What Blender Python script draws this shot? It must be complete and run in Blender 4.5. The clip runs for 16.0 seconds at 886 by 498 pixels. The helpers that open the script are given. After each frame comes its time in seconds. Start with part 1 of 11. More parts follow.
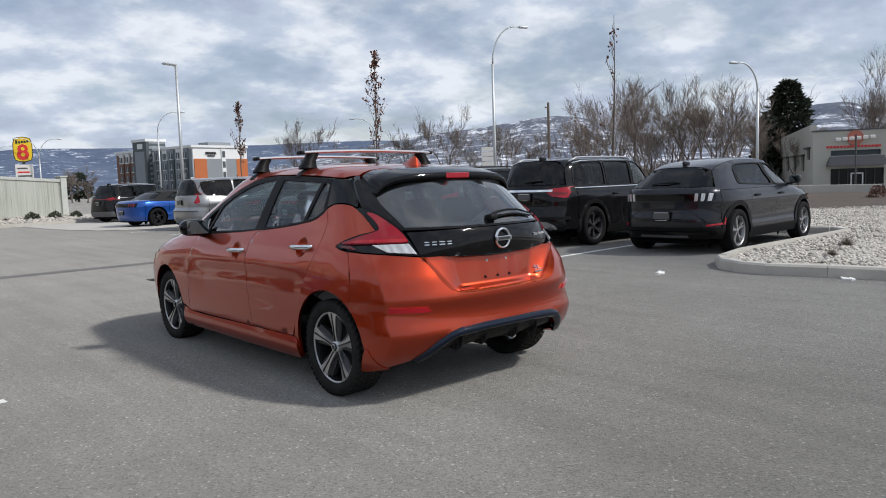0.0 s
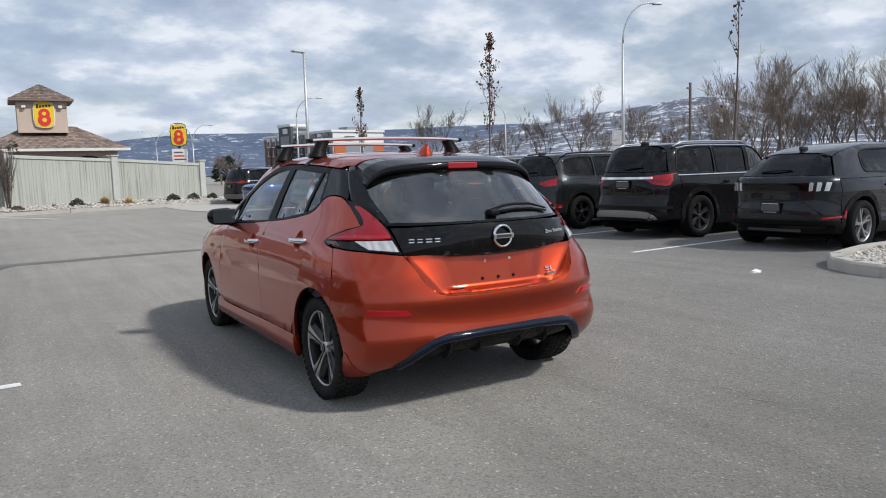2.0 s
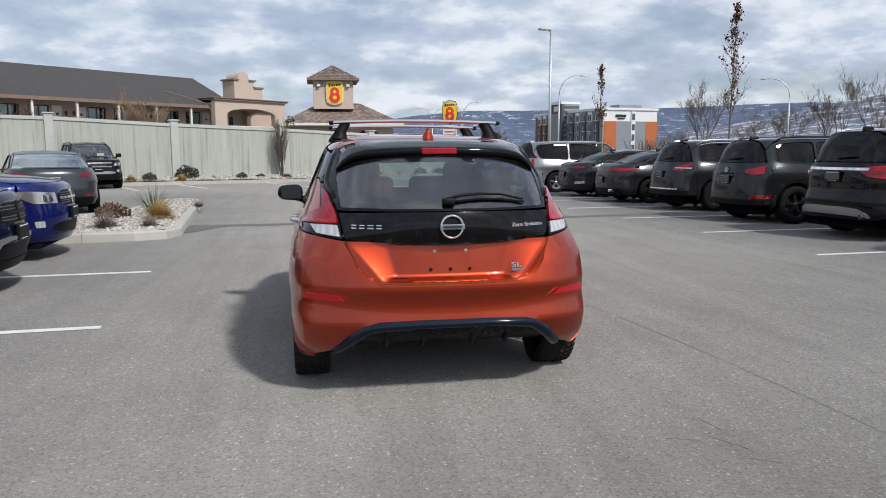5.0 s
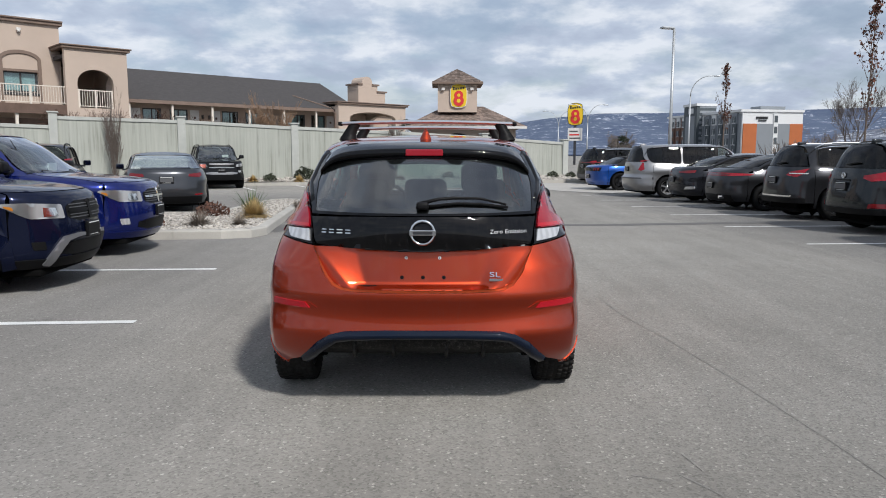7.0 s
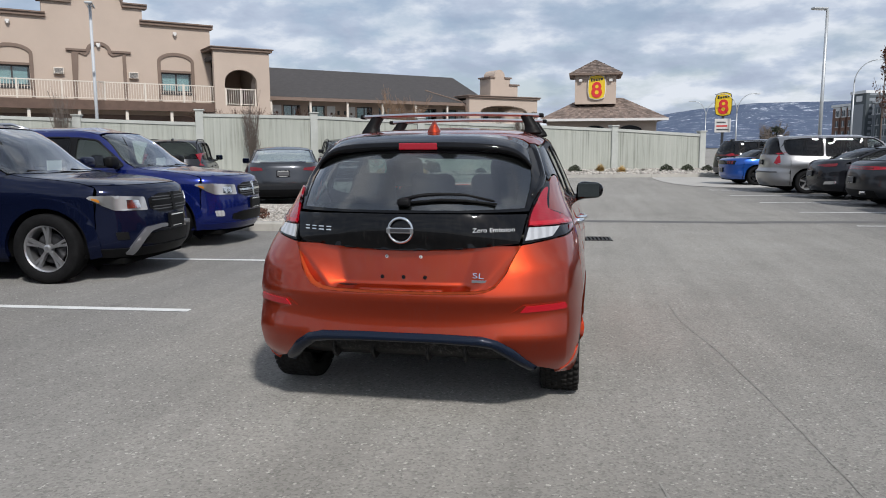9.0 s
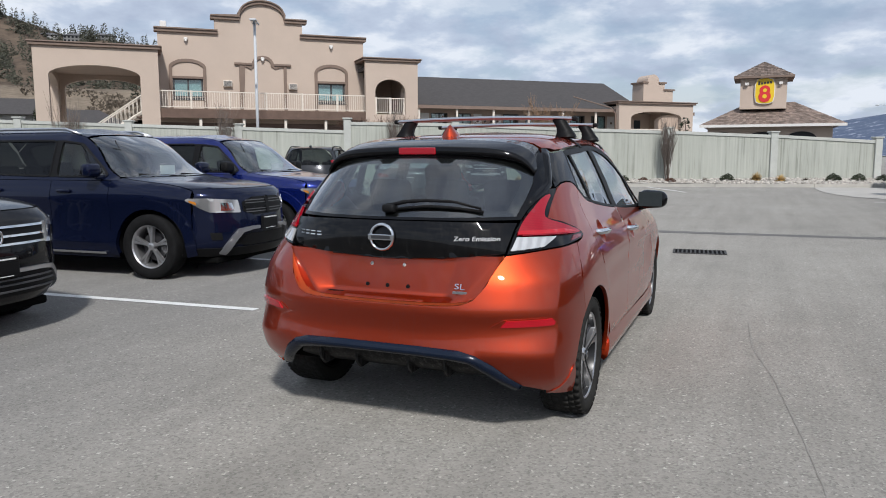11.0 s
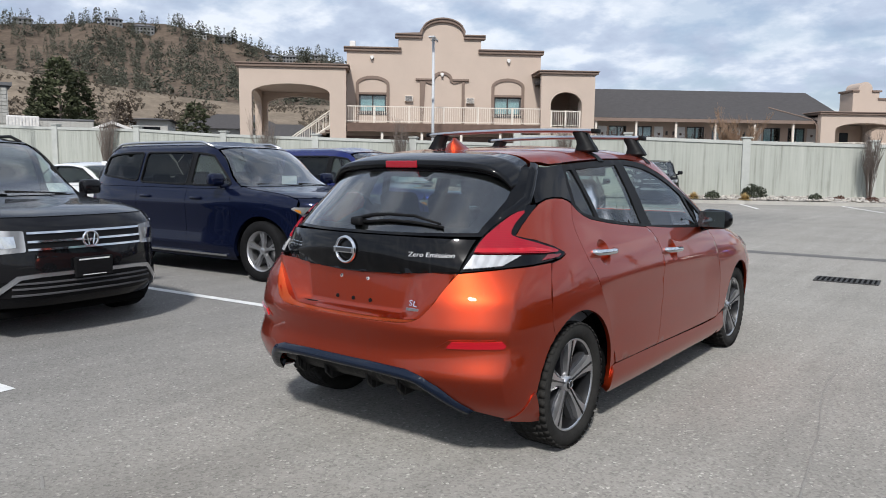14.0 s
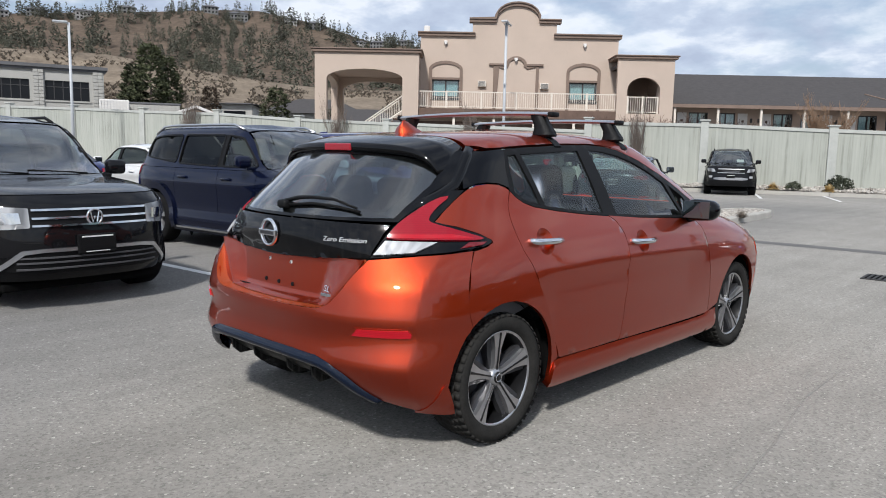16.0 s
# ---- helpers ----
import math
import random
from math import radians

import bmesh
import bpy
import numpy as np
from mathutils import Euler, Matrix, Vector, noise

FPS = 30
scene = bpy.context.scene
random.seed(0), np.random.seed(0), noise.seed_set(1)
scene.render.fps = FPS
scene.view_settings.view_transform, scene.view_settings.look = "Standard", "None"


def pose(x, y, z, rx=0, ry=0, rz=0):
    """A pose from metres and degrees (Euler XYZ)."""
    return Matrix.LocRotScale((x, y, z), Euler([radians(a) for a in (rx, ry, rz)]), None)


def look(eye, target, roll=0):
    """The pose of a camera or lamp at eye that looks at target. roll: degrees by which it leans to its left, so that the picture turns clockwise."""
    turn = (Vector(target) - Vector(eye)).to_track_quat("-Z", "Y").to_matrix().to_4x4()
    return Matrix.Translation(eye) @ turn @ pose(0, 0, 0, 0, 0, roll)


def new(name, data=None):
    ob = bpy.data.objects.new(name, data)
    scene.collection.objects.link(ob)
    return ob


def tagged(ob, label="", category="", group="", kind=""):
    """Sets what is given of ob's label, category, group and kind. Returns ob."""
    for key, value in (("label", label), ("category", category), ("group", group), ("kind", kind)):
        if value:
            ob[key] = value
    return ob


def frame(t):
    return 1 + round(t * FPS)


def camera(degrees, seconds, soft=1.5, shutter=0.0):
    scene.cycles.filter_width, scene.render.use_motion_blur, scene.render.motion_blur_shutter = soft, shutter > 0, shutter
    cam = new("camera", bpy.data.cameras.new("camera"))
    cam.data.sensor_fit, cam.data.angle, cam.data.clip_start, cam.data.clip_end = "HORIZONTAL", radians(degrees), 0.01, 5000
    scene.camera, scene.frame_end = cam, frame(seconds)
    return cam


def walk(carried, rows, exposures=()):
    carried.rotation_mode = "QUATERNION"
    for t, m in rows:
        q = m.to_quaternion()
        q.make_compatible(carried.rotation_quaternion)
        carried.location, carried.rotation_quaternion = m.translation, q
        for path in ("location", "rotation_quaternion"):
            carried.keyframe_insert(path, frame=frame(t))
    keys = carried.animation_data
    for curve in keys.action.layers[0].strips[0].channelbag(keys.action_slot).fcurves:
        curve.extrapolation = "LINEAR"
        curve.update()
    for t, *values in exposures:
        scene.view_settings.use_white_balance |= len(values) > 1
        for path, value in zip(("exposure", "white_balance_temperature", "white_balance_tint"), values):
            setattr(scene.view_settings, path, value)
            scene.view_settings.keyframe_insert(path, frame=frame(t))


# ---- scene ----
cam = camera(61.7, 16.0, soft=1.0)
PATH = [
    (0, (-3.357, -3.903, 1.341), (-2.051, -2.4, 1.16), -1.9),
    (0.5, (-3.157, -4.009, 1.354), (-1.882, -2.48, 1.169), -1.9),
    (1, (-2.953, -4.043, 1.355), (-1.735, -2.469, 1.161), -1.8),
    (1.5, (-2.716, -4.044, 1.364), (-1.588, -2.406, 1.16), -1.8),
    (2, (-2.433, -4.063, 1.358), (-1.421, -2.351, 1.145), -1.7),
    (2.5, (-2.118, -4.218, 1.369), (-1.241, -2.434, 1.153), -1.8),
    (3, (-1.832, -4.262, 1.351), (-1.092, -2.417, 1.129), -1.5),
    (3.5, (-1.502, -4.288, 1.363), (-0.888, -2.399, 1.133), -1.1),
    (4, (-1.205, -4.478, 1.37), (-0.698, -2.558, 1.13), -0.6),
    (4.2, (-1.12, -4.53, 1.373), (-0.649, -2.602, 1.127), -0.5),
    (6.3, (-0.158, -4.542, 1.375), (-0.02, -2.565, 1.11), 0.2),
    (6.5, (-0.095, -4.509, 1.367), (0.006, -2.529, 1.107), 0.2),
    (7, (0.093, -4.383, 1.367), (0.099, -2.399, 1.116), 0.1),
    (7.5, (0.274, -4.273, 1.358), (0.186, -2.29, 1.109), -0.1),
    (8, (0.523, -4.303, 1.38), (0.345, -2.327, 1.128), -0.2),
    (8.5, (0.722, -4.254, 1.369), (0.45, -2.29, 1.109), -0.4),
    (9, (0.87, -4.116, 1.368), (0.503, -2.168, 1.1), -0.2),
    (9.5, (1.032, -4.004, 1.368), (0.564, -2.079, 1.093), -0.1),
    (9.7, (1.099, -3.955, 1.351), (0.59, -2.04, 1.077), -0.2),
    (11.8, (1.961, -3.634, 1.357), (1.052, -1.868, 1.123), 0.4),
    (12, (2.042, -3.607, 1.366), (1.1, -1.858, 1.134), 0.5),
    (12.5, (2.207, -3.572, 1.377), (1.193, -1.862, 1.159), 0.5),
    (13, (2.305, -3.458, 1.36), (1.224, -1.789, 1.149), 0.4),
    (13.5, (2.396, -3.266, 1.369), (1.255, -1.636, 1.159), 0.6),
    (14, (2.492, -3.131, 1.359), (1.289, -1.548, 1.144), 0.5),
    (14.5, (2.664, -2.989, 1.373), (1.405, -1.451, 1.148), 0.6),
    (15, (2.826, -2.873, 1.368), (1.52, -1.377, 1.132), 0.7),
    (15.5, (2.904, -2.751, 1.358), (1.564, -1.287, 1.11), 1.0),
    (16, (2.989, -2.57, 1.357), (1.622, -1.133, 1.102), 1.2),
]
walk(cam, [(t, look(eye, target, roll)) for t, eye, target, roll in PATH],
     [(0, -0.05, 6300, 10), (3.5, -0.03, 6250, 10), (6.5, -0.10, 6250, 10), (9.5, -0.14, 6230, 10), (12, 0.0, 6180, 10), (16, 0.08, 6180, 10)])

# ---- light ----
SUN_WAY = Vector((0.60, -0.98, 1.06)).normalized()
SUN_EL = math.asin(SUN_WAY.z)
world = bpy.data.worlds.new("sky")
scene.world = world
world.use_nodes = True
wn, wl = world.node_tree.nodes, world.node_tree.links
wn.clear()
w_out = wn.new("ShaderNodeOutputWorld")
w_bg = wn.new("ShaderNodeBackground")
w_bg.inputs["Strength"].default_value = 0.095
w_sky = wn.new("ShaderNodeTexSky")
w_sky.sky_type = "NISHITA"
w_sky.sun_disc = False
w_sky.sun_elevation = SUN_EL
w_sky.sun_rotation = math.atan2(SUN_WAY.x, SUN_WAY.y)
w_sky.air_density, w_sky.dust_density, w_sky.ozone_density = 1.0, 1.5, 1.0


def link_math(nodes, links, op, a, b=None, clamp=False):
    n = nodes.new("ShaderNodeMath")
    n.operation, n.use_clamp = op, clamp
    for k, v in enumerate((a, b)):
        if v is None:
            continue
        if isinstance(v, (int, float)):
            n.inputs[k].default_value = v
        else:
            links.new(v, n.inputs[k])
    return n.outputs[0]


def link_ramp(nodes, links, fac, stops):
    n = nodes.new("ShaderNodeValToRGB")
    els = n.color_ramp.elements
    while len(els) < len(stops):
        els.new(0.5)
    for e, (p, c) in zip(els, stops):
        e.position = p
        e.color = (*c, 1) if isinstance(c, (tuple, list)) else (c, c, c, 1)
    links.new(fac, n.inputs[0])
    return n.outputs[0]


# cloud cover: a broken grey and white layer on a flat ceiling high above
w_tc = wn.new("ShaderNodeTexCoord")
w_sep = wn.new("ShaderNodeSeparateXYZ")
wl.new(w_tc.outputs["Generated"], w_sep.inputs[0])
w_z = link_math(wn, wl, "MAXIMUM", link_math(wn, wl, "ADD", w_sep.outputs[2], 0.30), 0.05)
w_cmb = wn.new("ShaderNodeCombineXYZ")
wl.new(link_math(wn, wl, "DIVIDE", w_sep.outputs[0], w_z), w_cmb.inputs[0])
wl.new(link_math(wn, wl, "DIVIDE", w_sep.outputs[1], w_z), w_cmb.inputs[1])


def sky_noise(scale, detail, rough, shift):
    mp = wn.new("ShaderNodeMapping")
    mp.inputs["Location"].default_value = shift
    wl.new(w_cmb.outputs[0], mp.inputs[0])
    n = wn.new("ShaderNodeTexNoise")
    n.inputs["Scale"].default_value = scale
    n.inputs["Detail"].default_value = detail
    n.inputs["Roughness"].default_value = rough
    wl.new(mp.outputs[0], n.inputs["Vector"])
    return n.outputs[0]


w_cover = link_ramp(wn, wl, sky_noise(2.6, 10, 0.57, (3.1, 0.7, 0)), [(0.41, 0.0), (0.54, 1.0)])
w_shade = link_ramp(wn, wl, sky_noise(4.2, 10, 0.55, (7.7, 2.2, 4)), [(0.36, (5.0, 5.6, 6.9)), (0.49, (6.2, 6.9, 8.1)), (0.60, (9.2, 9.5, 10.0))])
w_mix = wn.new("ShaderNodeMixRGB")
wl.new(link_math(wn, wl, "ADD", link_math(wn, wl, "MULTIPLY", w_cover, 0.45), 0.50), w_mix.inputs[0])
wl.new(w_sky.outputs[0], w_mix.inputs[1])
wl.new(w_shade, w_mix.inputs[2])
wl.new(w_mix.outputs[0], w_bg.inputs[0])
wl.new(w_bg.outputs[0], w_out.inputs[0])

sun = new("sun", bpy.data.lights.new("sun", "SUN"))
sun.data.energy, sun.data.angle, sun.data.color = 3.5, radians(4.5), (1.0, 0.95, 0.88)
sun.matrix_world = look(SUN_WAY * 60, (0, 0, 0))

# ---- materials ----
def material(name):
    m = bpy.data.materials.new(name)
    m.use_nodes = True
    n, l = m.node_tree.nodes, m.node_tree.links
    return m, n, l, n["Principled BSDF"]


def coords(n, l, scale=1.0, kind="Object", stretch=(1, 1, 1)):
    tc = n.new("ShaderNodeTexCoord")
    mp = n.new("ShaderNodeMapping")
    mp.inputs["Scale"].default_value = [scale * s for s in stretch]
    l.new(tc.outputs[kind], mp.inputs[0])
    return mp.outputs[0]


def world_coords(n, l, stretch=(1, 1, 1)):
    g = n.new("ShaderNodeNewGeometry")
    mp = n.new("ShaderNodeMapping")
    mp.inputs["Scale"].default_value = stretch
    l.new(g.outputs["Position"], mp.inputs[0])
    return mp.outputs[0]


def noise_tex(n, l, vec, scale, detail=4, rough=0.6):
    t = n.new("ShaderNodeTexNoise")
    t.inputs["Scale"].default_value, t.inputs["Detail"].default_value, t.inputs["Roughness"].default_value = scale, detail, rough
    l.new(vec, t.inputs["Vector"])
    return t.outputs[0]


def bump(n, l, bsdf, height, strength, dist=0.01):
    b = n.new("ShaderNodeBump")
    b.inputs["Strength"].default_value, b.inputs["Distance"].default_value = strength, dist
    l.new(height, b.inputs["Height"])
    l.new(b.outputs[0], bsdf.inputs["Normal"])


def mix_rgb(n, l, fac, a, b, mode="MIX"):
    m = n.new("ShaderNodeMixRGB")
    m.blend_type = mode
    for k, v in ((0, fac), (1, a), (2, b)):
        if isinstance(v, (int, float)):
            m.inputs[k].default_value = v
        elif isinstance(v, (tuple, list)):
            m.inputs[k].default_value = (*v, 1)
        else:
            l.new(v, m.inputs[k])
    return m.outputs[0]


def surface(name, colour, rough=0.6, metal=0.0, vary=0.12, scale=6.0, fine=60.0, bump_k=0.15, dist=0.004, spec=0.5, stretch=(1, 1, 1), each=0.0):
    """A plain surface with broad stains and fine grain; each: how far single pieces differ in tone."""
    m, n, l, b = material(name)
    v = world_coords(n, l, stretch)
    broad, grain = noise_tex(n, l, v, scale, 5), noise_tex(n, l, v, fine, 3)
    f = link_math(n, l, "ADD", link_math(n, l, "MULTIPLY", broad, 0.65), link_math(n, l, "MULTIPLY", grain, 0.35))
    lo, hi = [c * (1 - vary) for c in colour], [min(1, c * (1 + vary)) for c in colour]
    col = link_ramp(n, l, f, [(0.32, lo), (0.68, hi)])
    if each:
        oi = n.new("ShaderNodeObjectInfo")
        k = link_math(n, l, "ADD", link_math(n, l, "MULTIPLY", oi.outputs["Random"], 2 * each), 1 - each)
        gi = n.new("ShaderNodeNewGeometry")
        k2 = link_math(n, l, "ADD", link_math(n, l, "MULTIPLY", gi.outputs["Random Per Island"], 2 * each), 1 - each)
        col = mix_rgb(n, l, 1.0, col, link_math(n, l, "MULTIPLY", k, k2), "MULTIPLY")
    l.new(col, b.inputs["Base Color"])
    b.inputs["Roughness"].default_value, b.inputs["Metallic"].default_value = rough, metal
    b.inputs["Specular IOR Level"].default_value = spec
    if bump_k:
        bump(n, l, b, f, bump_k, dist)
    return m


def paint(name, colour, flake=0.0, rough=0.3, coat=1.0, dirt=0.25, dirt_colour=(0.16, 0.13, 0.1), runs=0.0):
    """Car paint: a coloured coat with fine flakes under clear lacquer, and a film of road dust."""
    m, n, l, b = material(name)
    v = coords(n, l, 1.0)
    dust = link_ramp(n, l, noise_tex(n, l, v, 2.3, 6, 0.65), [(0.4, 0.0), (0.75, 1.0)])
    specks = link_ramp(n, l, noise_tex(n, l, v, 95, 3, 0.7), [(0.55, 0.25), (0.72, 1.0)])
    sep = n.new("ShaderNodeSeparateXYZ")
    l.new(v, sep.inputs[0])
    low = link_ramp(n, l, sep.outputs[2], [(0.2, 1.0), (0.75, 0.12)])
    film = link_math(n, l, "MULTIPLY", link_math(n, l, "MULTIPLY", link_math(n, l, "ADD", dust, 0.35), specks), link_math(n, l, "MULTIPLY", low, dirt), True)
    if runs:
        wash = link_ramp(n, l, noise_tex(n, l, coords(n, l, 1.0, stretch=(1, 1, 0.06)), 55, 5, 0.7), [(0.50, 0.0), (0.68, runs)])
        film = link_math(n, l, "ADD", film, link_math(n, l, "MULTIPLY", wash, link_math(n, l, "ADD", dust, 0.25)), True)
    tone = mix_rgb(n, l, noise_tex(n, l, v, 420, 1), [c * 0.93 for c in colour], [min(1, c * 1.07) for c in colour])
    l.new(mix_rgb(n, l, film, tone, dirt_colour), b.inputs["Base Color"])
    b.inputs["Metallic"].default_value = flake
    b.inputs["Specular IOR Level"].default_value = 0.12 if max(colour) > 0.05 else 0.03
    l.new(link_math(n, l, "ADD", link_math(n, l, "MULTIPLY", film, 0.4), rough), b.inputs["Roughness"])
    b.inputs["Coat Weight"].default_value = coat if max(colour) > 0.05 else 0.6 * coat
    l.new(link_math(n, l, "ADD", link_math(n, l, "MULTIPLY", film, 0.3), 0.025), b.inputs["Coat Roughness"])
    return m


def window_glass(name, tint=(0.55, 0.6, 0.6), gloss=1.0, film=0.0, extra=0.0):
    m, n, l, b = material(name)
    n.remove(b)
    out = n["Material Output"]
    tr, gl, mx, fr = n.new("ShaderNodeBsdfTransparent"), n.new("ShaderNodeBsdfGlossy"), n.new("ShaderNodeMixShader"), n.new("ShaderNodeLayerWeight")
    fr.inputs["Blend"].default_value = 0.5
    schlick = link_math(n, l, "ADD", link_math(n, l, "MULTIPLY", link_math(n, l, "POWER", fr.outputs["Facing"], 5.0), 0.96), 0.04)
    tr.inputs["Color"].default_value = (*tint, 1)
    gl.inputs["Color"].default_value = (gloss, gloss, gloss, 1)
    gl.inputs["Roughness"].default_value = 0.015
    v = coords(n, l, 1.0)
    fac = link_math(n, l, "ADD", link_math(n, l, "ADD", link_math(n, l, "MULTIPLY", schlick, 1.5), extra), link_math(n, l, "MULTIPLY", noise_tex(n, l, v, 5, 5), 0.035), True)
    l.new(fac, mx.inputs[0])
    l.new(tr.outputs[0], mx.inputs[1])
    l.new(gl.outputs[0], mx.inputs[2])
    if film:
        df, mf = n.new("ShaderNodeBsdfDiffuse"), n.new("ShaderNodeMixShader")
        df.inputs["Color"].default_value = (0.5, 0.48, 0.45, 1)
        spots = link_ramp(n, l, noise_tex(n, l, v, 7, 8, 0.7), [(0.35, 0.4 * film), (0.7, 1.6 * film)])
        l.new(spots, mf.inputs[0])
        l.new(mx.outputs[0], mf.inputs[1])
        l.new(df.outputs[0], mf.inputs[2])
        mx = mf
    l.new(mx.outputs[0], out.inputs[0])
    return m


def lamp_lens(name, colour, rough=0.06):
    m, n, l, b = material(name)
    v = coords(n, l, 1.0)
    rib = n.new("ShaderNodeTexWave")
    rib.bands_direction = "Z"
    rib.inputs["Scale"].default_value = 42
    l.new(v, rib.inputs["Vector"])
    col = mix_rgb(n, l, link_math(n, l, "MULTIPLY", rib.outputs["Fac"], 0.22), colour, [c * 0.45 for c in colour])
    l.new(col, b.inputs["Base Color"])
    b.inputs["Roughness"].default_value = 0.18
    b.inputs["Specular IOR Level"].default_value = 0.1
    b.inputs["Coat Weight"].default_value = 1.0
    b.inputs["Coat Roughness"].default_value = rough
    return m


def headlamp(name, scale=1.7, tones=(0.16, 0.31, 0.47)):
    """Opaque lens with the bright and dark of stepped reflectors painted on as bands."""
    m, n, l, b = material(name)
    wv = n.new("ShaderNodeTexWave")
    wv.bands_direction = "X"
    wv.inputs["Scale"].default_value, wv.inputs["Distortion"].default_value, wv.inputs["Detail"].default_value = scale, 4.0, 2.0
    l.new(coords(n, l, 1.0), wv.inputs["Vector"])
    l.new(link_ramp(n, l, wv.outputs["Fac"], list(zip((0.15, 0.5, 0.85), tones))), b.inputs["Base Color"])
    b.inputs["Metallic"].default_value, b.inputs["Roughness"].default_value = 0.35, 0.25
    b.inputs["Coat Weight"].default_value, b.inputs["Coat Roughness"].default_value = 1.0, 0.03
    return m


def flat(name, colour, rough=0.5, metal=0.0, spec=0.5, coat=0.0):
    return surface(name, colour, rough, metal, vary=0.06, scale=9, fine=140, bump_k=0.03, dist=0.001, spec=spec)


M_ORANGE = paint("orange_paint", (0.44, 0.043, 0.009), flake=1.0, rough=0.43, dirt=0.2, coat=1.0, runs=0.06)
M_BLACKGLOSS = paint("gloss_black", (0.003, 0.003, 0.0035), rough=0.16, dirt=0.02, dirt_colour=(0.10, 0.095, 0.09))
M_STREAKED = paint("streaked_gloss_black", (0.003, 0.003, 0.0035), rough=0.16, dirt=0.02, dirt_colour=(0.13, 0.12, 0.11), runs=0.09)
M_DIFFUSER = paint("streaked_black_plastic", (0.008, 0.008, 0.0085), rough=0.5, coat=0.2, dirt=0.3, dirt_colour=(0.20, 0.19, 0.175), runs=0.35)
M_BLACKPL = flat("black_plastic", (0.008, 0.008, 0.0085), 0.5, spec=0.14)
M_RUBBER = surface("tyre_rubber", (0.011, 0.011, 0.0115), 0.8, vary=0.35, scale=12, fine=90, bump_k=0.2, dist=0.002, spec=0.1)
M_DUSTRUBBER = surface("dusty_tyre_rubber", (0.028, 0.027, 0.025), 0.85, vary=0.35, scale=9, fine=90, bump_k=0.2, dist=0.002, spec=0.1)
M_GREYPL = flat("grey_plastic", (0.09, 0.09, 0.095), 0.5)
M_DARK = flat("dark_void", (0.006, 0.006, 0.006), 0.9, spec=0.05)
M_GLASS = window_glass("clear_glass", (0.68, 0.79, 0.76), 0.75, film=0.004)
M_SCREEN = window_glass("screen_glass", (0.74, 0.83, 0.80), film=0.004, extra=0.10)
M_TINT = window_glass("tinted_glass", (0.12, 0.13, 0.13), 0.4)
M_REARGLASS = window_glass("rear_glass", (0.46, 0.54, 0.53), film=0.005, extra=0.075)
M_MIRROR = flat("mirror_glass", (0.14, 0.16, 0.165), 0.04, 1.0)
M_CHROME = flat("chrome", (0.78, 0.79, 0.8), 0.09, 1.0)
M_ALU = flat("brushed_aluminium", (0.62, 0.62, 0.63), 0.3, 1.0)
M_MACHINED = flat("machined_alloy", (0.55, 0.55, 0.56), 0.28, 0.9)
M_GREYALLOY = flat("grey_alloy", (0.07, 0.07, 0.075), 0.35, 0.6)
M_BLACKALLOY = flat("black_alloy", (0.015, 0.015, 0.016), 0.3, 0.3)
M_SILVERALLOY = flat("silver_alloy", (0.58, 0.58, 0.59), 0.3, 0.85)
M_LETTER = flat("silver_letter_paint", (0.42, 0.42, 0.43), 0.55, 0.2)
M_RED = lamp_lens("red_lens", (0.30, 0.003, 0.012))
M_DARKRED = lamp_lens("dark_red_lens", (0.16, 0.006, 0.01))
M_CLEARLAMP = headlamp("clear_lens", 9.0, (0.46, 0.53, 0.60))
M_HEADLAMP = headlamp("headlamp_lens")
M_AMBER = lamp_lens("amber_lens", (0.55, 0.2, 0.02))
M_BLUETRIM = paint("dark_blue_trim", (0.003, 0.008, 0.021), rough=0.22, dirt=0.12)
M_SEAT = surface("seat_fabric", (0.020, 0.020, 0.021), 0.95, vary=0.2, fine=300, bump_k=0.2, dist=0.002, spec=0.05)
M_LINING = surface("headlining", (0.42, 0.41, 0.38), 0.95, vary=0.1, fine=200)
M_WHITEPLATE = flat("white_paper", (0.75, 0.75, 0.73), 0.6)

# ---- car shells: bodies as stacked plan outlines, cut into panels ----
from mathutils.geometry import delaunay_2d_cdt


def curve(pts):
    """A smooth monotone curve through (position, value) pairs."""
    p = np.array(sorted(pts), float)
    x, y = p[:, 0], p[:, 1]
    h, d = np.diff(x), np.diff(y) / np.diff(x)
    m = np.zeros(len(x))
    m[0], m[-1] = d[0], d[-1]
    for k in range(1, len(x) - 1):
        if d[k - 1] * d[k] > 0:
            w1, w2 = 2 * h[k] + h[k - 1], h[k] + 2 * h[k - 1]
            m[k] = (w1 + w2) / (w1 / d[k - 1] + w2 / d[k])

    def f(q):
        q = np.clip(np.asarray(q, float), x[0], x[-1])
        k = np.clip(np.searchsorted(x, q) - 1, 0, len(x) - 2)
        t = (q - x[k]) / h[k]
        return (y[k] * (1 + 2 * t) * (1 - t) ** 2 + m[k] * h[k] * t * (1 - t) ** 2 + y[k + 1] * t * t * (3 - 2 * t) + m[k + 1] * h[k] * t * t * (t - 1))
    return f


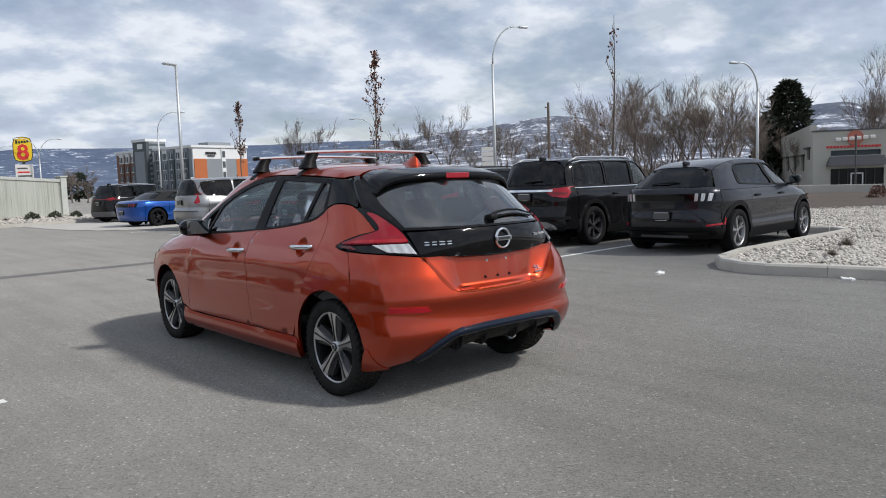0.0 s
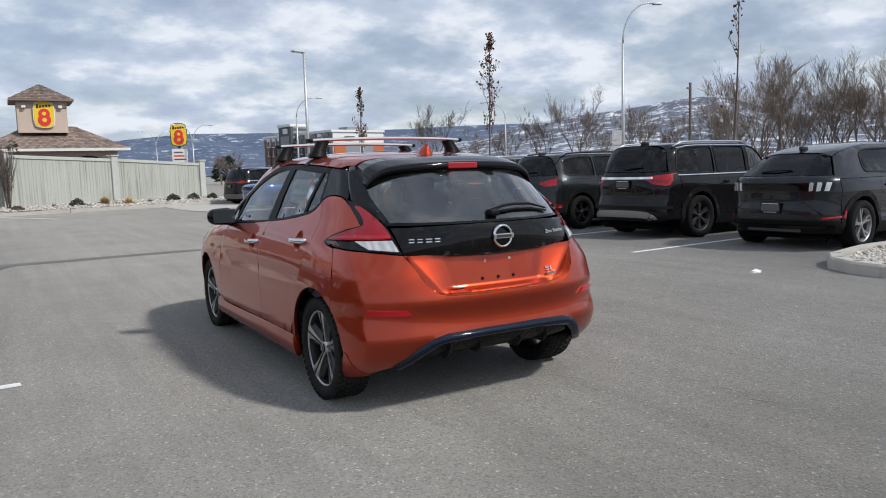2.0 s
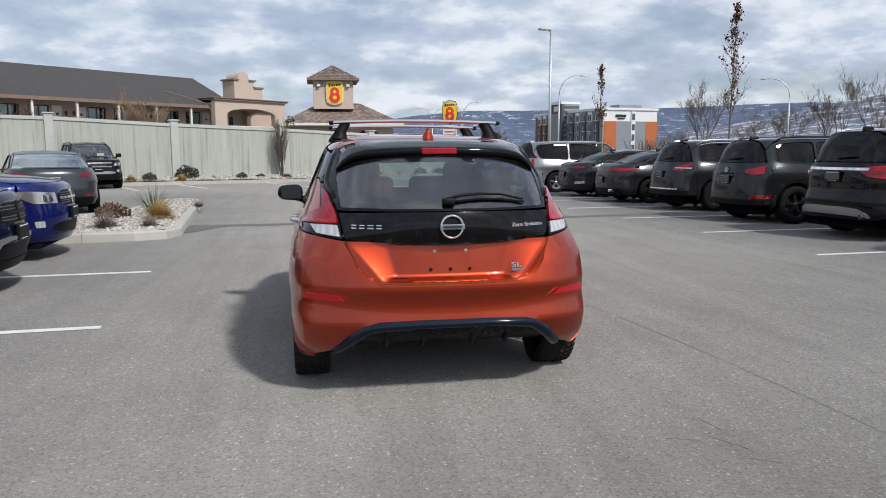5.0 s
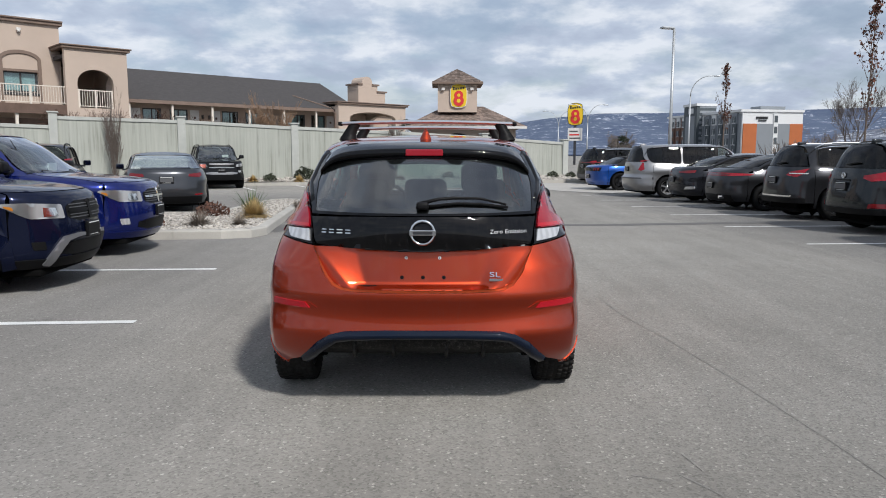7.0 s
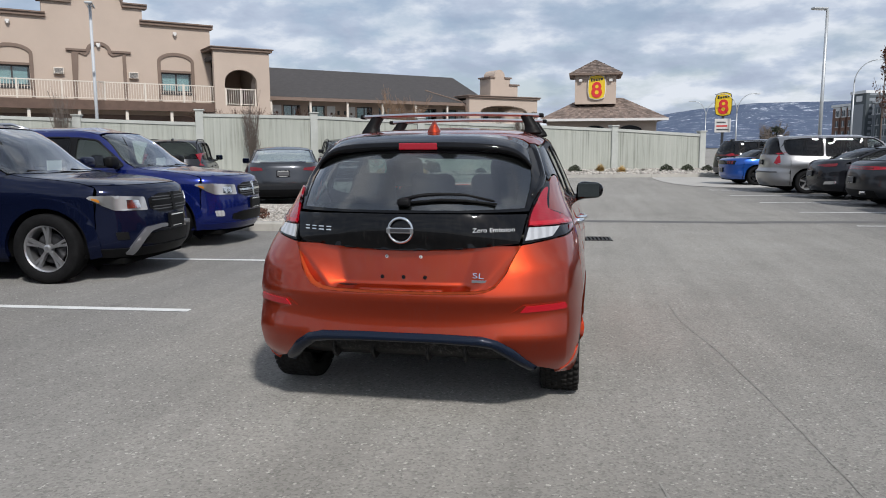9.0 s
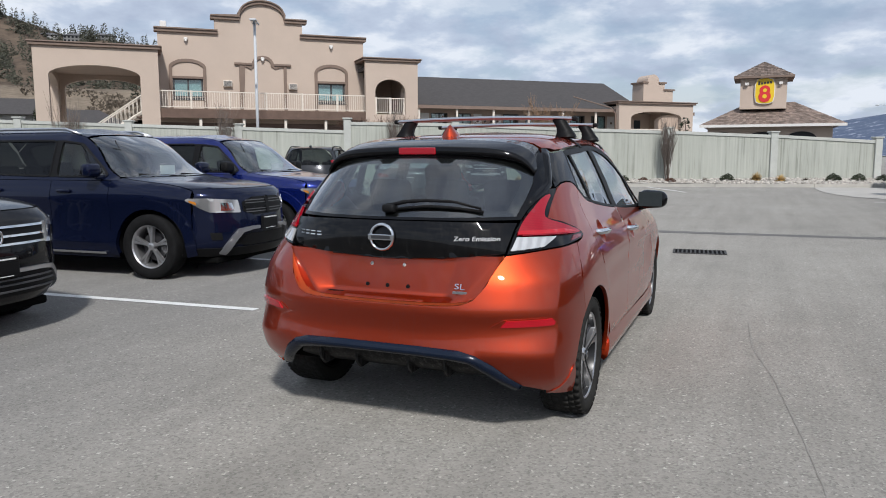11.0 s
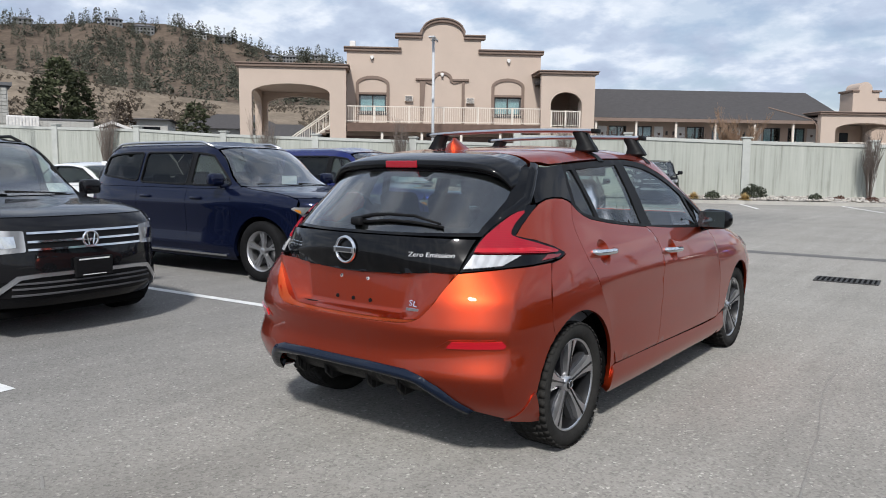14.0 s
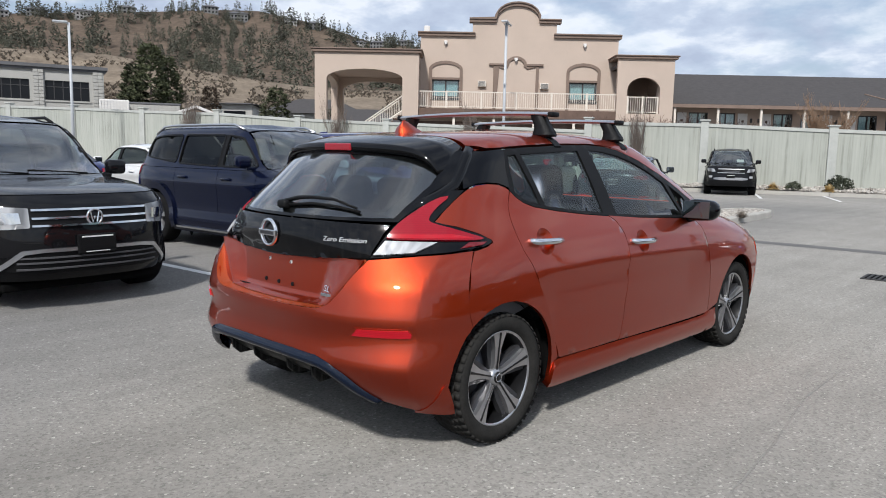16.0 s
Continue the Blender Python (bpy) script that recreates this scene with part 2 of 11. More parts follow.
class Shell:
    """A car's outer surface. rear, front: where the nose and tail stand at each height; half: half the width at each height."""

    def __init__(self, rear, front, half, mid, re=(2.1, 6.5), fe=(2.4, 6.0), low_re=None, floor_re=None, low_fe=None, crease=None):
        self.low_fe, self.crease = low_fe or fe, crease
        self.yr, self.yf, self.w, self.mid, self.re, self.fe = curve(rear), curve(front), curve(half), mid, re, fe
        self.low_re = low_re or re
        self.floor_re = floor_re or self.low_re
        self.top_z = max(z for z, _ in half)

    def round(self, z, back):
        """How boxy an end is at a height: the two powers of its plan outline."""
        if not back:
            t = np.clip((np.asarray(z, float) - 0.78) / 0.2, 0, 1)
            return tuple(self.low_fe[k] + (self.fe[k] - self.low_fe[k]) * t for k in (0, 1))
        t = np.clip((np.asarray(z, float) - 0.78) / 0.2, 0, 1)
        s = np.clip((0.58 - np.asarray(z, float)) / 0.26, 0, 1)
        return tuple(self.low_re[k] + (self.re[k] - self.low_re[k]) * t + (self.floor_re[k] - self.low_re[k]) * s for k in (0, 1))

    def xs(self, y, z):
        y, z = np.broadcast_arrays(np.asarray(y, float), np.asarray(z, float))
        back = y < self.mid
        r = np.where(back, (self.mid - y) / np.maximum(1e-4, self.mid - self.yr(z)), (y - self.mid) / np.maximum(1e-4, self.yf(z) - self.mid))
        r = np.clip(r, 0, 1)
        a, b = (np.where(back, p, q) for p, q in zip(self.round(z, True), self.round(z, False)))
        return self.w(z) * (1 - r ** b) ** (1 / a)

    def crease_x(self, z):
        return np.interp(z, [p[0] for p in self.crease[0]], [p[1] for p in self.crease[0]])

    def fold(self, p):
        """Sharpens the tail's corners: pushes the surface out towards a crease that runs down each of them."""
        if self.crease is None:
            return p
        _, amount, reach = self.crease
        x, y, z = p[..., 0], p[..., 1], p[..., 2]
        cx = self.crease_x(z)
        a, b = self.round(z, True)
        cy = self.mid - (1 - np.clip(cx / self.w(z), 0, 1) ** a) ** (1 / b) * (self.mid - self.yr(z))
        d = np.hypot(np.abs(x) - cx, y - cy)
        k = amount * np.clip(1 - d / reach, 0, 1) ** 1.6 * np.clip((0.98 - z) / 0.10, 0, 1) * np.clip((z - 0.22) / 0.1, 0, 1)
        p[..., 0] = x + np.sign(x) * 0.72 * k
        p[..., 1] = y - 0.69 * k
        return p

    def side(self, y, z):
        y, z = np.asarray(y, float), np.asarray(z, float)
        return self.fold(np.stack([self.xs(y, z), y, z], -1))

    def ends(self, x, z, back):
        x, z = np.asarray(x, float), np.asarray(z, float)
        a, b = self.round(z, back)
        k = np.clip(np.abs(x) / np.maximum(1e-4, self.w(z)), 0, 1)
        r = (1 - k ** a) ** (1 / b)
        y = self.mid - r * (self.mid - self.yr(z)) if back else self.mid + r * (self.yf(z) - self.mid)
        return self.fold(np.stack([x, y, z], -1)) if back else np.stack([x, y, z], -1)

    def rear(self, x, z):
        return self.ends(x, z, True)

    def front(self, x, z):
        return self.ends(x, z, False)

    def wrap(self, u, z, back):
        """u: turn in radians from the middle of an end towards the side."""
        u, z = np.asarray(u, float), np.asarray(z, float)
        a, b = self.round(z, back)
        x = np.sign(u) * self.w(z) * np.abs(np.sin(u)) ** (2 / a)
        r = np.abs(np.cos(u)) ** (2 / b)
        y = self.mid - r * (self.mid - self.yr(z)) if back else self.mid + r * (self.yf(z) - self.mid)
        return self.fold(np.stack([x, y, z], -1)) if back else np.stack([x, y, z], -1)

    def wrap_rear(self, u, z):
        return self.wrap(u, z, True)

    def wrap_front(self, u, z):
        return self.wrap(u, z, False)

    def u_of_x(self, x, z, back=True):
        a = float(self.round(z, back)[0])
        return math.copysign(math.asin(min(1, (abs(x) / float(self.w(z))) ** (a / 2))), x)

    def u_of_y(self, y, z, back=True):
        b = float(self.round(z, back)[1])
        r = (self.mid - y) / (self.mid - float(self.yr(z))) if back else (y - self.mid) / (float(self.yf(z)) - self.mid)
        return math.acos(min(1, max(0, r) ** (b / 2)))

    def top_height(self, x, y, lo=0.5):
        x, y = np.broadcast_arrays(np.abs(np.asarray(x, float)), np.asarray(y, float))
        a, b = np.full(x.shape, lo), np.full(x.shape, self.top_z)
        for _ in range(36):
            c = (a + b) / 2
            inside = self.xs(y, c) > x
            beyond = (y < self.yr(c)) | (y > self.yf(c))
            inside &= ~beyond
            a, b = np.where(inside, c, a), np.where(inside, b, c)
        return (a + b) / 2

    def top(self, x, y):
        return np.stack([np.asarray(x, float), np.asarray(y, float), self.top_height(x, y)], -1)


def inside_poly(px, py, poly):
    r = np.zeros(px.shape, bool)
    n = len(poly)
    for k in range(n):
        (x0, y0), (x1, y1) = poly[k], poly[(k + 1) % n]
        c = (y0 > py) != (y1 > py)
        with np.errstate(divide="ignore", invalid="ignore"):
            r ^= c & (px < (x1 - x0) * (py - y0) / (y1 - y0 if y1 != y0 else 1e-12) + x0)
    return r


def densify(poly, h):
    out = []
    for k in range(len(poly)):
        a, b = np.array(poly[k], float), np.array(poly[(k + 1) % len(poly)], float)
        n = max(1, int(np.ceil(np.linalg.norm(b - a) / h)))
        out += [tuple(a + (b - a) * j / n) for j in range(n)]
    return out


def fillet(poly, r, n=3):
    """Rounds the sharp corners of a polygon to about radius r."""
    out = []
    for k, p in enumerate(poly):
        a, p, b = np.array(poly[k - 1], float), np.array(p, float), np.array(poly[(k + 1) % len(poly)], float)
        la, lb = np.linalg.norm(a - p), np.linalg.norm(b - p)
        if la < 1e-5 or lb < 1e-5:
            continue
        c = float((p - a).dot(b - p)) / (la * lb)
        if c > 0.93:
            out.append(tuple(p))
            continue
        d0, d1 = min(r, 0.45 * la), min(r, 0.45 * lb)
        s, e = p + (a - p) / la * d0, p + (b - p) / lb * d1
        out += [tuple((1 - t) ** 2 * s + 2 * t * (1 - t) * p + t * t * e) for t in [j / n for j in range(n + 1)]]
    return out


def convex(poly, gap=0.045):
    """Convex outline of a polygon, without points closer together than gap."""
    pts = sorted(set((round(float(a), 5), round(float(b), 5)) for a, b in poly))
    chains = []
    for seq in (pts, pts[::-1]):
        ch = []
        for p in seq:
            while len(ch) > 1 and (ch[-1][0] - ch[-2][0]) * (p[1] - ch[-2][1]) - (ch[-1][1] - ch[-2][1]) * (p[0] - ch[-2][0]) <= 0:
                ch.pop()
            ch.append(p)
        chains.append(ch[:-1])
    out = []
    for p in chains[0] + chains[1]:
        if not out or math.dist(p, out[-1]) > gap:
            out.append(p)
    return out


def smooth_poly(poly, keep=(), n=2):
    """Rounds a polygon's corners (Chaikin), but for those listed."""
    for _ in range(n):
        out, kept = [], []
        for k, p in enumerate(poly):
            a, b = poly[k - 1], poly[(k + 1) % len(poly)]
            if k in keep:
                kept.append(len(out))
                out.append(p)
            else:
                out += [tuple(0.25 * np.array(a) + 0.75 * np.array(p)), tuple(0.25 * np.array(b) + 0.75 * np.array(p))]
        poly, keep = out, kept
    return poly


def triangulate(poly, h, holes=(), lines=()):
    loops = [densify(poly, h)] + [densify(q, h) for q in holes]
    verts, edges = [], []
    for lp in loops:
        s = len(verts)
        verts += lp
        edges += [(s + k, s + (k + 1) % len(lp)) for k in range(len(lp))]
    for ln in lines:
        s = len(verts)
        verts += ln
        edges += [(s + k, s + k + 1) for k in range(len(ln) - 1)]
    p = np.array(loops[0])
    (x0, y0), (x1, y1) = p.min(0), p.max(0)
    gx, gy = np.meshgrid(np.arange(x0 + h / 2, x1, h), np.arange(y0 + h / 2, y1, h))
    gx, gy = gx.ravel(), gy.ravel()
    ok = inside_poly(gx, gy, loops[0])
    for lp in loops[1:]:
        ok &= ~inside_poly(gx, gy, lp)
    gx, gy = gx[ok], gy[ok]
    if len(gx):
        b = np.array(verts)
        far = np.array([np.min((b[:, 0] - x) ** 2 + (b[:, 1] - y) ** 2) > (0.42 * h) ** 2 for x, y in zip(gx, gy)])
        verts += list(zip(gx[far], gy[far]))
    v, e, f, *_ = delaunay_2d_cdt([Vector(q) for q in verts], edges, [], 0, 1e-6)
    v = np.array([tuple(q) for q in v])
    f = np.array([tuple(t) for t in f if len(t) == 3])
    c = v[f].mean(1)
    ok = inside_poly(c[:, 0], c[:, 1], loops[0])
    for lp in loops[1:]:
        ok &= ~inside_poly(c[:, 0], c[:, 1], lp)
    return v, f[ok]


def mesh_object(name, verts, faces, mat, parent=None, label="", smooth=True):
    me = bpy.data.meshes.new(name)
    me.from_pydata([tuple(v) for v in verts], [], [tuple(int(i) for i in f) for f in faces])
    if smooth:
        me.shade_smooth()
    if mat:
        me.materials.append(mat)
    ob = new(name, me)
    if parent:
        ob.parent = parent
    if label:
        tagged(ob, label)
    return ob


INSIDE = np.array([0.0, 1.2, 0.75])


def patch(name, poly, fn, mat, parent, h=0.05, off=0.0, depth=0.012, holes=(), label="", flip=False, lines=()):
    """A panel cut from a surface: poly lies in the surface's own two coordinates. off: how far it stands proud; depth: its edge, turned in;
    flip: the same on the other flank; lines: edges kept inside it."""
    uv, f = triangulate(poly, h, holes, lines)
    e = 1e-3
    p = fn(uv[:, 0], uv[:, 1])
    du = fn(uv[:, 0] + e, uv[:, 1]) - fn(uv[:, 0] - e, uv[:, 1])
    dv = fn(uv[:, 0], uv[:, 1] + e) - fn(uv[:, 0], uv[:, 1] - e)
    n = np.cross(du, dv)
    ln = np.linalg.norm(n, axis=1, keepdims=True)
    n = n / np.maximum(ln, 1e-12)
    out = p - np.array([0, min(max(p[:, 1].mean(), 0.4), 2.2), 0.7])
    s = np.sign((n * out).sum(1, keepdims=True))
    s[s == 0] = 1
    n = n * s
    bad = (ln[:, 0] < 1e-9)
    if bad.any():
        n[bad] = out[bad] / np.linalg.norm(out[bad], axis=1, keepdims=True)
    p = p + n * off
    fn_geo = np.cross(p[f[:, 1]] - p[f[:, 0]], p[f[:, 2]] - p[f[:, 0]])
    turn = (fn_geo * n[f].mean(1)).sum(1) < 0
    f[turn] = f[turn][:, ::-1]
    cnt = {}
    for t in f:
        for a, b in ((t[0], t[1]), (t[1], t[2]), (t[2], t[0])):
            key = (min(a, b), max(a, b))
            cnt[key] = None if key in cnt else (a, b)
    rim = [v for v in cnt.values() if v]
    verts, faces = [tuple(q) for q in p], [tuple(t) for t in f]
    if depth:
        ids, outer, inner = {}, {}, {}
        for a, b in rim:
            for k in (a, b):
                if k not in outer:
                    outer[k] = len(verts)
                    verts.append(tuple(p[k]))
                    inner[k] = len(verts)
                    verts.append(tuple(p[k] - n[k] * depth))
            faces.append((outer[b], outer[a], inner[a], inner[b]))
    if flip:
        verts = [(-x, y, z) for x, y, z in verts]
        faces = [t[::-1] for t in faces]
    return mesh_object(name, verts, faces, mat, parent, label)


def both(name, poly, fn, mat, parent, **kw):
    return [patch(name, poly, fn, mat, parent, flip=k, **kw) for k in (False, True)]


def arc(cy, cz, r, a0, a1, n=14):
    return [(cy + r * math.cos(radians(a0 + (a1 - a0) * k / n)), cz + r * math.sin(radians(a0 + (a1 - a0) * k / n))) for k in range(n + 1)]


def lathe(profile, n=40, axis="X"):
    """profile: (radius, offset along the axis) pairs; returns vertices and faces of the turned body."""
    verts, faces = [], []
    m = len(profile)
    for k in range(n):
        c, s = math.cos(2 * math.pi * k / n), math.sin(2 * math.pi * k / n)
        verts += [(o, r * c, r * s) for r, o in profile]
    for k in range(n):
        for j in range(m - 1):
            a, b = k * m + j, ((k + 1) % n) * m + j
            faces.append((a, b, b + 1, a + 1))
    return verts, faces


def box(x0, x1, y0, y1, z0, z1, bevel=0.0, segs=2):
    bm = bmesh.new()
    bmesh.ops.create_cube(bm, size=1, matrix=Matrix.LocRotScale(((x0 + x1) / 2, (y0 + y1) / 2, (z0 + z1) / 2), None, (abs(x1 - x0), abs(y1 - y0), abs(z1 - z0))))
    if bevel:
        bmesh.ops.bevel(bm, geom=bm.edges[:], offset=bevel, segments=segs, affect="EDGES", profile=0.5)
    return bm


def part(name, bm, mat, parent=None, label="", smooth=False):
    me = bpy.data.meshes.new(name)
    bm.normal_update()
    bm.to_mesh(me)
    bm.free()
    if smooth:
        me.shade_smooth()
    if mat:
        me.materials.append(mat)
    ob = new(name, me)
    if parent:
        ob.parent = parent
    if label:
        tagged(ob, label)
    return ob


def merge(*bms):
    out = bms[0]
    for b in bms[1:]:
        me = bpy.data.meshes.new("tmp")
        b.to_mesh(me)
        b.free()
        out.from_mesh(me)
        bpy.data.meshes.remove(me)
    return out


def tube(pts, r, n=8, r1=None):
    """A bar of round section along points."""
    bm = bmesh.new()
    rings = []
    pts = [Vector(p) for p in pts]
    for k, p in enumerate(pts):
        d = (pts[min(k + 1, len(pts) - 1)] - pts[max(k - 1, 0)]).normalized()
        a = d.orthogonal().normalized() if k == 0 else (rings_a - d * rings_a.dot(d)).normalized()
        rings_a = a
        b = d.cross(a)
        rr = r if r1 is None else r + (r1 - r) * k / (len(pts) - 1)
        rings.append([bm.verts.new(p + rr * (a * math.cos(2 * math.pi * j / n) + b * math.sin(2 * math.pi * j / n))) for j in range(n)])
    for q, s in zip(rings, rings[1:]):
        for j in range(n):
            bm.faces.new((q[j], q[(j + 1) % n], s[(j + 1) % n], s[j]))
    bm.faces.new(rings[0][::-1])
    bm.faces.new(rings[-1])
    return bm


def empty(name, m=None):
    e = new(name)
    e.empty_display_size = 0.3
    if m is not None:
        e.matrix_world = m
    return e


WHEEL_MESHES = {}


def spoke_mesh(style, rr, wd):
    """A rim face with its spokes, lying across x with its outer face at +x."""
    n, split, curl = style
    bm = bmesh.new()
    v, f = lathe([(rr * 0.985, -wd * 0.42), (rr * 0.93, -wd * 0.36), (rr * 0.9, wd * 0.2), (rr * 0.95, wd * 0.38), (rr * 1.0, wd * 0.44), (rr * 1.02, wd * 0.42), (rr * 1.02, -wd * 0.42)], 40)
    vs = [bm.verts.new(q) for q in v]
    for t in f:
        bm.faces.new([vs[i] for i in t])
    v, f = lathe([(0.001, wd * 0.36), (rr * 0.1, wd * 0.36), (rr * 0.17, wd * 0.33), (rr * 0.2, wd * 0.22), (rr * 0.2, wd * 0.1)], 20)
    vs = [bm.verts.new(q) for q in v]
    for t in f:
        bm.faces.new([vs[i] for i in t])
    for k in range(n):
        t0 = 2 * math.pi * k / n + math.pi / 2
        for s in ((-1, 1) if split else (0,)):
            pts = []
            for q, (rad, dep, wid, dt) in enumerate(((0.14, 0.32, 0.055 if split else 0.075, 0.0), (0.5, 0.3, 0.05 if split else 0.085, 0.5), (0.94, 0.36, 0.06 if split else 0.12, 1.0))):
                th = t0 + s * split * dt + curl * dt
                c, sn = math.cos(th), math.sin(th)
                ring = []
                for lx, lw in ((dep, -1), (dep, 1), (dep - 0.18, 1.25), (dep - 0.18, -1.25)):
                    ring.append(bm.verts.new((wd * lx, rr * rad * c - lw * rr * wid * sn, rr * rad * sn + lw * rr * wid * c)))
                pts.append(ring)
            for a, b in zip(pts, pts[1:]):
                for j in range(4):
                    bm.faces.new((a[j], a[(j + 1) % 4], b[(j + 1) % 4], b[j]))
    bmesh.ops.recalc_face_normals(bm, faces=bm.faces[:])
    me = bpy.data.meshes.new("rim")
    bm.to_mesh(me)
    bm.free()
    return me


def tyre_mesh(r, rr, wd, lugs):
    prof = [(rr * 0.98, -wd * 0.40), (rr * 1.06, -wd * 0.5), ((r + rr) / 2, -wd * 0.53), (r * 0.955, -wd * 0.49), (r * 0.985, -wd * 0.42), (r * 0.99, 0),
            (r * 0.985, wd * 0.42), (r * 0.955, wd * 0.49), ((r + rr) / 2, wd * 0.53), (rr * 1.06, wd * 0.5), (rr * 0.98, wd * 0.40)]
    v, f = lathe(prof, 48)
    bm = bmesh.new()
    vs = [bm.verts.new(q) for q in v]
    for t in f:
        bm.faces.new([vs[i] for i in t])
    if lugs:
        for k in range(lugs):
            th = 2 * math.pi * k / lugs
            for s in (-1, 1):
                for (o0, o1, dth) in ((0.05, 0.2, 0.05), (0.23, 0.36, 0.02), (0.385, 0.51, 0.0)):
                    ring = []
                    for rad in (0.975, 1.0):
                        for o, t in ((o0, -0.35), (o1, -0.35), (o1, 0.3), (o0, 0.3)):
                            a = th + (t * 2 * math.pi / lugs) + (dth + 0.045 * (0.5 - o) * 2) + (math.pi / lugs if s > 0 else 0)
                            rk = r * (rad if o < 0.45 else (rad * (0.985 if o == o1 else 1)))
                            ring.append(bm.verts.new((s * o * wd, rk * math.cos(a), rk * math.sin(a))))
                    for q in ((4, 5, 6, 7), (0, 1, 5, 4), (1, 2, 6, 5), (2, 3, 7, 6), (3, 0, 4, 7)):
                        bm.faces.new([ring[i] for i in q])
    bmesh.ops.recalc_face_normals(bm, faces=bm.faces[:])
    me = bpy.data.meshes.new("tyre")
    bm.to_mesh(me)
    bm.free()
    me.shade_smooth()
    return me


def wheel(parent, x, y, r, rr, wd, style, mat, lugs=0, face=None):
    """One wheel under a car: tyre, rim and the dark brake behind it."""
    key = (r, rr, wd, style, mat.name, lugs)
    if key not in WHEEL_MESHES:
        t = tyre_mesh(r, rr, wd, lugs)
        t.materials.append(M_RUBBER)
        s = spoke_mesh(style, rr, wd)
        s.materials.append(mat)
        v, f = lathe([(0.001, 0), (rr * 0.66, 0), (rr * 0.66, -0.03), (0.001, -0.03)], 28)
        d = bpy.data.meshes.new("brake_disc")
        d.from_pydata(v, [], f)
        d.materials.append(M_GREYALLOY)
        WHEEL_MESHES[key] = (t, s, d)
    t, s, d = WHEEL_MESHES[key]
    hub = new("wheel")
    hub.empty_display_size = 0.1
    hub.parent = parent
    hub.matrix_local = pose(x, y, r, 0, 0, 0 if x > 0 else 180)
    for nm, me in (("tyre", t), ("rim", s), ("brake_disc", d)):
        o = new(nm, me)
        o.parent = hub
    return hub


def seat(parent, x, y, z, mat, wide=0.5, head=True):
    """A car seat: cushion, raked backrest and headrest in one part each."""
    bm = box(x - wide / 2, x + wide / 2, y - 0.1, y + 0.42, z, z + 0.16, 0.05)
    b2 = box(x - wide / 2, x + wide / 2, -0.06, 0.06, 0, 0.6, 0.05)
    bmesh.ops.transform(b2, matrix=pose(0, y - 0.08, z + 0.1, 14, 0, 0), verts=b2.verts[:])
    bm = merge(bm, b2)
    if head:
        for hx in ((x,) if wide < 0.7 else (x - wide * 0.3, x, x + wide * 0.3)):
            b3 = box(hx - 0.13, hx + 0.13, -0.05, 0.05, 0.62, 0.82, 0.045, 3)
            bmesh.ops.transform(b3, matrix=pose(0, y - 0.1, z + 0.1, 12, 0, 0), verts=b3.verts[:])
            bm = merge(bm, b3)
    return part("seat", bm, mat, parent, smooth=True)

# ---- a family of parked cars ----
def inset(poly, d):
    """Draws a polygon's edge in by d."""
    p = np.array(poly, float)
    keep = [k for k in range(len(p)) if np.linalg.norm(p[k] - p[k - 1]) > 1e-5]
    p = p[keep]
    area = 0.5 * np.sum(p[:, 0] * np.roll(p[:, 1], -1) - np.roll(p[:, 0], -1) * p[:, 1])
    s = 1 if area > 0 else -1
    out = []
    for k in range(len(p)):
        a, b, c = p[k - 1], p[k], p[(k + 1) % len(p)]
        t0, t1 = (b - a) / np.linalg.norm(b - a), (c - b) / np.linalg.norm(c - b)
        n0, n1 = s * np.array([-t0[1], t0[0]]), s * np.array([-t1[1], t1[0]])
        m = n0 + n1
        q = m.dot(m)
        out.append(tuple(b + (m * (2 * d / q) if q > 0.3 else n0 * d)))
    return out


def span(a, b, n):
    return [a + (b - a) * k / n for k in range(n + 1)]


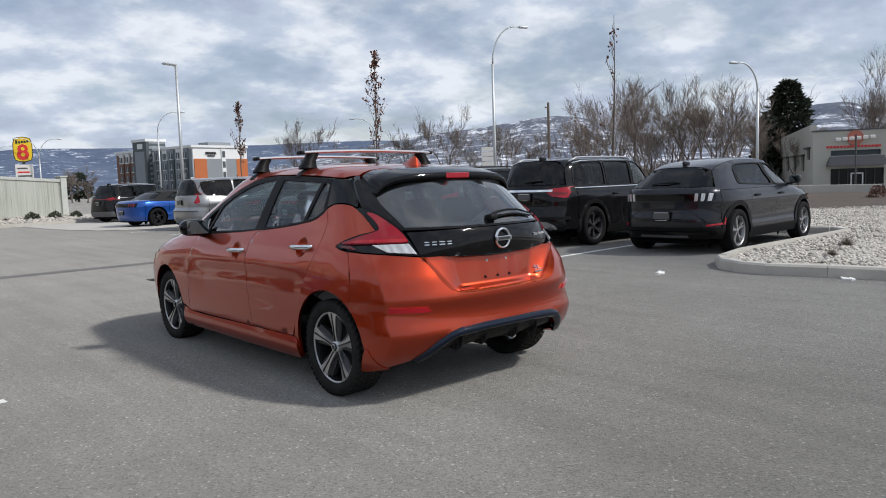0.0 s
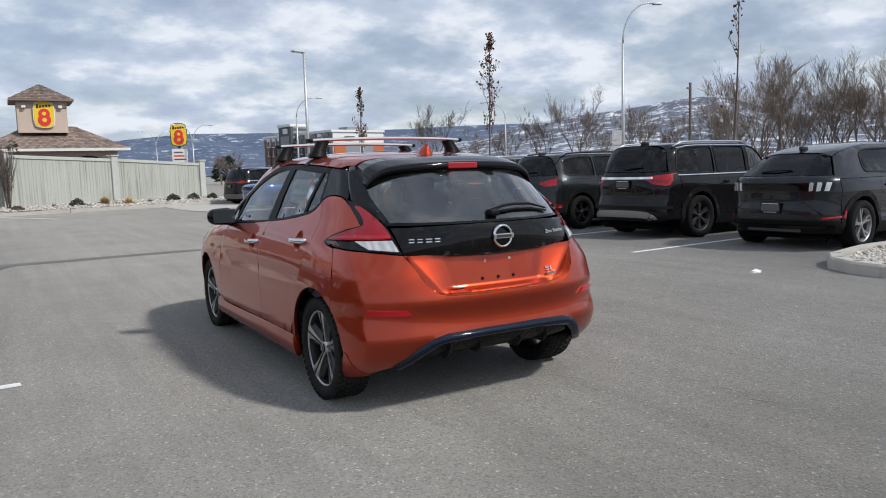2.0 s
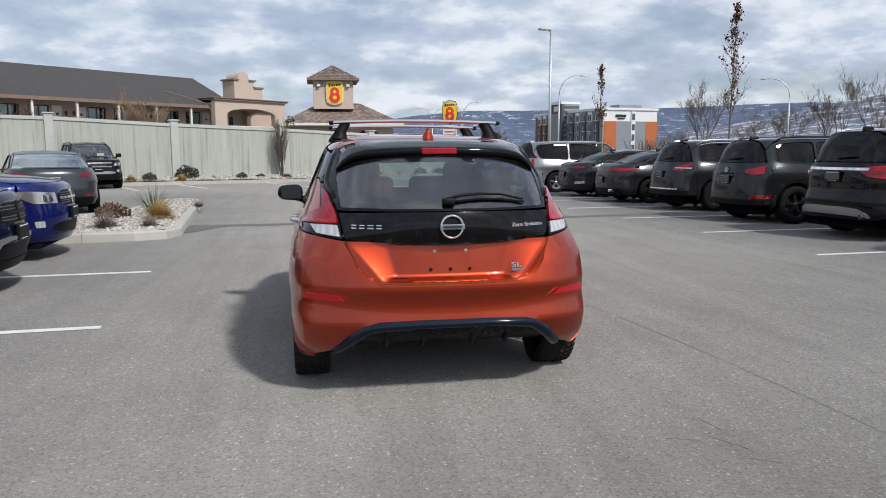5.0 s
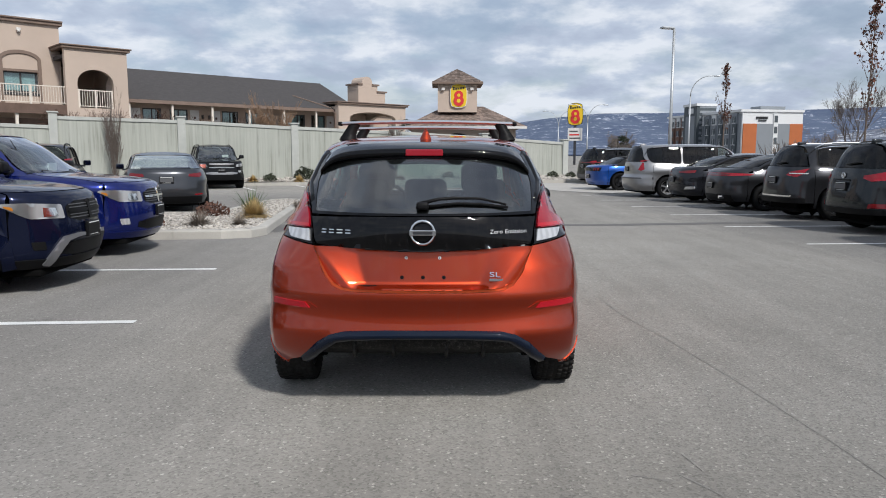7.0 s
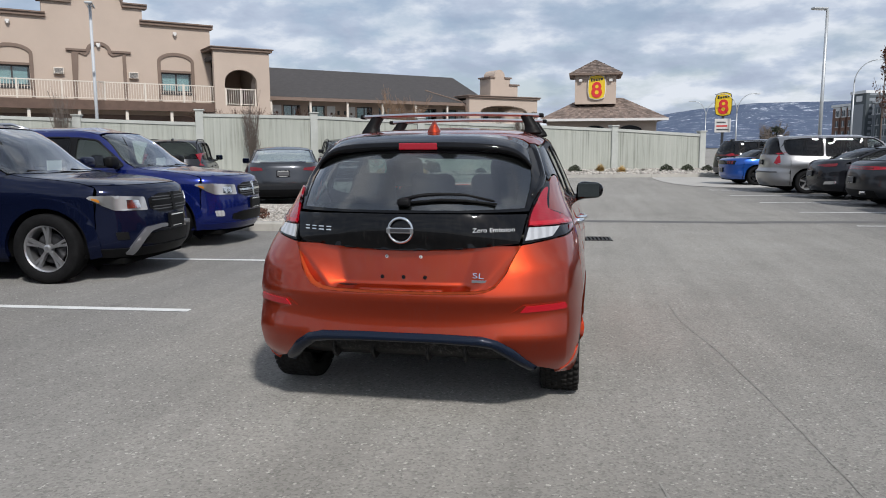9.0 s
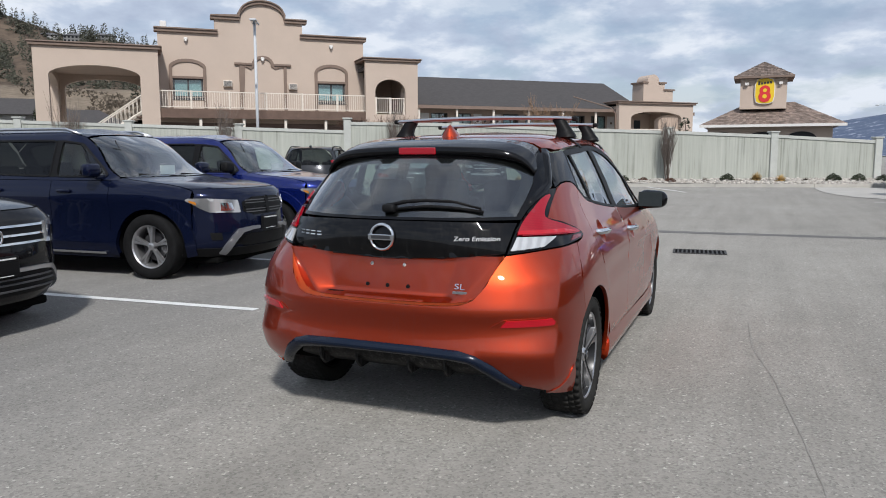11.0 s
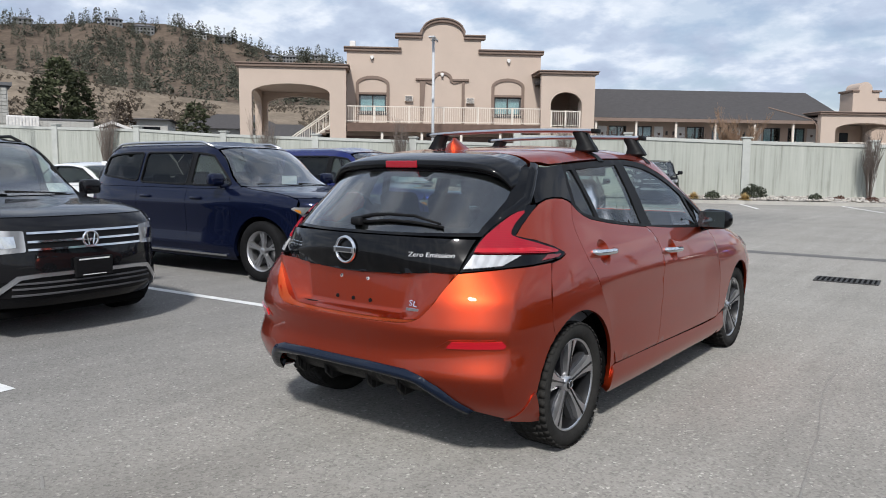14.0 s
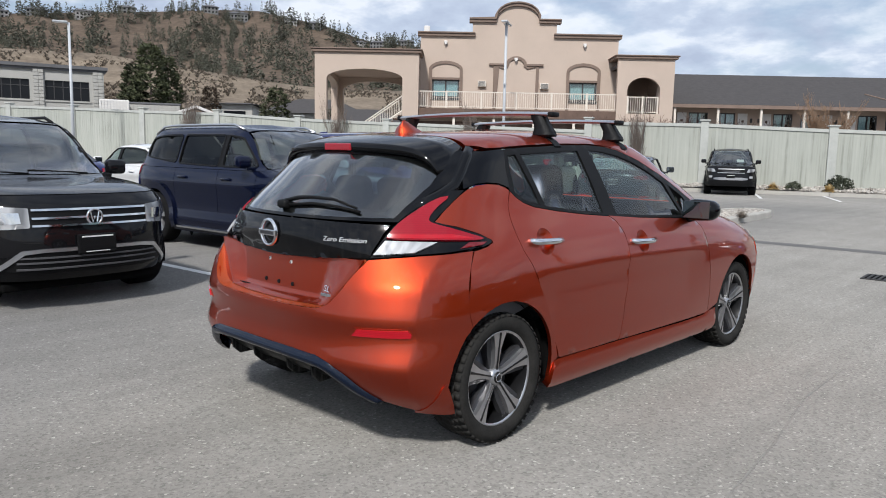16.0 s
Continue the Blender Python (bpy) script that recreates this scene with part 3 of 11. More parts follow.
def parked_car(name, label, place, spec, paint_mat):
    """One car with its nose along +y and its rear axle over the origin."""
    S = dict(wb=2.7, ro=0.9, fo=0.9, W=0.93, H=1.7, belt=1.02, r=0.36, rr=0.23, tw=0.23, style=(5, 0.16, 0.0), rim=M_BLACKALLOY, glass=M_TINT, fglass=M_GLASS,
             hood=0.93, cowl=1.06, cowl_d=1.15, screen=1.35, rear=None, rake=0.42, rg=0.10, clad=None, seats=M_SEAT, rails=False, windows=3, h=0.06, sill=0.26, fin=True, arch=0.07, tumble=1.0, wtop=0.055)
    S.update(spec)
    wb, ro, fo, W, H, belt = S["wb"], S["ro"], S["fo"], S["W"], S["H"], S["belt"]
    fr, mid, r, h = wb + fo, S.get("mid", wb * 0.47), S["r"], S["h"]
    cowl, hf, cd = S["cowl"], S["hood"], S["cowl_d"]
    rear = S["rear"] or [(0.2, 0.14), (0.36, 0.03), (0.52, 0.0), (0.7, 0.02), (0.86, 0.05), (belt, 0.09), (belt + 0.1, 0.13), (H - 0.15, 0.13 + S["rake"] * (H - 0.25 - belt) * 1.3), (H - 0.08, 0.16 + S["rake"] * (H - belt)), (H - 0.035, 0.8)]
    sc = S["screen"]
    front = [(0.2, 0.14), (0.36, 0.03), (0.55, 0.0), (0.74, 0.02), (hf - 0.04, 0.07), (hf, 0.14), (hf + (cowl - hf) * 0.45, 0.45), (cowl - 0.015, cd - 0.12), (cowl + 0.02, cd + 0.02), (H - 0.17, cd + 0.02 + sc * (H - 0.19 - cowl)), (H - 0.08, cd + 0.16 + sc * (H - 0.13 - cowl)), (H - 0.035, cd + 0.5 + sc * (H - 0.13 - cowl))]
    yr = [(z, -ro + d) for z, d in rear] + [(H, mid - 0.25)]
    yf = [(z, fr - d) for z, d in front] + [(H, mid + 0.25)]
    tm = S["tumble"]
    half = [(0.2, 0.93 * W), (0.3, 0.965 * W), (0.38, 0.992 * W), (0.46, 0.984 * W), (0.58, 0.974 * W), (0.70, 0.978 * W), (belt - 0.24, 0.992 * W), (belt - 0.19, W), (belt - 0.15, 0.990 * W), (belt - 0.05, 0.962 * W), (belt + 0.03, 0.925 * W),
            (H - 0.2, 0.80 * tm * W), (H - 0.1, 0.745 * tm * W), (H - 0.05, 0.66 * tm * W), (H - 0.015, 0.40 * tm * W), (H, 0.06 * W)]
    sh = Shell(yr, yf, half, mid, S.get("re", (2.9, 7.5)), S.get("fe", (2.5, 6.5)))
    car = empty(name, place)
    tagged(car, label, "car")
    ra, zs, g = r + S["arch"], S["sill"], 0.004
    yq, yq2 = -ra - 0.06, wb + ra + 0.06
    ydr, yB, yF = ra + 0.08, S.get("yB", wb * 0.53), wb - ra - 0.1
    xh, xr = 0.82 * W, 0.68 * W * S["tumble"]
    hw = math.sqrt(ra * ra - (zs - r) ** 2)
    al = math.degrees(math.asin((zs - r) / ra))
    # tail
    rz = S.get("tail_z", zs)
    zl = [rz] + [z for z in (0.4, 0.55, 0.7, 0.85) if z > rz + 0.04] + [belt]
    right = [(sh.u_of_y(yq, z), z) for z in zl]
    gb = belt + S["rg"]
    tail = right + [(sh.u_of_x(0.87 * W, gb), gb), (-sh.u_of_x(0.87 * W, gb), gb)] + [(-u, z) for u, z in right[::-1]]
    body_rear = patch("tailgate_and_bumper", inset(tail, g), sh.wrap_rear, paint_mat, car, h=h)
    # flanks
    q_poly = [(yq, belt), (yq, zs), (-hw, zs)] + arc(0, r, ra, 180 - al, al) + [(hw, zs), (ydr, zs), (ydr, belt)]
    both("rear_wing", inset(q_poly, g), sh.side, paint_mat, car, h=h)
    doors = [("front_door", yB, yF)] if S["windows"] == 2 and S.get("coupe") else [("rear_door", ydr, yB), ("front_door", yB, yF)]
    if len(doors) == 1:
        doors = [("rear_flank", ydr, yB - 0.1), ("front_door", yB - 0.1, yF)]
    for nm, a, b in doors:
        for o in both(nm, inset([(a, belt), (a, zs), (b, zs), (b, belt)], g), sh.side, paint_mat, car, h=h):
            if "door" in nm:
                hz, hy = belt - 0.12, a + 0.14
                p = sh.side(hy, hz)
                s = 1 if o.data.vertices[0].co.x > 0 else -1
                bm = box(s * (p[0] - 0.01), s * (p[0] + 0.035), hy - 0.02, hy + 0.17, hz - 0.018, hz + 0.018, 0.014)
                part("door_handle", bm, S.get("handle", paint_mat), o, smooth=True)
    seam = lambda y: float(sh.top_height(xh, y, 0.6))
    ynose = float(sh.front(xh, hf)[1])
    yc = float(sh.front(xh, cowl)[1])
    f_poly = [(yF, belt), (yF, zs), (wb - hw, zs)] + arc(wb, r, ra, 180 - al, al) + [(wb + hw, zs), (yq2, zs)] + [(y, seam(y)) for y in span(yq2, max(yF + 0.02, yc), 8)]
    both("front_wing", inset(f_poly, g), sh.side, paint_mat, car, h=h)
    # nose
    right = [(sh.u_of_y(yq2, z, False), z) for z in [zs, 0.4, 0.55, 0.7] if z < seam(yq2) - 0.02] + [(sh.u_of_y(y, seam(y), False), seam(y)) for y in span(yq2, ynose - 0.01, 5)]
    nose = right + [(-u, z) for u, z in right[::-1]]
    patch("front_bumper", inset(nose, g), sh.wrap_front, paint_mat, car, h=h)
    hood = [(x, float(sh.front(x, hf + 0.005)[1])) for x in span(-xh, xh, 40)] + [(x, float(sh.front(x, cowl)[1])) for x in span(xh, -xh, 8)]
    patch("bonnet", inset(hood, g), sh.top, paint_mat, car, h=h)
    # cabin
    yhf, yhr = float(sh.yf(H - 0.085)) - 0.02, -ro + S["back_roof"] if "back_roof" in S else float(sh.yr(H - 0.085)) + 0.05
    zt = lambda x, y: float(sh.top_height(x, y, belt))
    xa0 = 0.84 * W
    a_edge = [(xa0 + (xr - xa0) * t, cowl + (zt(xr, yhf) - cowl) * t) for t in span(0, 1, 8)]
    screen_poly = [(-x, z) for x, z in a_edge[::-1]] + a_edge + [(x, zt(x, yhf)) for x in span(xr, -xr, 8)[1:-1]]
    patch("windscreen", inset(screen_poly, 0.012), sh.front, S.get("screen_glass", M_SCREEN), car, h=0.1, off=-0.004, depth=0.0)
    xd0 = 0.80 * W
    d_edge = [(xd0 + (xr - xd0) * t, gb + (zt(xr, yhr) - gb) * t) for t in span(0, 1, 8)]
    rw_poly = [(-x, z) for x, z in d_edge[::-1]] + d_edge + [(x, zt(x, yhr)) for x in span(xr, -xr, 8)[1:-1]]
    patch("rear_window", inset(rw_poly, 0.012), sh.rear, S["glass"], car, h=0.1, off=-0.004, depth=0.0)
    front_edge = [(float(sh.front(x, z)[1]), z) for x, z in a_edge]
    back_edge = [(float(sh.rear(x, z)[1]), z) for x, z in d_edge]
    cant = [(y, zt(xr, y)) for y in span(yhf, yhr, 14)]
    shell_poly = [(front_edge[0][0], belt)] + front_edge + cant[1:-1] + back_edge[::-1] + [(back_edge[0][0], belt)]
    top_in = lambda y: zt(xr, min(max(y, yhr), yhf)) - S["wtop"]
    wz = belt + 0.045

    def a_line(z):
        return float(np.interp(z, [q[1] for q in front_edge], [q[0] for q in front_edge])) - 0.11

    def d_line(z):
        return float(np.interp(z, [q[1] for q in back_edge], [q[0] for q in back_edge])) + S.get("dpillar", 0.16)
    zin = zt(xr, mid) - S["wtop"]
    fa = [(a_line(z), z) for z in span(wz, zin - 0.04, 5)]
    win = [[(yB + 0.04, wz)] + fa + [(y, top_in(y)) for y in span(fa[-1][0], yB + 0.04, 5)]]
    kink = S.get("kink", 0.0)
    if S["windows"] == 3:
        win.append([(ydr + 0.02, wz + kink * 0.4), (yB - 0.05, wz)] + [(y, top_in(y)) for y in span(yB - 0.05, ydr + 0.02, 4)])
        dq = [(d_line(z), z) for z in span(zin - 0.06, wz + 0.05 + kink, 4)]
        win.append([(ydr - 0.06, wz + kink * 0.6)] + [(y, top_in(y)) for y in span(ydr - 0.06, dq[0][0], 4)] + dq)
    else:
        dq = [(max(d_line(z), S.get("wlim", -9)), z) for z in span(zin - 0.05, wz + 0.05, 4)]
        win.append([(yB - 0.05, wz)] + [(y, top_in(y)) for y in span(yB - 0.05, dq[0][0], 5)] + dq)
    win = [fillet(convex(w), S.get("corner", 0.06)) for w in win]
    both("cabin_side", inset(shell_poly, 0.002), sh.side, S.get("pillar", paint_mat), car, h=h, holes=win, depth=0.02)
    for k, w in enumerate(win):
        both("side_window", w, sh.side, S["fglass"] if k == 0 else S["glass"], car, h=0.15, off=-0.008, depth=0.0)
        hole = w
        both("window_frame", inset(hole, -0.014), sh.side, M_BLACKPL, car, h=0.06, off=0.009, depth=0.02, holes=[inset(hole, 0.006)])
    both("b_pillar", [(yB - 0.055, wz - 0.012), (yB + 0.045, wz - 0.012), (yB + 0.045, top_in(yB) + 0.01), (yB - 0.055, top_in(yB) + 0.01)], sh.side, M_BLACKPL, car, h=0.1, off=0.0045, depth=0.01)
    if S.get("wtrim") is M_CHROME:
        y0, y1 = d_line(wz + 0.05), a_line(wz)
        both("window_strip", [(y0, wz - 0.034), (y1, wz - 0.034), (y1, wz - 0.018), (y0, wz - 0.018)], sh.side, M_CHROME, car, h=0.15, off=0.006, depth=0.012)
        yy = span(fa[-1][0], max(yhr, d_line(zin)) + 0.03, 8)
        both("window_strip", [(y, top_in(y) + 0.018) for y in yy] + [(y, top_in(y) + 0.032) for y in yy[::-1]], sh.side, M_CHROME, car, h=0.15, off=0.006, depth=0.012)
    roof_poly = [(-xr, yhr), (xr, yhr), (xr, yhf), (-xr, yhf)]
    patch("roof", inset(roof_poly, g), sh.top, S.get("roof", paint_mat), car, h=0.1)
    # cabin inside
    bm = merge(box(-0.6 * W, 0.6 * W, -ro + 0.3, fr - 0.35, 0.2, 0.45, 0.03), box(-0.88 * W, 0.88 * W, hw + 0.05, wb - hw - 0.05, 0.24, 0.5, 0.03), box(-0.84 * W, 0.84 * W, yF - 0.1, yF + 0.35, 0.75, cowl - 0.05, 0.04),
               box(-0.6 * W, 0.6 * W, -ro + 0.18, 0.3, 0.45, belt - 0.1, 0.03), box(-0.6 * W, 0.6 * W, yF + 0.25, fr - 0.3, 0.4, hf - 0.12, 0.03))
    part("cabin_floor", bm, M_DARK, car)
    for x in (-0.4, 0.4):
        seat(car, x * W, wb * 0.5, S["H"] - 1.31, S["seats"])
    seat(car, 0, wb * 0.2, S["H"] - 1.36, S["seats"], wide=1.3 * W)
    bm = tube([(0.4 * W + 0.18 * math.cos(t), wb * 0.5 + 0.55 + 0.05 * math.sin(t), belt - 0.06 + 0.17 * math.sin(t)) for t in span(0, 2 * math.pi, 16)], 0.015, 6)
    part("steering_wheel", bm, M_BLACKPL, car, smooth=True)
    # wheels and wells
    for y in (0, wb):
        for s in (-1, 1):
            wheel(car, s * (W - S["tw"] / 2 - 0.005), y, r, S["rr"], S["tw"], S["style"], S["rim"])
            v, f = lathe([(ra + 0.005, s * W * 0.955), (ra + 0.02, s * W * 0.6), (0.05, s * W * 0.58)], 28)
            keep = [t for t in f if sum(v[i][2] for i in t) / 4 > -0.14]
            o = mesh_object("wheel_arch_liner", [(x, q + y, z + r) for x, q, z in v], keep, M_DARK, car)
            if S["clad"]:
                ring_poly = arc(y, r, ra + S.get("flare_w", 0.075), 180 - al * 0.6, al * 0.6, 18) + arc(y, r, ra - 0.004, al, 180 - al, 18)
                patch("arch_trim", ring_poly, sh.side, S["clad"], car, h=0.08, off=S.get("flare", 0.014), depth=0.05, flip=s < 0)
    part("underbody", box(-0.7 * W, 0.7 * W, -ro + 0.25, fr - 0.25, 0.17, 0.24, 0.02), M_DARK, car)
    if S["clad"]:
        both("sill_trim", [(hw + 0.02, zs - 0.03), (wb - hw - 0.02, zs - 0.03), (wb - hw - 0.02, zs + 0.13), (hw + 0.02, zs + 0.13)], sh.side, S["clad"], car, h=0.1, off=0.012, depth=0.03)
    # mirrors
    my, mz = float(sh.front(xa0, cowl)[1]) - 0.22, belt + 0.11
    mx = float(sh.xs(my, belt + 0.03))
    for s in (-1, 1):
        bm = box(s * (mx + 0.05), s * (mx + 0.25), my - 0.05, my + 0.07, mz - 0.07, mz + 0.08, 0.04, 3)
        bm = merge(bm, box(s * (mx - 0.04), s * (mx + 0.1), my, my + 0.05, mz - 0.1, mz - 0.05, 0.015))
        o = part("wing_mirror", bm, S.get("mirror", paint_mat), car, smooth=True)
        part("mirror_glass", box(s * (mx + 0.07), s * (mx + 0.235), my - 0.058, my - 0.05, mz - 0.05, mz + 0.06, 0.003), M_MIRROR, o)
    if S["rails"]:
        for s in (-1, 1):
            yy = span(yhr + 0.15, yhf - 0.1, 10)
            pts = [(s * (xr - 0.01), y, float(sh.top_height(xr - 0.01, y, belt)) + (0.0 if k in (0, len(yy) - 1) else 0.036)) for k, y in enumerate(yy)]
            part("roof_rail", tube(pts, 0.017, 8), S.get("rail_mat", M_BLACKPL), car, smooth=True)
    if S["fin"]:
        z0 = float(sh.top_height(0, yhr + 0.2, belt))
        bm = box(-0.03, 0.03, yhr + 0.1, yhr + 0.3, z0 - 0.02, z0 + 0.055, 0.025)
        part("roof_fin_antenna", bm, paint_mat, car, smooth=True)
    return car, sh


def U(sh, pts, back=True):
    """Points given by ('x' or 'y', value, height), as turn and height on an end of the shell."""
    return [((sh.u_of_x(v, z, back) if k == "x" else sh.u_of_y(v, z, back)), z) for k, v, z in pts]


def add_lamp(car, sh, name, pts, mat, back=True, off=0.008, inner=None, depth=0.03):
    fn = sh.wrap_rear if back else sh.wrap_front
    out = []
    for o in both(name, fillet(U(sh, pts, back), 0.015), fn, mat, car, h=0.05, off=off, depth=depth):
        out.append(o)
    if inner:
        nm, ipts, im = inner
        for o, fl in zip(out, (False, True)):
            patch(nm, U(sh, ipts, back), fn, im, o, h=0.05, off=off + 0.004, depth=0.006, flip=fl)
    return out


def add_band(car, sh, name, x, z0, z1, mat, back=True, off=0.01, depth=0.03, rnd=0, h=0.08):
    """A trim band across an end, to half width x."""
    fn = sh.wrap_rear if back else sh.wrap_front
    p = [(-sh.u_of_x(x, z0, back), z0), (sh.u_of_x(x, z0, back), z0), (sh.u_of_x(x, z1, back), z1), (-sh.u_of_x(x, z1, back), z1)]
    return patch(name, smooth_poly(p, n=rnd) if rnd else p, fn, mat, car, h=h, off=off, depth=depth)


def add_plate(car, sh, z, back=True, mat=None, w=0.16):
    fn = sh.rear if back else sh.front
    y = float(fn(0.0, z)[1])
    s = -1 if back else 1
    o = part("plate_holder", box(-w, w, y + s * 0.005, y + s * 0.035, z - 0.08, z + 0.08, 0.008), M_BLACKPL, car)
    part("plate", box(-w + 0.012, w - 0.012, y + s * 0.033, y + s * 0.038, z - 0.045, z + 0.045), mat or M_GREYPL, o)
    part("lettering_bar", box(-w + 0.03, w - 0.03, y + s * 0.0345, y + s * 0.0375, z + 0.056, z + 0.067), M_WHITEPLATE, o)
    part("lettering_bar", box(-w + 0.06, w - 0.06, y + s * 0.0345, y + s * 0.0375, z - 0.066, z - 0.060), M_WHITEPLATE, o)


def add_wiper(car, sh, x0, x1, z, back=True):
    p0, p1 = sh.rear(x0, z), sh.rear(x1, z + 0.03)
    bm = tube([(x0, p0[1] - 0.02, z), ((x0 + x1) / 2, (p0[1] + p1[1]) / 2 - 0.035, z + 0.02), (x1, p1[1] - 0.02, z + 0.03)], 0.012, 6)
    part("wiper", bm, M_BLACKPL, car, smooth=True)

# ---- the orange hatchback ----
LEAF = Shell(
    rear=[(0.18, -0.42), (0.26, -0.53), (0.34, -0.61), (0.40, -0.65), (0.45, -0.672), (0.49, -0.668), (0.535, -0.663), (0.595, -0.670), (0.65, -0.681), (0.685, -0.673), (0.78, -0.648), (0.87, -0.62), (0.93, -0.605), (1.0, -0.585), (1.06, -0.55), (1.2, -0.40), (1.386, -0.17), (1.42, -0.09), (1.45, 0.08), (1.475, 0.34), (1.495, 0.72), (1.51, 0.95)],
    front=[(0.18, 3.50), (0.25, 3.65), (0.4, 3.735), (0.6, 3.75), (0.72, 3.69), (0.8, 3.58), (0.9, 3.32), (0.97, 3.0), (1.02, 2.83), (1.06, 2.76), (1.25, 2.3), (1.43, 1.85), (1.47, 1.62), (1.495, 1.4), (1.51, 1.2)],
    half=[(0.18, 0.862), (0.26, 0.876), (0.40, 0.890), (0.5, 0.897), (0.62, 0.90), (0.75, 0.888), (0.84, 0.872), (0.92, 0.848), (1.0, 0.815), (1.03, 0.80), (1.10, 0.768), (1.19, 0.735), (1.28, 0.695), (1.38, 0.648), (1.42, 0.622), (1.45, 0.575), (1.475, 0.49), (1.495, 0.34), (1.51, 0.06)],
    mid=1.05, re=(2.1, 6.5), fe=(2.4, 6.0), low_re=(2.7, 8.4), floor_re=(3.1, 11.5), low_fe=(2.6, 7.5),
    crease=([(0.2, 0.785), (0.31, 0.79), (0.5, 0.80), (0.75, 0.80), (0.91, 0.78), (1.0, 0.74)], 0.016, 0.20))


M_REFLECTOR = lamp_lens("reflector_red", (0.46, 0.006, 0.016))


def leaf_wheel(parent, x, y):
    """A wheel with five polished wedge spokes, dark blades between them and a black barrel."""
    R, wd, r = 0.227, 0.20, 0.311
    hub = new("wheel")
    hub.empty_display_size = 0.1
    hub.parent = parent
    hub.matrix_local = pose(x, y, r, 0, 0, 0 if x > 0 else 180)
    if "tyre" not in LEAF_WHEEL:
        LEAF_WHEEL["tyre"] = tyre_mesh(r, R, wd, 46)
        LEAF_WHEEL["tyre"].materials.append(M_DUSTRUBBER)
    o = new("tyre", LEAF_WHEEL["tyre"])
    o.parent = hub
    v, f = lathe([(R * 1.0, -wd * 0.42), (R * 0.93, -wd * 0.36), (R * 0.9, wd * 0.15), (R * 0.965, wd * 0.40)], 40)
    mesh_object("rim_barrel", v, f, M_BLACKALLOY, hub)
    v, f = lathe([(R * 0.96, wd * 0.40), (R * 0.985, wd * 0.435), (R * 1.015, wd * 0.43), (R * 1.02, wd * 0.38)], 40)
    mesh_object("rim_lip", v, f, M_MACHINED, hub)
    v, f = lathe([(0.001, 0.01), (R * 0.62, 0.01), (R * 0.62, -0.02)], 28)
    mesh_object("brake_disc", v, f, M_GREYALLOY, hub)

    def blade(turn, prof, drop):
        bm = bmesh.new()
        rings = []
        for rad, wid, dep in prof:
            c, sn = math.cos(turn), math.sin(turn)
            rings.append([bm.verts.new((wd * dx, R * rad * c - lw * R * wid * sn, R * rad * sn + lw * R * wid * c)) for dx, lw in ((dep, -1), (dep + drop * 0.3, 0), (dep, 1), (dep - 0.16, 1.1), (dep - 0.16, -1.1))])
        for p, q in zip(rings, rings[1:]):
            for j in range(5):
                bm.faces.new((p[j], p[(j + 1) % 5], q[(j + 1) % 5], q[j]))
        bmesh.ops.recalc_face_normals(bm, faces=bm.faces[:])
        return bm
    for k in range(5):
        t0 = 2 * math.pi * k / 5 + math.pi / 2
        part("spoke", blade(t0, ((0.10, 0.085, 0.30), (0.32, 0.075, 0.33), (0.60, 0.095, 0.36), (0.80, 0.15, 0.39), (0.975, 0.215, 0.41)), 0.05), M_MACHINED, hub)
        part("spoke_insert", blade(t0, ((0.17, 0.014, 0.352), (0.60, 0.017, 0.392), (0.80, 0.022, 0.416), (0.97, 0.030, 0.436)), 0.01), M_BLACKALLOY, hub)
        for side in (-0.25, 0.25):
            part("spoke_blade", blade(t0 + side, ((0.16, 0.06, 0.20), (0.55, 0.085, 0.22), (0.95, 0.07, 0.30)), 0.04), M_GREYALLOY, hub)
    v, f = lathe([(0.001, wd * 0.36), (R * 0.12, wd * 0.36), (R * 0.19, wd * 0.32), (R * 0.2, wd * 0.1)], 24)
    mesh_object("hub_face", v, f, M_MACHINED, hub)
    return hub


LEAF_WHEEL = {}


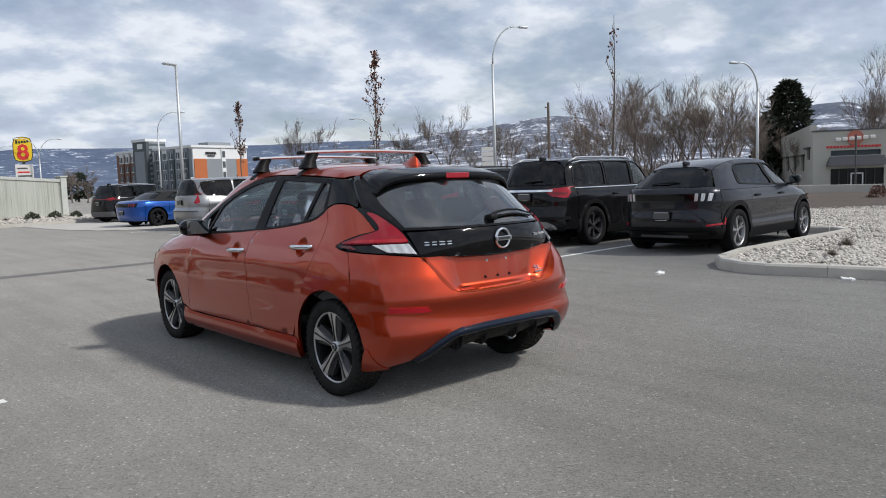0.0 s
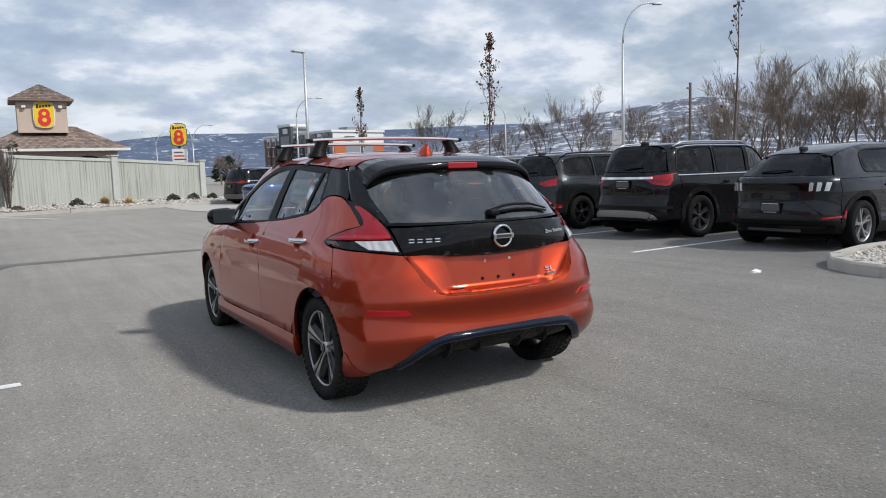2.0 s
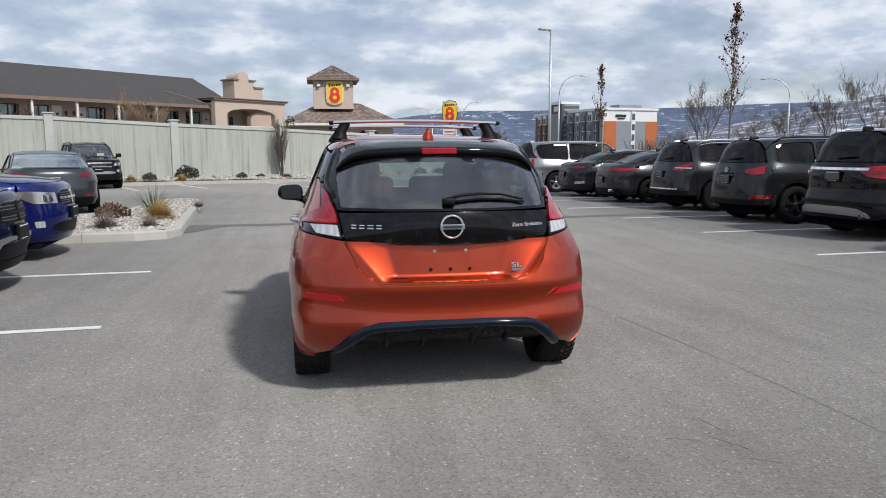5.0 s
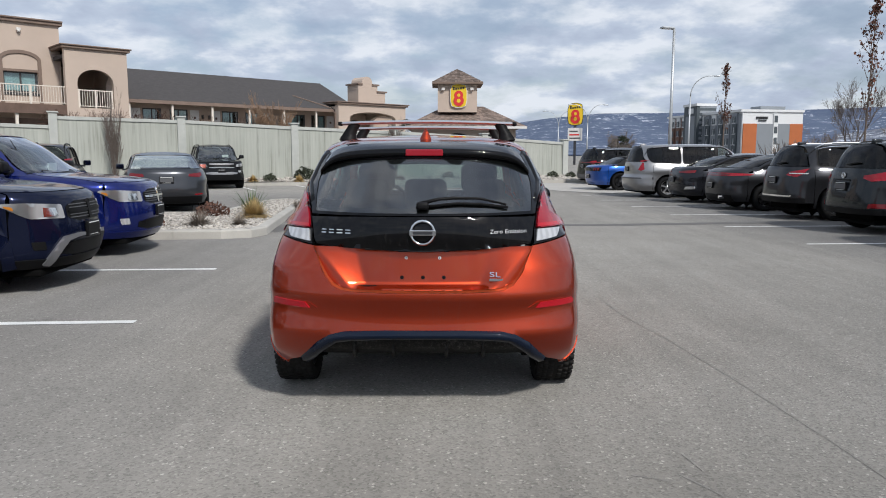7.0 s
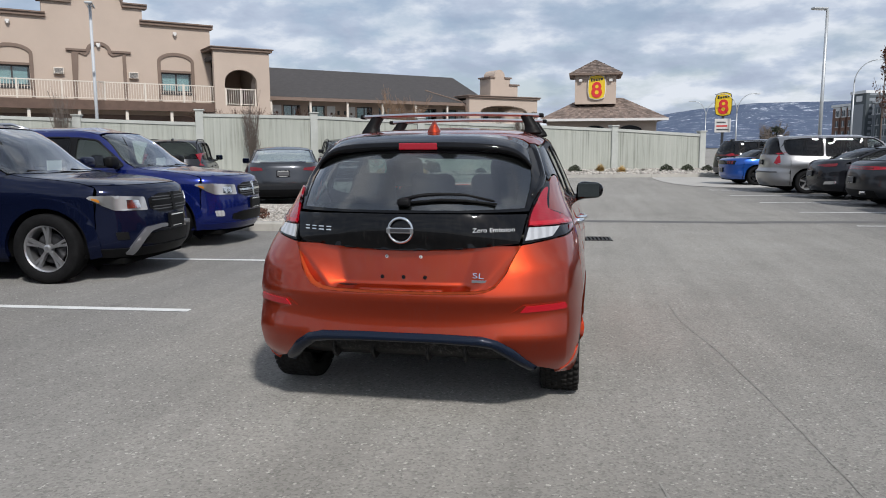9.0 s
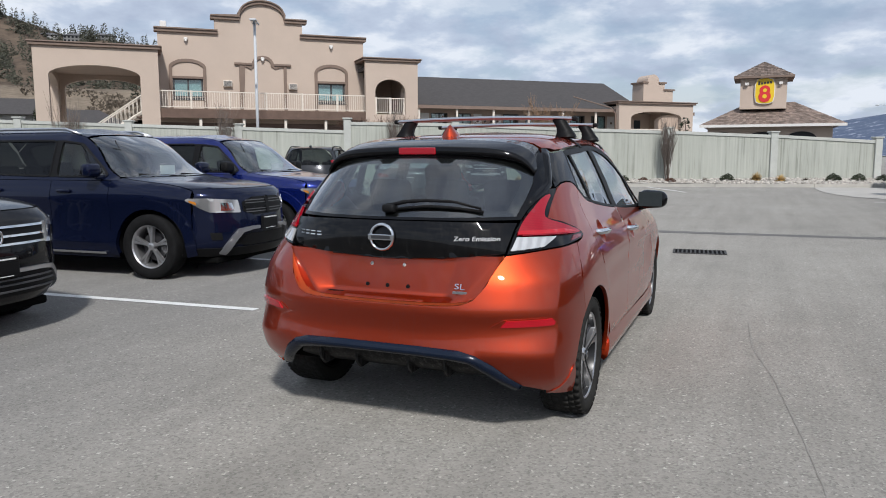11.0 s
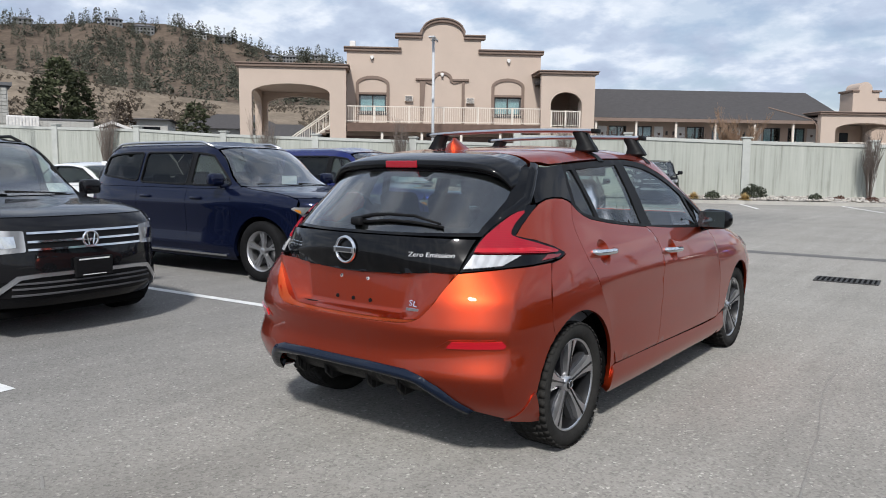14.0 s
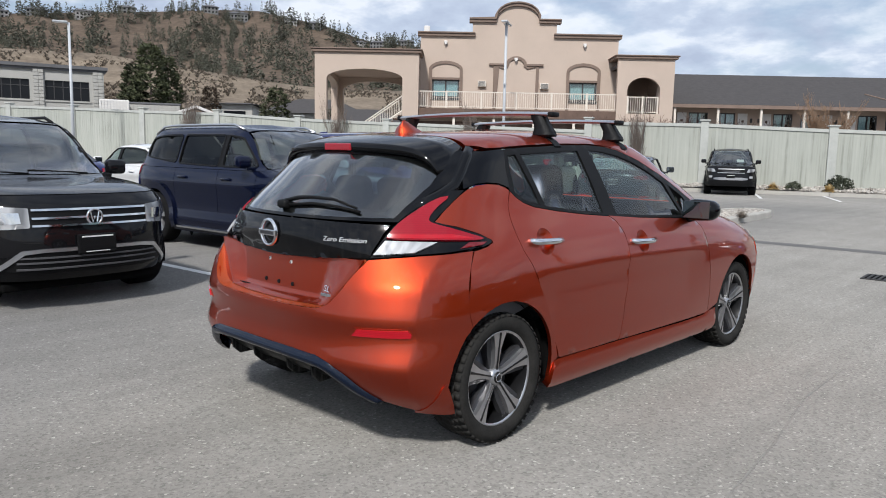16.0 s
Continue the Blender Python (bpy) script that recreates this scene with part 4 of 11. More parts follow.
def leaf_car():
    S, h = LEAF, 0.032
    car = empty("hatchback_car", Matrix.Identity(4))
    tagged(car, "orange metallic electric hatchback with black hatch parked in the aisle", "car")
    zt = lambda x, y: float(S.top_height(x, y, 0.95))
    arch_r = (0.085, 0.318, 0.366)
    arch_f = (2.765, 0.318, 0.362)
    a_r = arc(*arch_r, 196, -18, 26)
    a_f = arc(*arch_f, 196, -16, 26)
    # rear bumper: wraps from wheel arch to wheel arch under the hatch
    rt = U(S, [("x", 0.22, 0.473), ("x", 0.40, 0.466), ("x", 0.48, 0.445), ("x", 0.555, 0.395), ("x", 0.61, 0.335), ("x", 0.655, 0.288), ("x", 0.72, 0.262), ("y", -0.36, 0.236), ("y", -0.30, 0.226)])
    rt += U(S, [("y", y, z) for y, z in a_r if z > 0.235 and y < -0.12 and z < 0.585])
    rt += U(S, [("y", -0.153, 0.597), ("y", -0.172, 0.66), ("y", -0.165, 0.75), ("y", -0.13, 0.86), ("y", -0.09, 0.928), ("y", -0.20, 0.922), ("x", 0.735, 0.916), ("x", 0.66, 0.906), ("x", 0.58, 0.896),
                ("x", 0.555, 0.852), ("x", 0.53, 0.80), ("x", 0.50, 0.745), ("x", 0.465, 0.703), ("x", 0.42, 0.682), ("x", 0.36, 0.674), ("x", 0.2, 0.670)])
    poly = rt + [(-u, z) for u, z in rt[::-1]]
    folds = [[(s * S.u_of_x(float(S.crease_x(z)), z), z) for z in span(0.27, 0.90, 30)] for s in (-1, 1)]
    bumper = patch("rear_bumper", inset(poly, 0.0007), S.wrap_rear, M_ORANGE, car, h=0.024, depth=0.02, lines=folds)
    edge = [(0.58, 0.896), (0.555, 0.852), (0.53, 0.80), (0.50, 0.745), (0.465, 0.703), (0.42, 0.682), (0.36, 0.674), (0.2, 0.670), (0, 0.669)]
    edge = edge + [(-x, z) for x, z in edge[-2::-1]]

    def hatch_face(x, z):
        x, z = np.asarray(x, float), np.asarray(z, float)
        outer, inner = np.interp(z, [0.68, 0.89], [0.375, 0.560]), np.interp(z, [0.68, 0.89], [0.295, 0.355])
        sink = 0.048 * np.clip((outer - np.abs(x)) / (outer - inner), 0, 1) * np.clip((z - 0.678) / 0.02, 0, 1)
        return np.stack([x, -0.600 + 0.26 * np.abs(x) ** 2.3 + 0.10 * np.clip(z - 0.87, -0.3, 0) + sink, z], -1)
    # ledge and jambs of the hatch opening
    o_pts, i_pts = [S.rear(x, z) for x, z in edge], [hatch_face(x * 0.99, z + 0.004) + np.array([0, 0.012, 0]) for x, z in edge]
    n = len(edge)
    mid_pts = [0.5 * (a + b) + np.array([0, 0, -0.006]) for a, b in zip(o_pts, i_pts)]
    m_ledge = paint("dusty_orange_ledge", (0.40, 0.075, 0.02), flake=0.3, rough=0.4, dirt=1.0, dirt_colour=(0.24, 0.16, 0.12))
    fs = [(k, k + 1, n + k + 1, n + k) for k in range(n - 1)] + [(n + k, n + k + 1, 2 * n + k + 1, 2 * n + k) for k in range(n - 1)]
    mesh_object("bumper_ledge", o_pts + mid_pts + i_pts, [f[::-1] for f in fs], m_ledge, car, "orange bumper ledge with a film of dust")
    # hatch, lower half with its plate pocket
    he = inset([(x, z) for x, z in edge] + [(-0.575, 0.9), (-0.3, 0.893), (0, 0.893), (0.3, 0.893), (0.575, 0.9)], 0.004)
    hatch = patch("hatch", he, hatch_face, M_ORANGE, car, h=0.012, depth=0.02)
    for x, z, m, r in [(-0.109, 0.734, M_BLACKPL, 0.0105), (0, 0.734, M_BLACKPL, 0.0105), (0.109, 0.734, M_BLACKPL, 0.0105), (-0.087, 0.836, M_WHITEPLATE, 0.009), (0.087, 0.836, M_WHITEPLATE, 0.009)]:
        bm = bmesh.new()
        bmesh.ops.create_cone(bm, segments=14, radius1=r, radius2=r * 0.8, depth=0.006, cap_ends=True, matrix=pose(x, float(hatch_face(x, z)[1]) - 0.002, z, 90, 0, 0))
        o = part("plate_hole_plug", bm, m, hatch)
        if m is M_WHITEPLATE:
            bm = bmesh.new()
            bmesh.ops.create_cone(bm, segments=10, radius1=r * 0.4, radius2=r * 0.4, depth=0.004, cap_ends=True, matrix=pose(x, float(hatch_face(x, z)[1]) - 0.005, z, 90, 0, 0))
            part("screw", bm, M_GREYALLOY, o)
    # plate lamp housing under the garnish and the release switch
    part("plate_lamp_trim", box(-0.30, 0.30, -0.572, -0.54, 0.878, 0.888, 0.003), M_BLACKPL, hatch)

    def garnish_face(x, z):
        p = S.rear(x, z)
        bulge = 0.010 * np.exp(-(np.asarray(x, float) / 0.13) ** 2)
        p[..., 1] += 0.032 * np.clip((0.915 + 0.02 - np.asarray(z, float)) / 0.05, 0, 1) - bulge - 0.22 * np.clip(np.asarray(z, float) - 0.93, 0, 0.13)
        return p
    ge = [(-0.57, 0.902), (-0.4, 0.886), (-0.2, 0.876), (0, 0.870), (0.2, 0.876), (0.4, 0.886), (0.57, 0.902), (0.583, 0.95), (0.592, 1.0), (0.603, 1.044), (0.3, 1.052), (0, 1.054), (-0.3, 1.052), (-0.603, 1.044), (-0.592, 1.0), (-0.583, 0.95)]
    garnish = patch("hatch_garnish", inset(ge, 0.002), garnish_face, M_STREAKED, car, h=0.03, depth=0.03, label="gloss black hatch panel with dust streaks")
    # round emblem: a ring crossed by a bar
    v, f = lathe([(0.052, 0.0), (0.054, 0.008), (0.0595, 0.013), (0.065, 0.008), (0.067, 0.0)], 40)
    y0 = float(garnish_face(0.0, 0.974)[1]) - 0.004
    mesh_object("emblem_ring", [(a, y0 - x, 0.974 + b) for x, a, b in v], f, M_CHROME, garnish, "chrome ring emblem")
    part("emblem_bar", box(-0.068, 0.068, y0 - 0.016, y0 - 0.002, 0.960, 0.988, 0.003), M_CHROME, garnish)
    part("emblem_bar_face", box(-0.05, 0.05, y0 - 0.0185, y0 - 0.015, 0.966, 0.982, 0.001), M_GREYALLOY, garnish)
    # raised name strip, as plain bars
    xs = -0.536
    for wdt in (0.03, 0.03, 0.036, 0.03):
        p = garnish_face(xs + wdt / 2, 0.972)
        q = garnish_face(xs + wdt / 2 + 0.01, 0.972)
        bm = merge(box(-wdt / 2, wdt / 2, -0.003, 0.004, -0.011, -0.004, 0.001), box(-wdt / 2, wdt / 2, -0.003, 0.004, 0.005, 0.011, 0.001))
        bmesh.ops.transform(bm, matrix=pose(p[0], p[1] - 0.002, p[2], -8, 0, math.degrees(math.atan2(q[1] - p[1], q[0] - p[0]))), verts=bm.verts[:])
        part("name_bar", bm, M_CHROME, garnish)
        xs += wdt + 0.012
    # the words beside the emblem
    def word(text, size, x, z, face, mat, par, nm, wide=1.0):
        c = bpy.data.curves.new(nm, "FONT")
        c.body, c.size, c.extrude = text, size, 0.0015
        tmp = bpy.data.objects.new(nm, c)
        scene.collection.objects.link(tmp)
        bpy.context.view_layer.update()
        me = bpy.data.meshes.new_from_object(tmp.evaluated_get(bpy.context.evaluated_depsgraph_get()))
        scene.collection.objects.unlink(tmp)
        bpy.data.objects.remove(tmp)
        for vv in me.vertices:
            lx, ly, lz = vv.co.x * wide, vv.co.y, vv.co.z
            p = face(np.array(x + lx), np.array(z + ly))
            vv.co = (p[0], p[1] - 0.006 - lz, p[2])
        me.materials.clear()
        me.materials.append(mat)
        o = new(nm, me)
        o.parent = par
        return o
    word("Zero Emission", 0.029, 0.346, 0.964, garnish_face, M_LETTER, garnish, "lettering", 1.18)
    word("SL", 0.036, 0.346, 0.738, hatch_face, M_CHROME, hatch, "lettering", 1.75)
    p = hatch_face(0.382, 0.724)
    part("badge_bar", box(0.345, 0.418, p[1] - 0.008, p[1] - 0.001, 0.716, 0.730, 0.001), M_CHROME, hatch)
    p = hatch_face(-0.30, 0.69)
    part("dealer_decal_bar", box(-0.40, -0.24, p[1] - 0.003, p[1] + 0.004, 0.684, 0.694), M_BLACKPL, hatch)
    # rear screen in its black surround
    def xedge(z):
        return float(np.interp(z, [1.044, 1.10, 1.145, 1.193, 1.27, 1.335, 1.385], [0.605, 0.622, 0.646, 0.668, 0.643, 0.618, 0.594]))
    zz = span(1.052, 1.372, 8)
    fr_poly = [(xedge(z), z) for z in zz] + [(0.4, 1.392), (0, 1.400), (-0.4, 1.392)] + [(-xedge(z), z) for z in zz[::-1]]
    gl = [(0.585, 1.070), (0.598, 1.15), (0.603, 1.22), (0.592, 1.275), (0.55, 1.315), (0.4, 1.342), (0, 1.352)]
    gl = gl + [(-x, z) for x, z in gl[-2::-1]] + [(-0.3, 1.066), (0, 1.066), (0.3, 1.066)]
    frame_ob = patch("hatch_frame", inset(fr_poly, 0.002), S.rear, M_BLACKGLOSS, car, h=0.035, depth=0.03, holes=[gl])
    patch("rear_screen", inset(gl, -0.004), S.rear, M_REARGLASS, frame_ob, h=0.05, off=-0.003, depth=0.0)
    fb = [(x * 0.925, 1.212 + (z - 1.212) * 0.80) for x, z in gl]
    patch("screen_shade_band", inset(gl, -0.004), S.rear, M_BLACKPL, frame_ob, h=0.06, off=-0.007, depth=0.0, holes=[fb])
    # dark fillers behind the edges of the hatch
    for s in (-1, 1):
        pts = [S.rear(s * (xedge(z) - 0.012), z) + np.array([-s * 0.012, 0.045, 0]) for z in span(1.10, 1.37, 8)]
        part("pillar_filler", tube(pts, 0.034, 10), M_BLACKGLOSS, car, smooth=True)
    # wiper
    pts = [S.rear(x, z) + np.array([0, -0.022, 0.01]) for x, z in [(-0.02, 1.105), (0.08, 1.128), (0.17, 1.134), (0.30, 1.130), (0.44, 1.098)]]
    wp = part("rear_wiper", tube(pts, 0.011, 6, 0.006), M_BLACKPL, car, smooth=True)
    pts = [S.rear(x, z) + np.array([0, -0.008, 0.004]) for x, z in [(0.03, 1.098), (0.17, 1.112), (0.3, 1.108), (0.45, 1.088)]]
    part("wiper_blade", tube(pts, 0.007, 6), M_RUBBER, wp, smooth=True)
    part("wiper_cap", box(-0.035, 0.03, float(pts[0][1]) - 0.03, float(pts[0][1]) + 0.03, 1.085, 1.125, 0.012), M_BLACKPL, wp, smooth=True)
    # roof spoiler with its lip
    N = 36
    rings = []
    for k in range(N + 1):
        t = -1 + 2 * k / N
        x = 0.597 * math.copysign(abs(t) ** 0.9, t)
        q = abs(t)
        ty, tz = -0.215 + 0.11 * q ** 2.4, 1.402 - 0.03 * q ** 2 - 0.088 * q ** 9
        ry = 0.10 - 0.02 * q
        rz = zt(x, ry) + 0.003 if q < 0.96 else tz + 0.035
        thick = 0.046 - 0.016 * q ** 4
        rz = max(rz, tz + 0.006)
        rings.append([(x, ry, rz - 0.02), (x, ry, rz), (x, 0.5 * (ry + ty) + 0.01, 0.42 * rz + 0.58 * tz + 0.017 * (1 - q ** 6)), (x, ty + 0.02, tz + 0.004), (x, ty, tz - 0.005), (x, ty + 0.004, tz - thick + 0.006), (x, ty + 0.018, tz - thick), (x, ty + 0.10, tz - thick - 0.008), (x, ty + 0.13, tz - thick - 0.035)])
    m = len(rings[0])
    v = [p for r in rings for p in r]
    f = [(k * m + j, k * m + j + 1, (k + 1) * m + j + 1, (k + 1) * m + j) for k in range(N) for j in range(m - 1)]
    f += [tuple(range(m))[::-1], tuple(range(N * m, N * m + m))]
    mesh_object("spoiler", v, f, M_BLACKGLOSS, car, "gloss black roof spoiler")
    bm = box(-0.105, 0.105, -0.222, -0.19, 1.362, 1.399, 0.006)
    for vv in bm.verts:
        vv.co.y += 0.06 * abs(vv.co.x / 0.3) ** 2.4
    part("high_brake_light", bm, M_RED, car, "red high brake light in the spoiler")
    # tail lights: red boomerang above, clear below, black tip
    for fl in (False, True):
        base = U(S, [("x", 0.583, 0.902), ("x", 0.66, 0.911), ("x", 0.735, 0.921), ("y", -0.20, 0.928), ("y", -0.02, 0.942), ("y", 0.03, 0.955), ("y", 0.035, 0.966), ("y", -0.02, 0.994), ("y", -0.13, 1.03), ("y", -0.225, 1.055),
                     ("y", -0.155, 1.105), ("y", -0.07, 1.158), ("y", -0.02, 1.19), ("x", 0.668, 1.188), ("x", 0.648, 1.14), ("x", 0.622, 1.092), ("x", 0.606, 1.044), ("x", 0.594, 0.99)])
        lamp = patch("tail_light", base, S.wrap_rear, M_BLACKGLOSS, car, h=0.03, off=0.004, depth=0.03, flip=fl, label="boomerang tail light, red above and clear below, black edged")
        red = U(S, [("x", 0.598, 0.976), ("x", 0.70, 0.974), ("x", 0.755, 0.971), ("y", -0.04, 0.966), ("y", -0.01, 0.976), ("y", -0.14, 1.016), ("y", -0.24, 1.045), ("y", -0.25, 1.060), ("y", -0.19, 1.11), ("y", -0.10, 1.162), ("x", 0.654, 1.150), ("x", 0.632, 1.092), ("x", 0.611, 1.040)])
        patch("red_lens", smooth_poly(red, n=1), S.wrap_rear, M_RED, lamp, h=0.03, off=0.016, depth=0.014, flip=fl)
        bar = U(S, [("x", 0.603, 0.979), ("x", 0.70, 0.977), ("x", 0.755, 0.975), ("y", -0.07, 0.972), ("y", -0.10, 0.984), ("x", 0.755, 0.996), ("x", 0.70, 0.998), ("x", 0.606, 1.000)])
        patch("light_bar", bar, S.wrap_rear, M_REFLECTOR, lamp, h=0.03, off=0.019, depth=0.012, flip=fl)
        clear = U(S, [("x", 0.592, 0.912), ("x", 0.66, 0.918), ("x", 0.715, 0.924), ("x", 0.745, 0.964), ("x", 0.68, 0.968), ("x", 0.604, 0.970)])
        patch("clear_lens", clear, S.wrap_rear, M_CLEARLAMP, lamp, h=0.03, off=0.014, depth=0.012, flip=fl)
        side_m = U(S, [("y", -0.16, 0.938), ("y", -0.03, 0.948), ("y", 0.0, 0.960), ("y", -0.1, 0.962)])
        patch("side_marker", side_m, S.wrap_rear, M_DARKRED, lamp, h=0.03, off=0.009, depth=0.006, flip=fl)
    # reflectors low in the bumper
    for fl in (False, True):
        tr = U(S, [("x", 0.545, 0.583), ("x", 0.60, 0.617), ("x", 0.765, 0.622), ("x", 0.782, 0.600), ("x", 0.778, 0.578)])
        o = patch("reflector_trim", tr, S.wrap_rear, M_ORANGE, bumper, h=0.02, off=0.004, depth=0.02, flip=fl)
        rf = U(S, [("x", 0.585, 0.582), ("x", 0.61, 0.612), ("x", 0.782, 0.616), ("x", 0.790, 0.600), ("x", 0.786, 0.584)])
        lens = patch("reflector", rf, S.wrap_rear, M_REFLECTOR, o, h=0.02, off=0.010, depth=0.02, flip=fl)
        for piece in (o, lens):
            piece.data.polygons.foreach_set("use_smooth", [False] * len(piece.data.polygons))
    # dark blue lip and the diffuser under the bumper
    up = [("x", 0.0, 0.473), ("x", 0.2, 0.473), ("x", 0.40, 0.466), ("x", 0.48, 0.445), ("x", 0.555, 0.395), ("x", 0.61, 0.335), ("x", 0.66, 0.283)]
    dn = [("x", 0.62, 0.262), ("x", 0.57, 0.305), ("x", 0.515, 0.358), ("x", 0.45, 0.405), ("x", 0.38, 0.418), ("x", 0.2, 0.430), ("x", 0.0, 0.431)]
    a, b = U(S, up), U(S, dn)
    def lip_face(u, z):
        p = S.wrap_rear(u, z)
        q = np.abs(np.asarray(u, float))
        hi, lo = np.interp(q, [w[0] for w in a], [w[1] for w in a]), np.interp(q, [w[0] for w in b[::-1]], [w[1] for w in b[::-1]])
        f = np.clip((np.asarray(z, float) - lo) / np.maximum(hi - lo, 0.01), 0, 1)
        p[..., 1] -= 0.020 * np.clip(4 * f * (1 - f), 0, 1) ** 0.6
        return p
    patch("bumper_lip", [(-u, z) for u, z in a[:0:-1]] + a + b + [(-u, z) for u, z in b[-2::-1]], lip_face, M_BLUETRIM, car, h=0.012, off=0.004, depth=0.05, label="dark metallic blue lip under the rear bumper")

    def diff_face(x, z):
        p = S.rear(x, np.clip(z, 0.36, 1))
        p[..., 2] = z
        p[..., 1] += 0.022 + 0.25 * np.clip(0.43 - np.asarray(z, float), 0, 1) + 2.2 * np.clip(0.355 - np.asarray(z, float), 0, 1)
        return p
    d_poly = [(-0.60, 0.285), (-0.5, 0.36), (-0.45, 0.415), (-0.2, 0.445), (0.2, 0.445), (0.45, 0.415), (0.5, 0.36), (0.60, 0.285), (0.55, 0.275), (0.4, 0.29), (0.15, 0.305), (-0.15, 0.305), (-0.4, 0.29), (-0.55, 0.275)]
    diffuser = patch("diffuser", d_poly, diff_face, M_DIFFUSER, car, h=0.03, depth=0.03, label="black plastic diffuser with dried streaks")
    for x in (-0.36, -0.155, 0.125, 0.315):
        bm = bmesh.new()
        prof = [(-0.638, 0.42), (-0.60, 0.40), (-0.48, 0.325), (-0.50, 0.312), (-0.585, 0.308), (-0.626, 0.345)]
        lo = [bm.verts.new((x - 0.008, y + 0.02, z)) for y, z in prof]
        hi = [bm.verts.new((x + 0.008, y + 0.02, z)) for y, z in prof]
        bm.faces.new(lo[::-1])
        bm.faces.new(hi)
        for j in range(6):
            bm.faces.new((lo[j], lo[(j + 1) % 6], hi[(j + 1) % 6], hi[j]))
        bmesh.ops.bevel(bm, geom=bm.edges[:], offset=0.003, segments=1, affect="EDGES")
        part("diffuser_fin", bm, M_DIFFUSER, diffuser)
    # flanks
    belt = [(0.264, 1.188), (0.294, 1.156), (0.345, 1.126), (0.42, 1.103), (0.604, 1.076), (0.82, 1.052), (1.1, 1.028), (1.4, 1.008), (1.9, 0.982), (2.06, 0.972)]
    bz = lambda y: float(np.interp(y, [q[0] for q in belt], [q[1] for q in belt]))
    door_rear = [(0.264, 1.186), (0.225, 1.12), (0.212, 1.06), (0.214, 0.99), (0.235, 0.91), (0.285, 0.83), (0.345, 0.70), (0.41, 0.57), (0.462, 0.45), (0.505, 0.345)]
    hump = [(-0.225, 1.052), (-0.155, 1.103), (-0.07, 1.157), (0.0, 1.194), (0.06, 1.212), (0.13, 1.218), (0.2, 1.214), (0.24, 1.2), (0.262, 1.186)]
    quarter = hump + door_rear[1:] + [(0.50, 0.336), (0.475, 0.33), (0.445, 0.25)] + [q for q in a_r if q[1] > 0.245 and q[0] > 0.05][::-1] + [q for q in a_r if q[0] <= 0.05 and q[1] > 0.605][::-1] + [(-0.153, 0.597), (-0.172, 0.66), (-0.165, 0.75), (-0.13, 0.86), (-0.085, 0.925), (0.0, 0.94), (0.045, 0.957), (0.04, 0.968), (-0.02, 0.998), (-0.13, 1.034)]
    both("rear_wing", inset(quarter, 0.0007), S.side, M_ORANGE, car, h=h, depth=0.02)
    # a crease that runs along the doors
    def flank(y, z):
        p = S.side(y, z)
        y, z = np.asarray(y, float), np.asarray(z, float)
        line = 0.79 + 0.012 * np.sin((y - 0.3) * 2.2)
        d = z - line
        low = 0.46 + 0.02 * (y - 1.2)
        fade = np.clip((2.24 - y) / 0.3, 0, 1) * np.clip((y - 0.22) / 0.25, 0, 1)
        p[..., 0] += fade * (0.006 * np.exp(-(d / 0.035) ** 2) - 0.010 * np.exp(-((d + 0.10) / 0.07) ** 2) - 0.012 * np.exp(-((z - low - 0.1) / 0.1) ** 2) + 0.006 * np.exp(-((z - 0.36) / 0.05) ** 2))
        return p
    split = [(1.075, 1.03), (1.13, 1.0), (1.175, 0.94), (1.192, 0.86), (1.185, 0.76), (1.165, 0.62), (1.135, 0.46), (1.10, 0.35), (1.085, 0.333)]
    rear_door = [(0.264, 1.186)] + [q for q in belt[1:6]] + [(1.075, 1.03)] + split[1:] + [(0.8, 0.334), (0.515, 0.338)] + door_rear[::-1][:-1]
    front_edge = [(2.095, 0.966), (2.17, 0.91), (2.205, 0.83), (2.222, 0.74), (2.235, 0.6), (2.255, 0.45), (2.26, 0.325)]
    front_door = [(1.075, 1.03)] + belt[7:] + front_edge + [(1.8, 0.325), (1.3, 0.33)] + split[::-1][:-1]
    for nm, poly, hy, hz in (("rear_door", rear_door, 0.30, 0.940), ("front_door", front_door, 1.235, 0.878)):
        cup = arc(hy + 0.125, hz - 0.004, 0.066, 0, 360, 20)[:-1]

        def dish(y, z, hy=hy, hz=hz):
            p = flank(y, z)
            d2 = ((np.asarray(y, float) - hy - 0.125) ** 2 + (np.asarray(z, float) - hz + 0.004) ** 2) / 0.067 ** 2
            p[..., 0] -= 0.026 * np.clip(1 - d2, 0, 1)
            return p
        for o, s in zip(both(nm, inset(poly, 0.0022), flank, M_ORANGE, car, h=h, depth=0.02, holes=[cup]), (1, -1)):
            px = float(S.xs(hy + 0.12, hz))
            bm = tube([(s * (px - 0.012), hy, hz + 0.004), (s * (px + 0.02), hy + 0.025, hz + 0.003), (s * (px + 0.032), hy + 0.10, hz), (s * (px + 0.03), hy + 0.19, hz - 0.003), (s * (px + 0.018), hy + 0.235, hz - 0.004), (s * (px - 0.012), hy + 0.25, hz - 0.004)], 0.017, 10)
            part("door_handle", bm, M_CHROME, o, "chrome door handle", smooth=True)
            patch("handle_recess", cup, dish, M_ORANGE, o, h=0.014, depth=0.004, flip=s < 0)
    # sills with a stepped flare before the wheels
    sill = [(0.445, 0.25), (0.475, 0.33), (0.52, 0.334), (1.2, 0.328), (1.9, 0.318), (2.2, 0.322), (2.26, 0.335), (2.385, 0.345), (2.375, 0.195), (2.2, 0.187), (1.2, 0.182), (0.5, 0.182), (0.44, 0.19)]

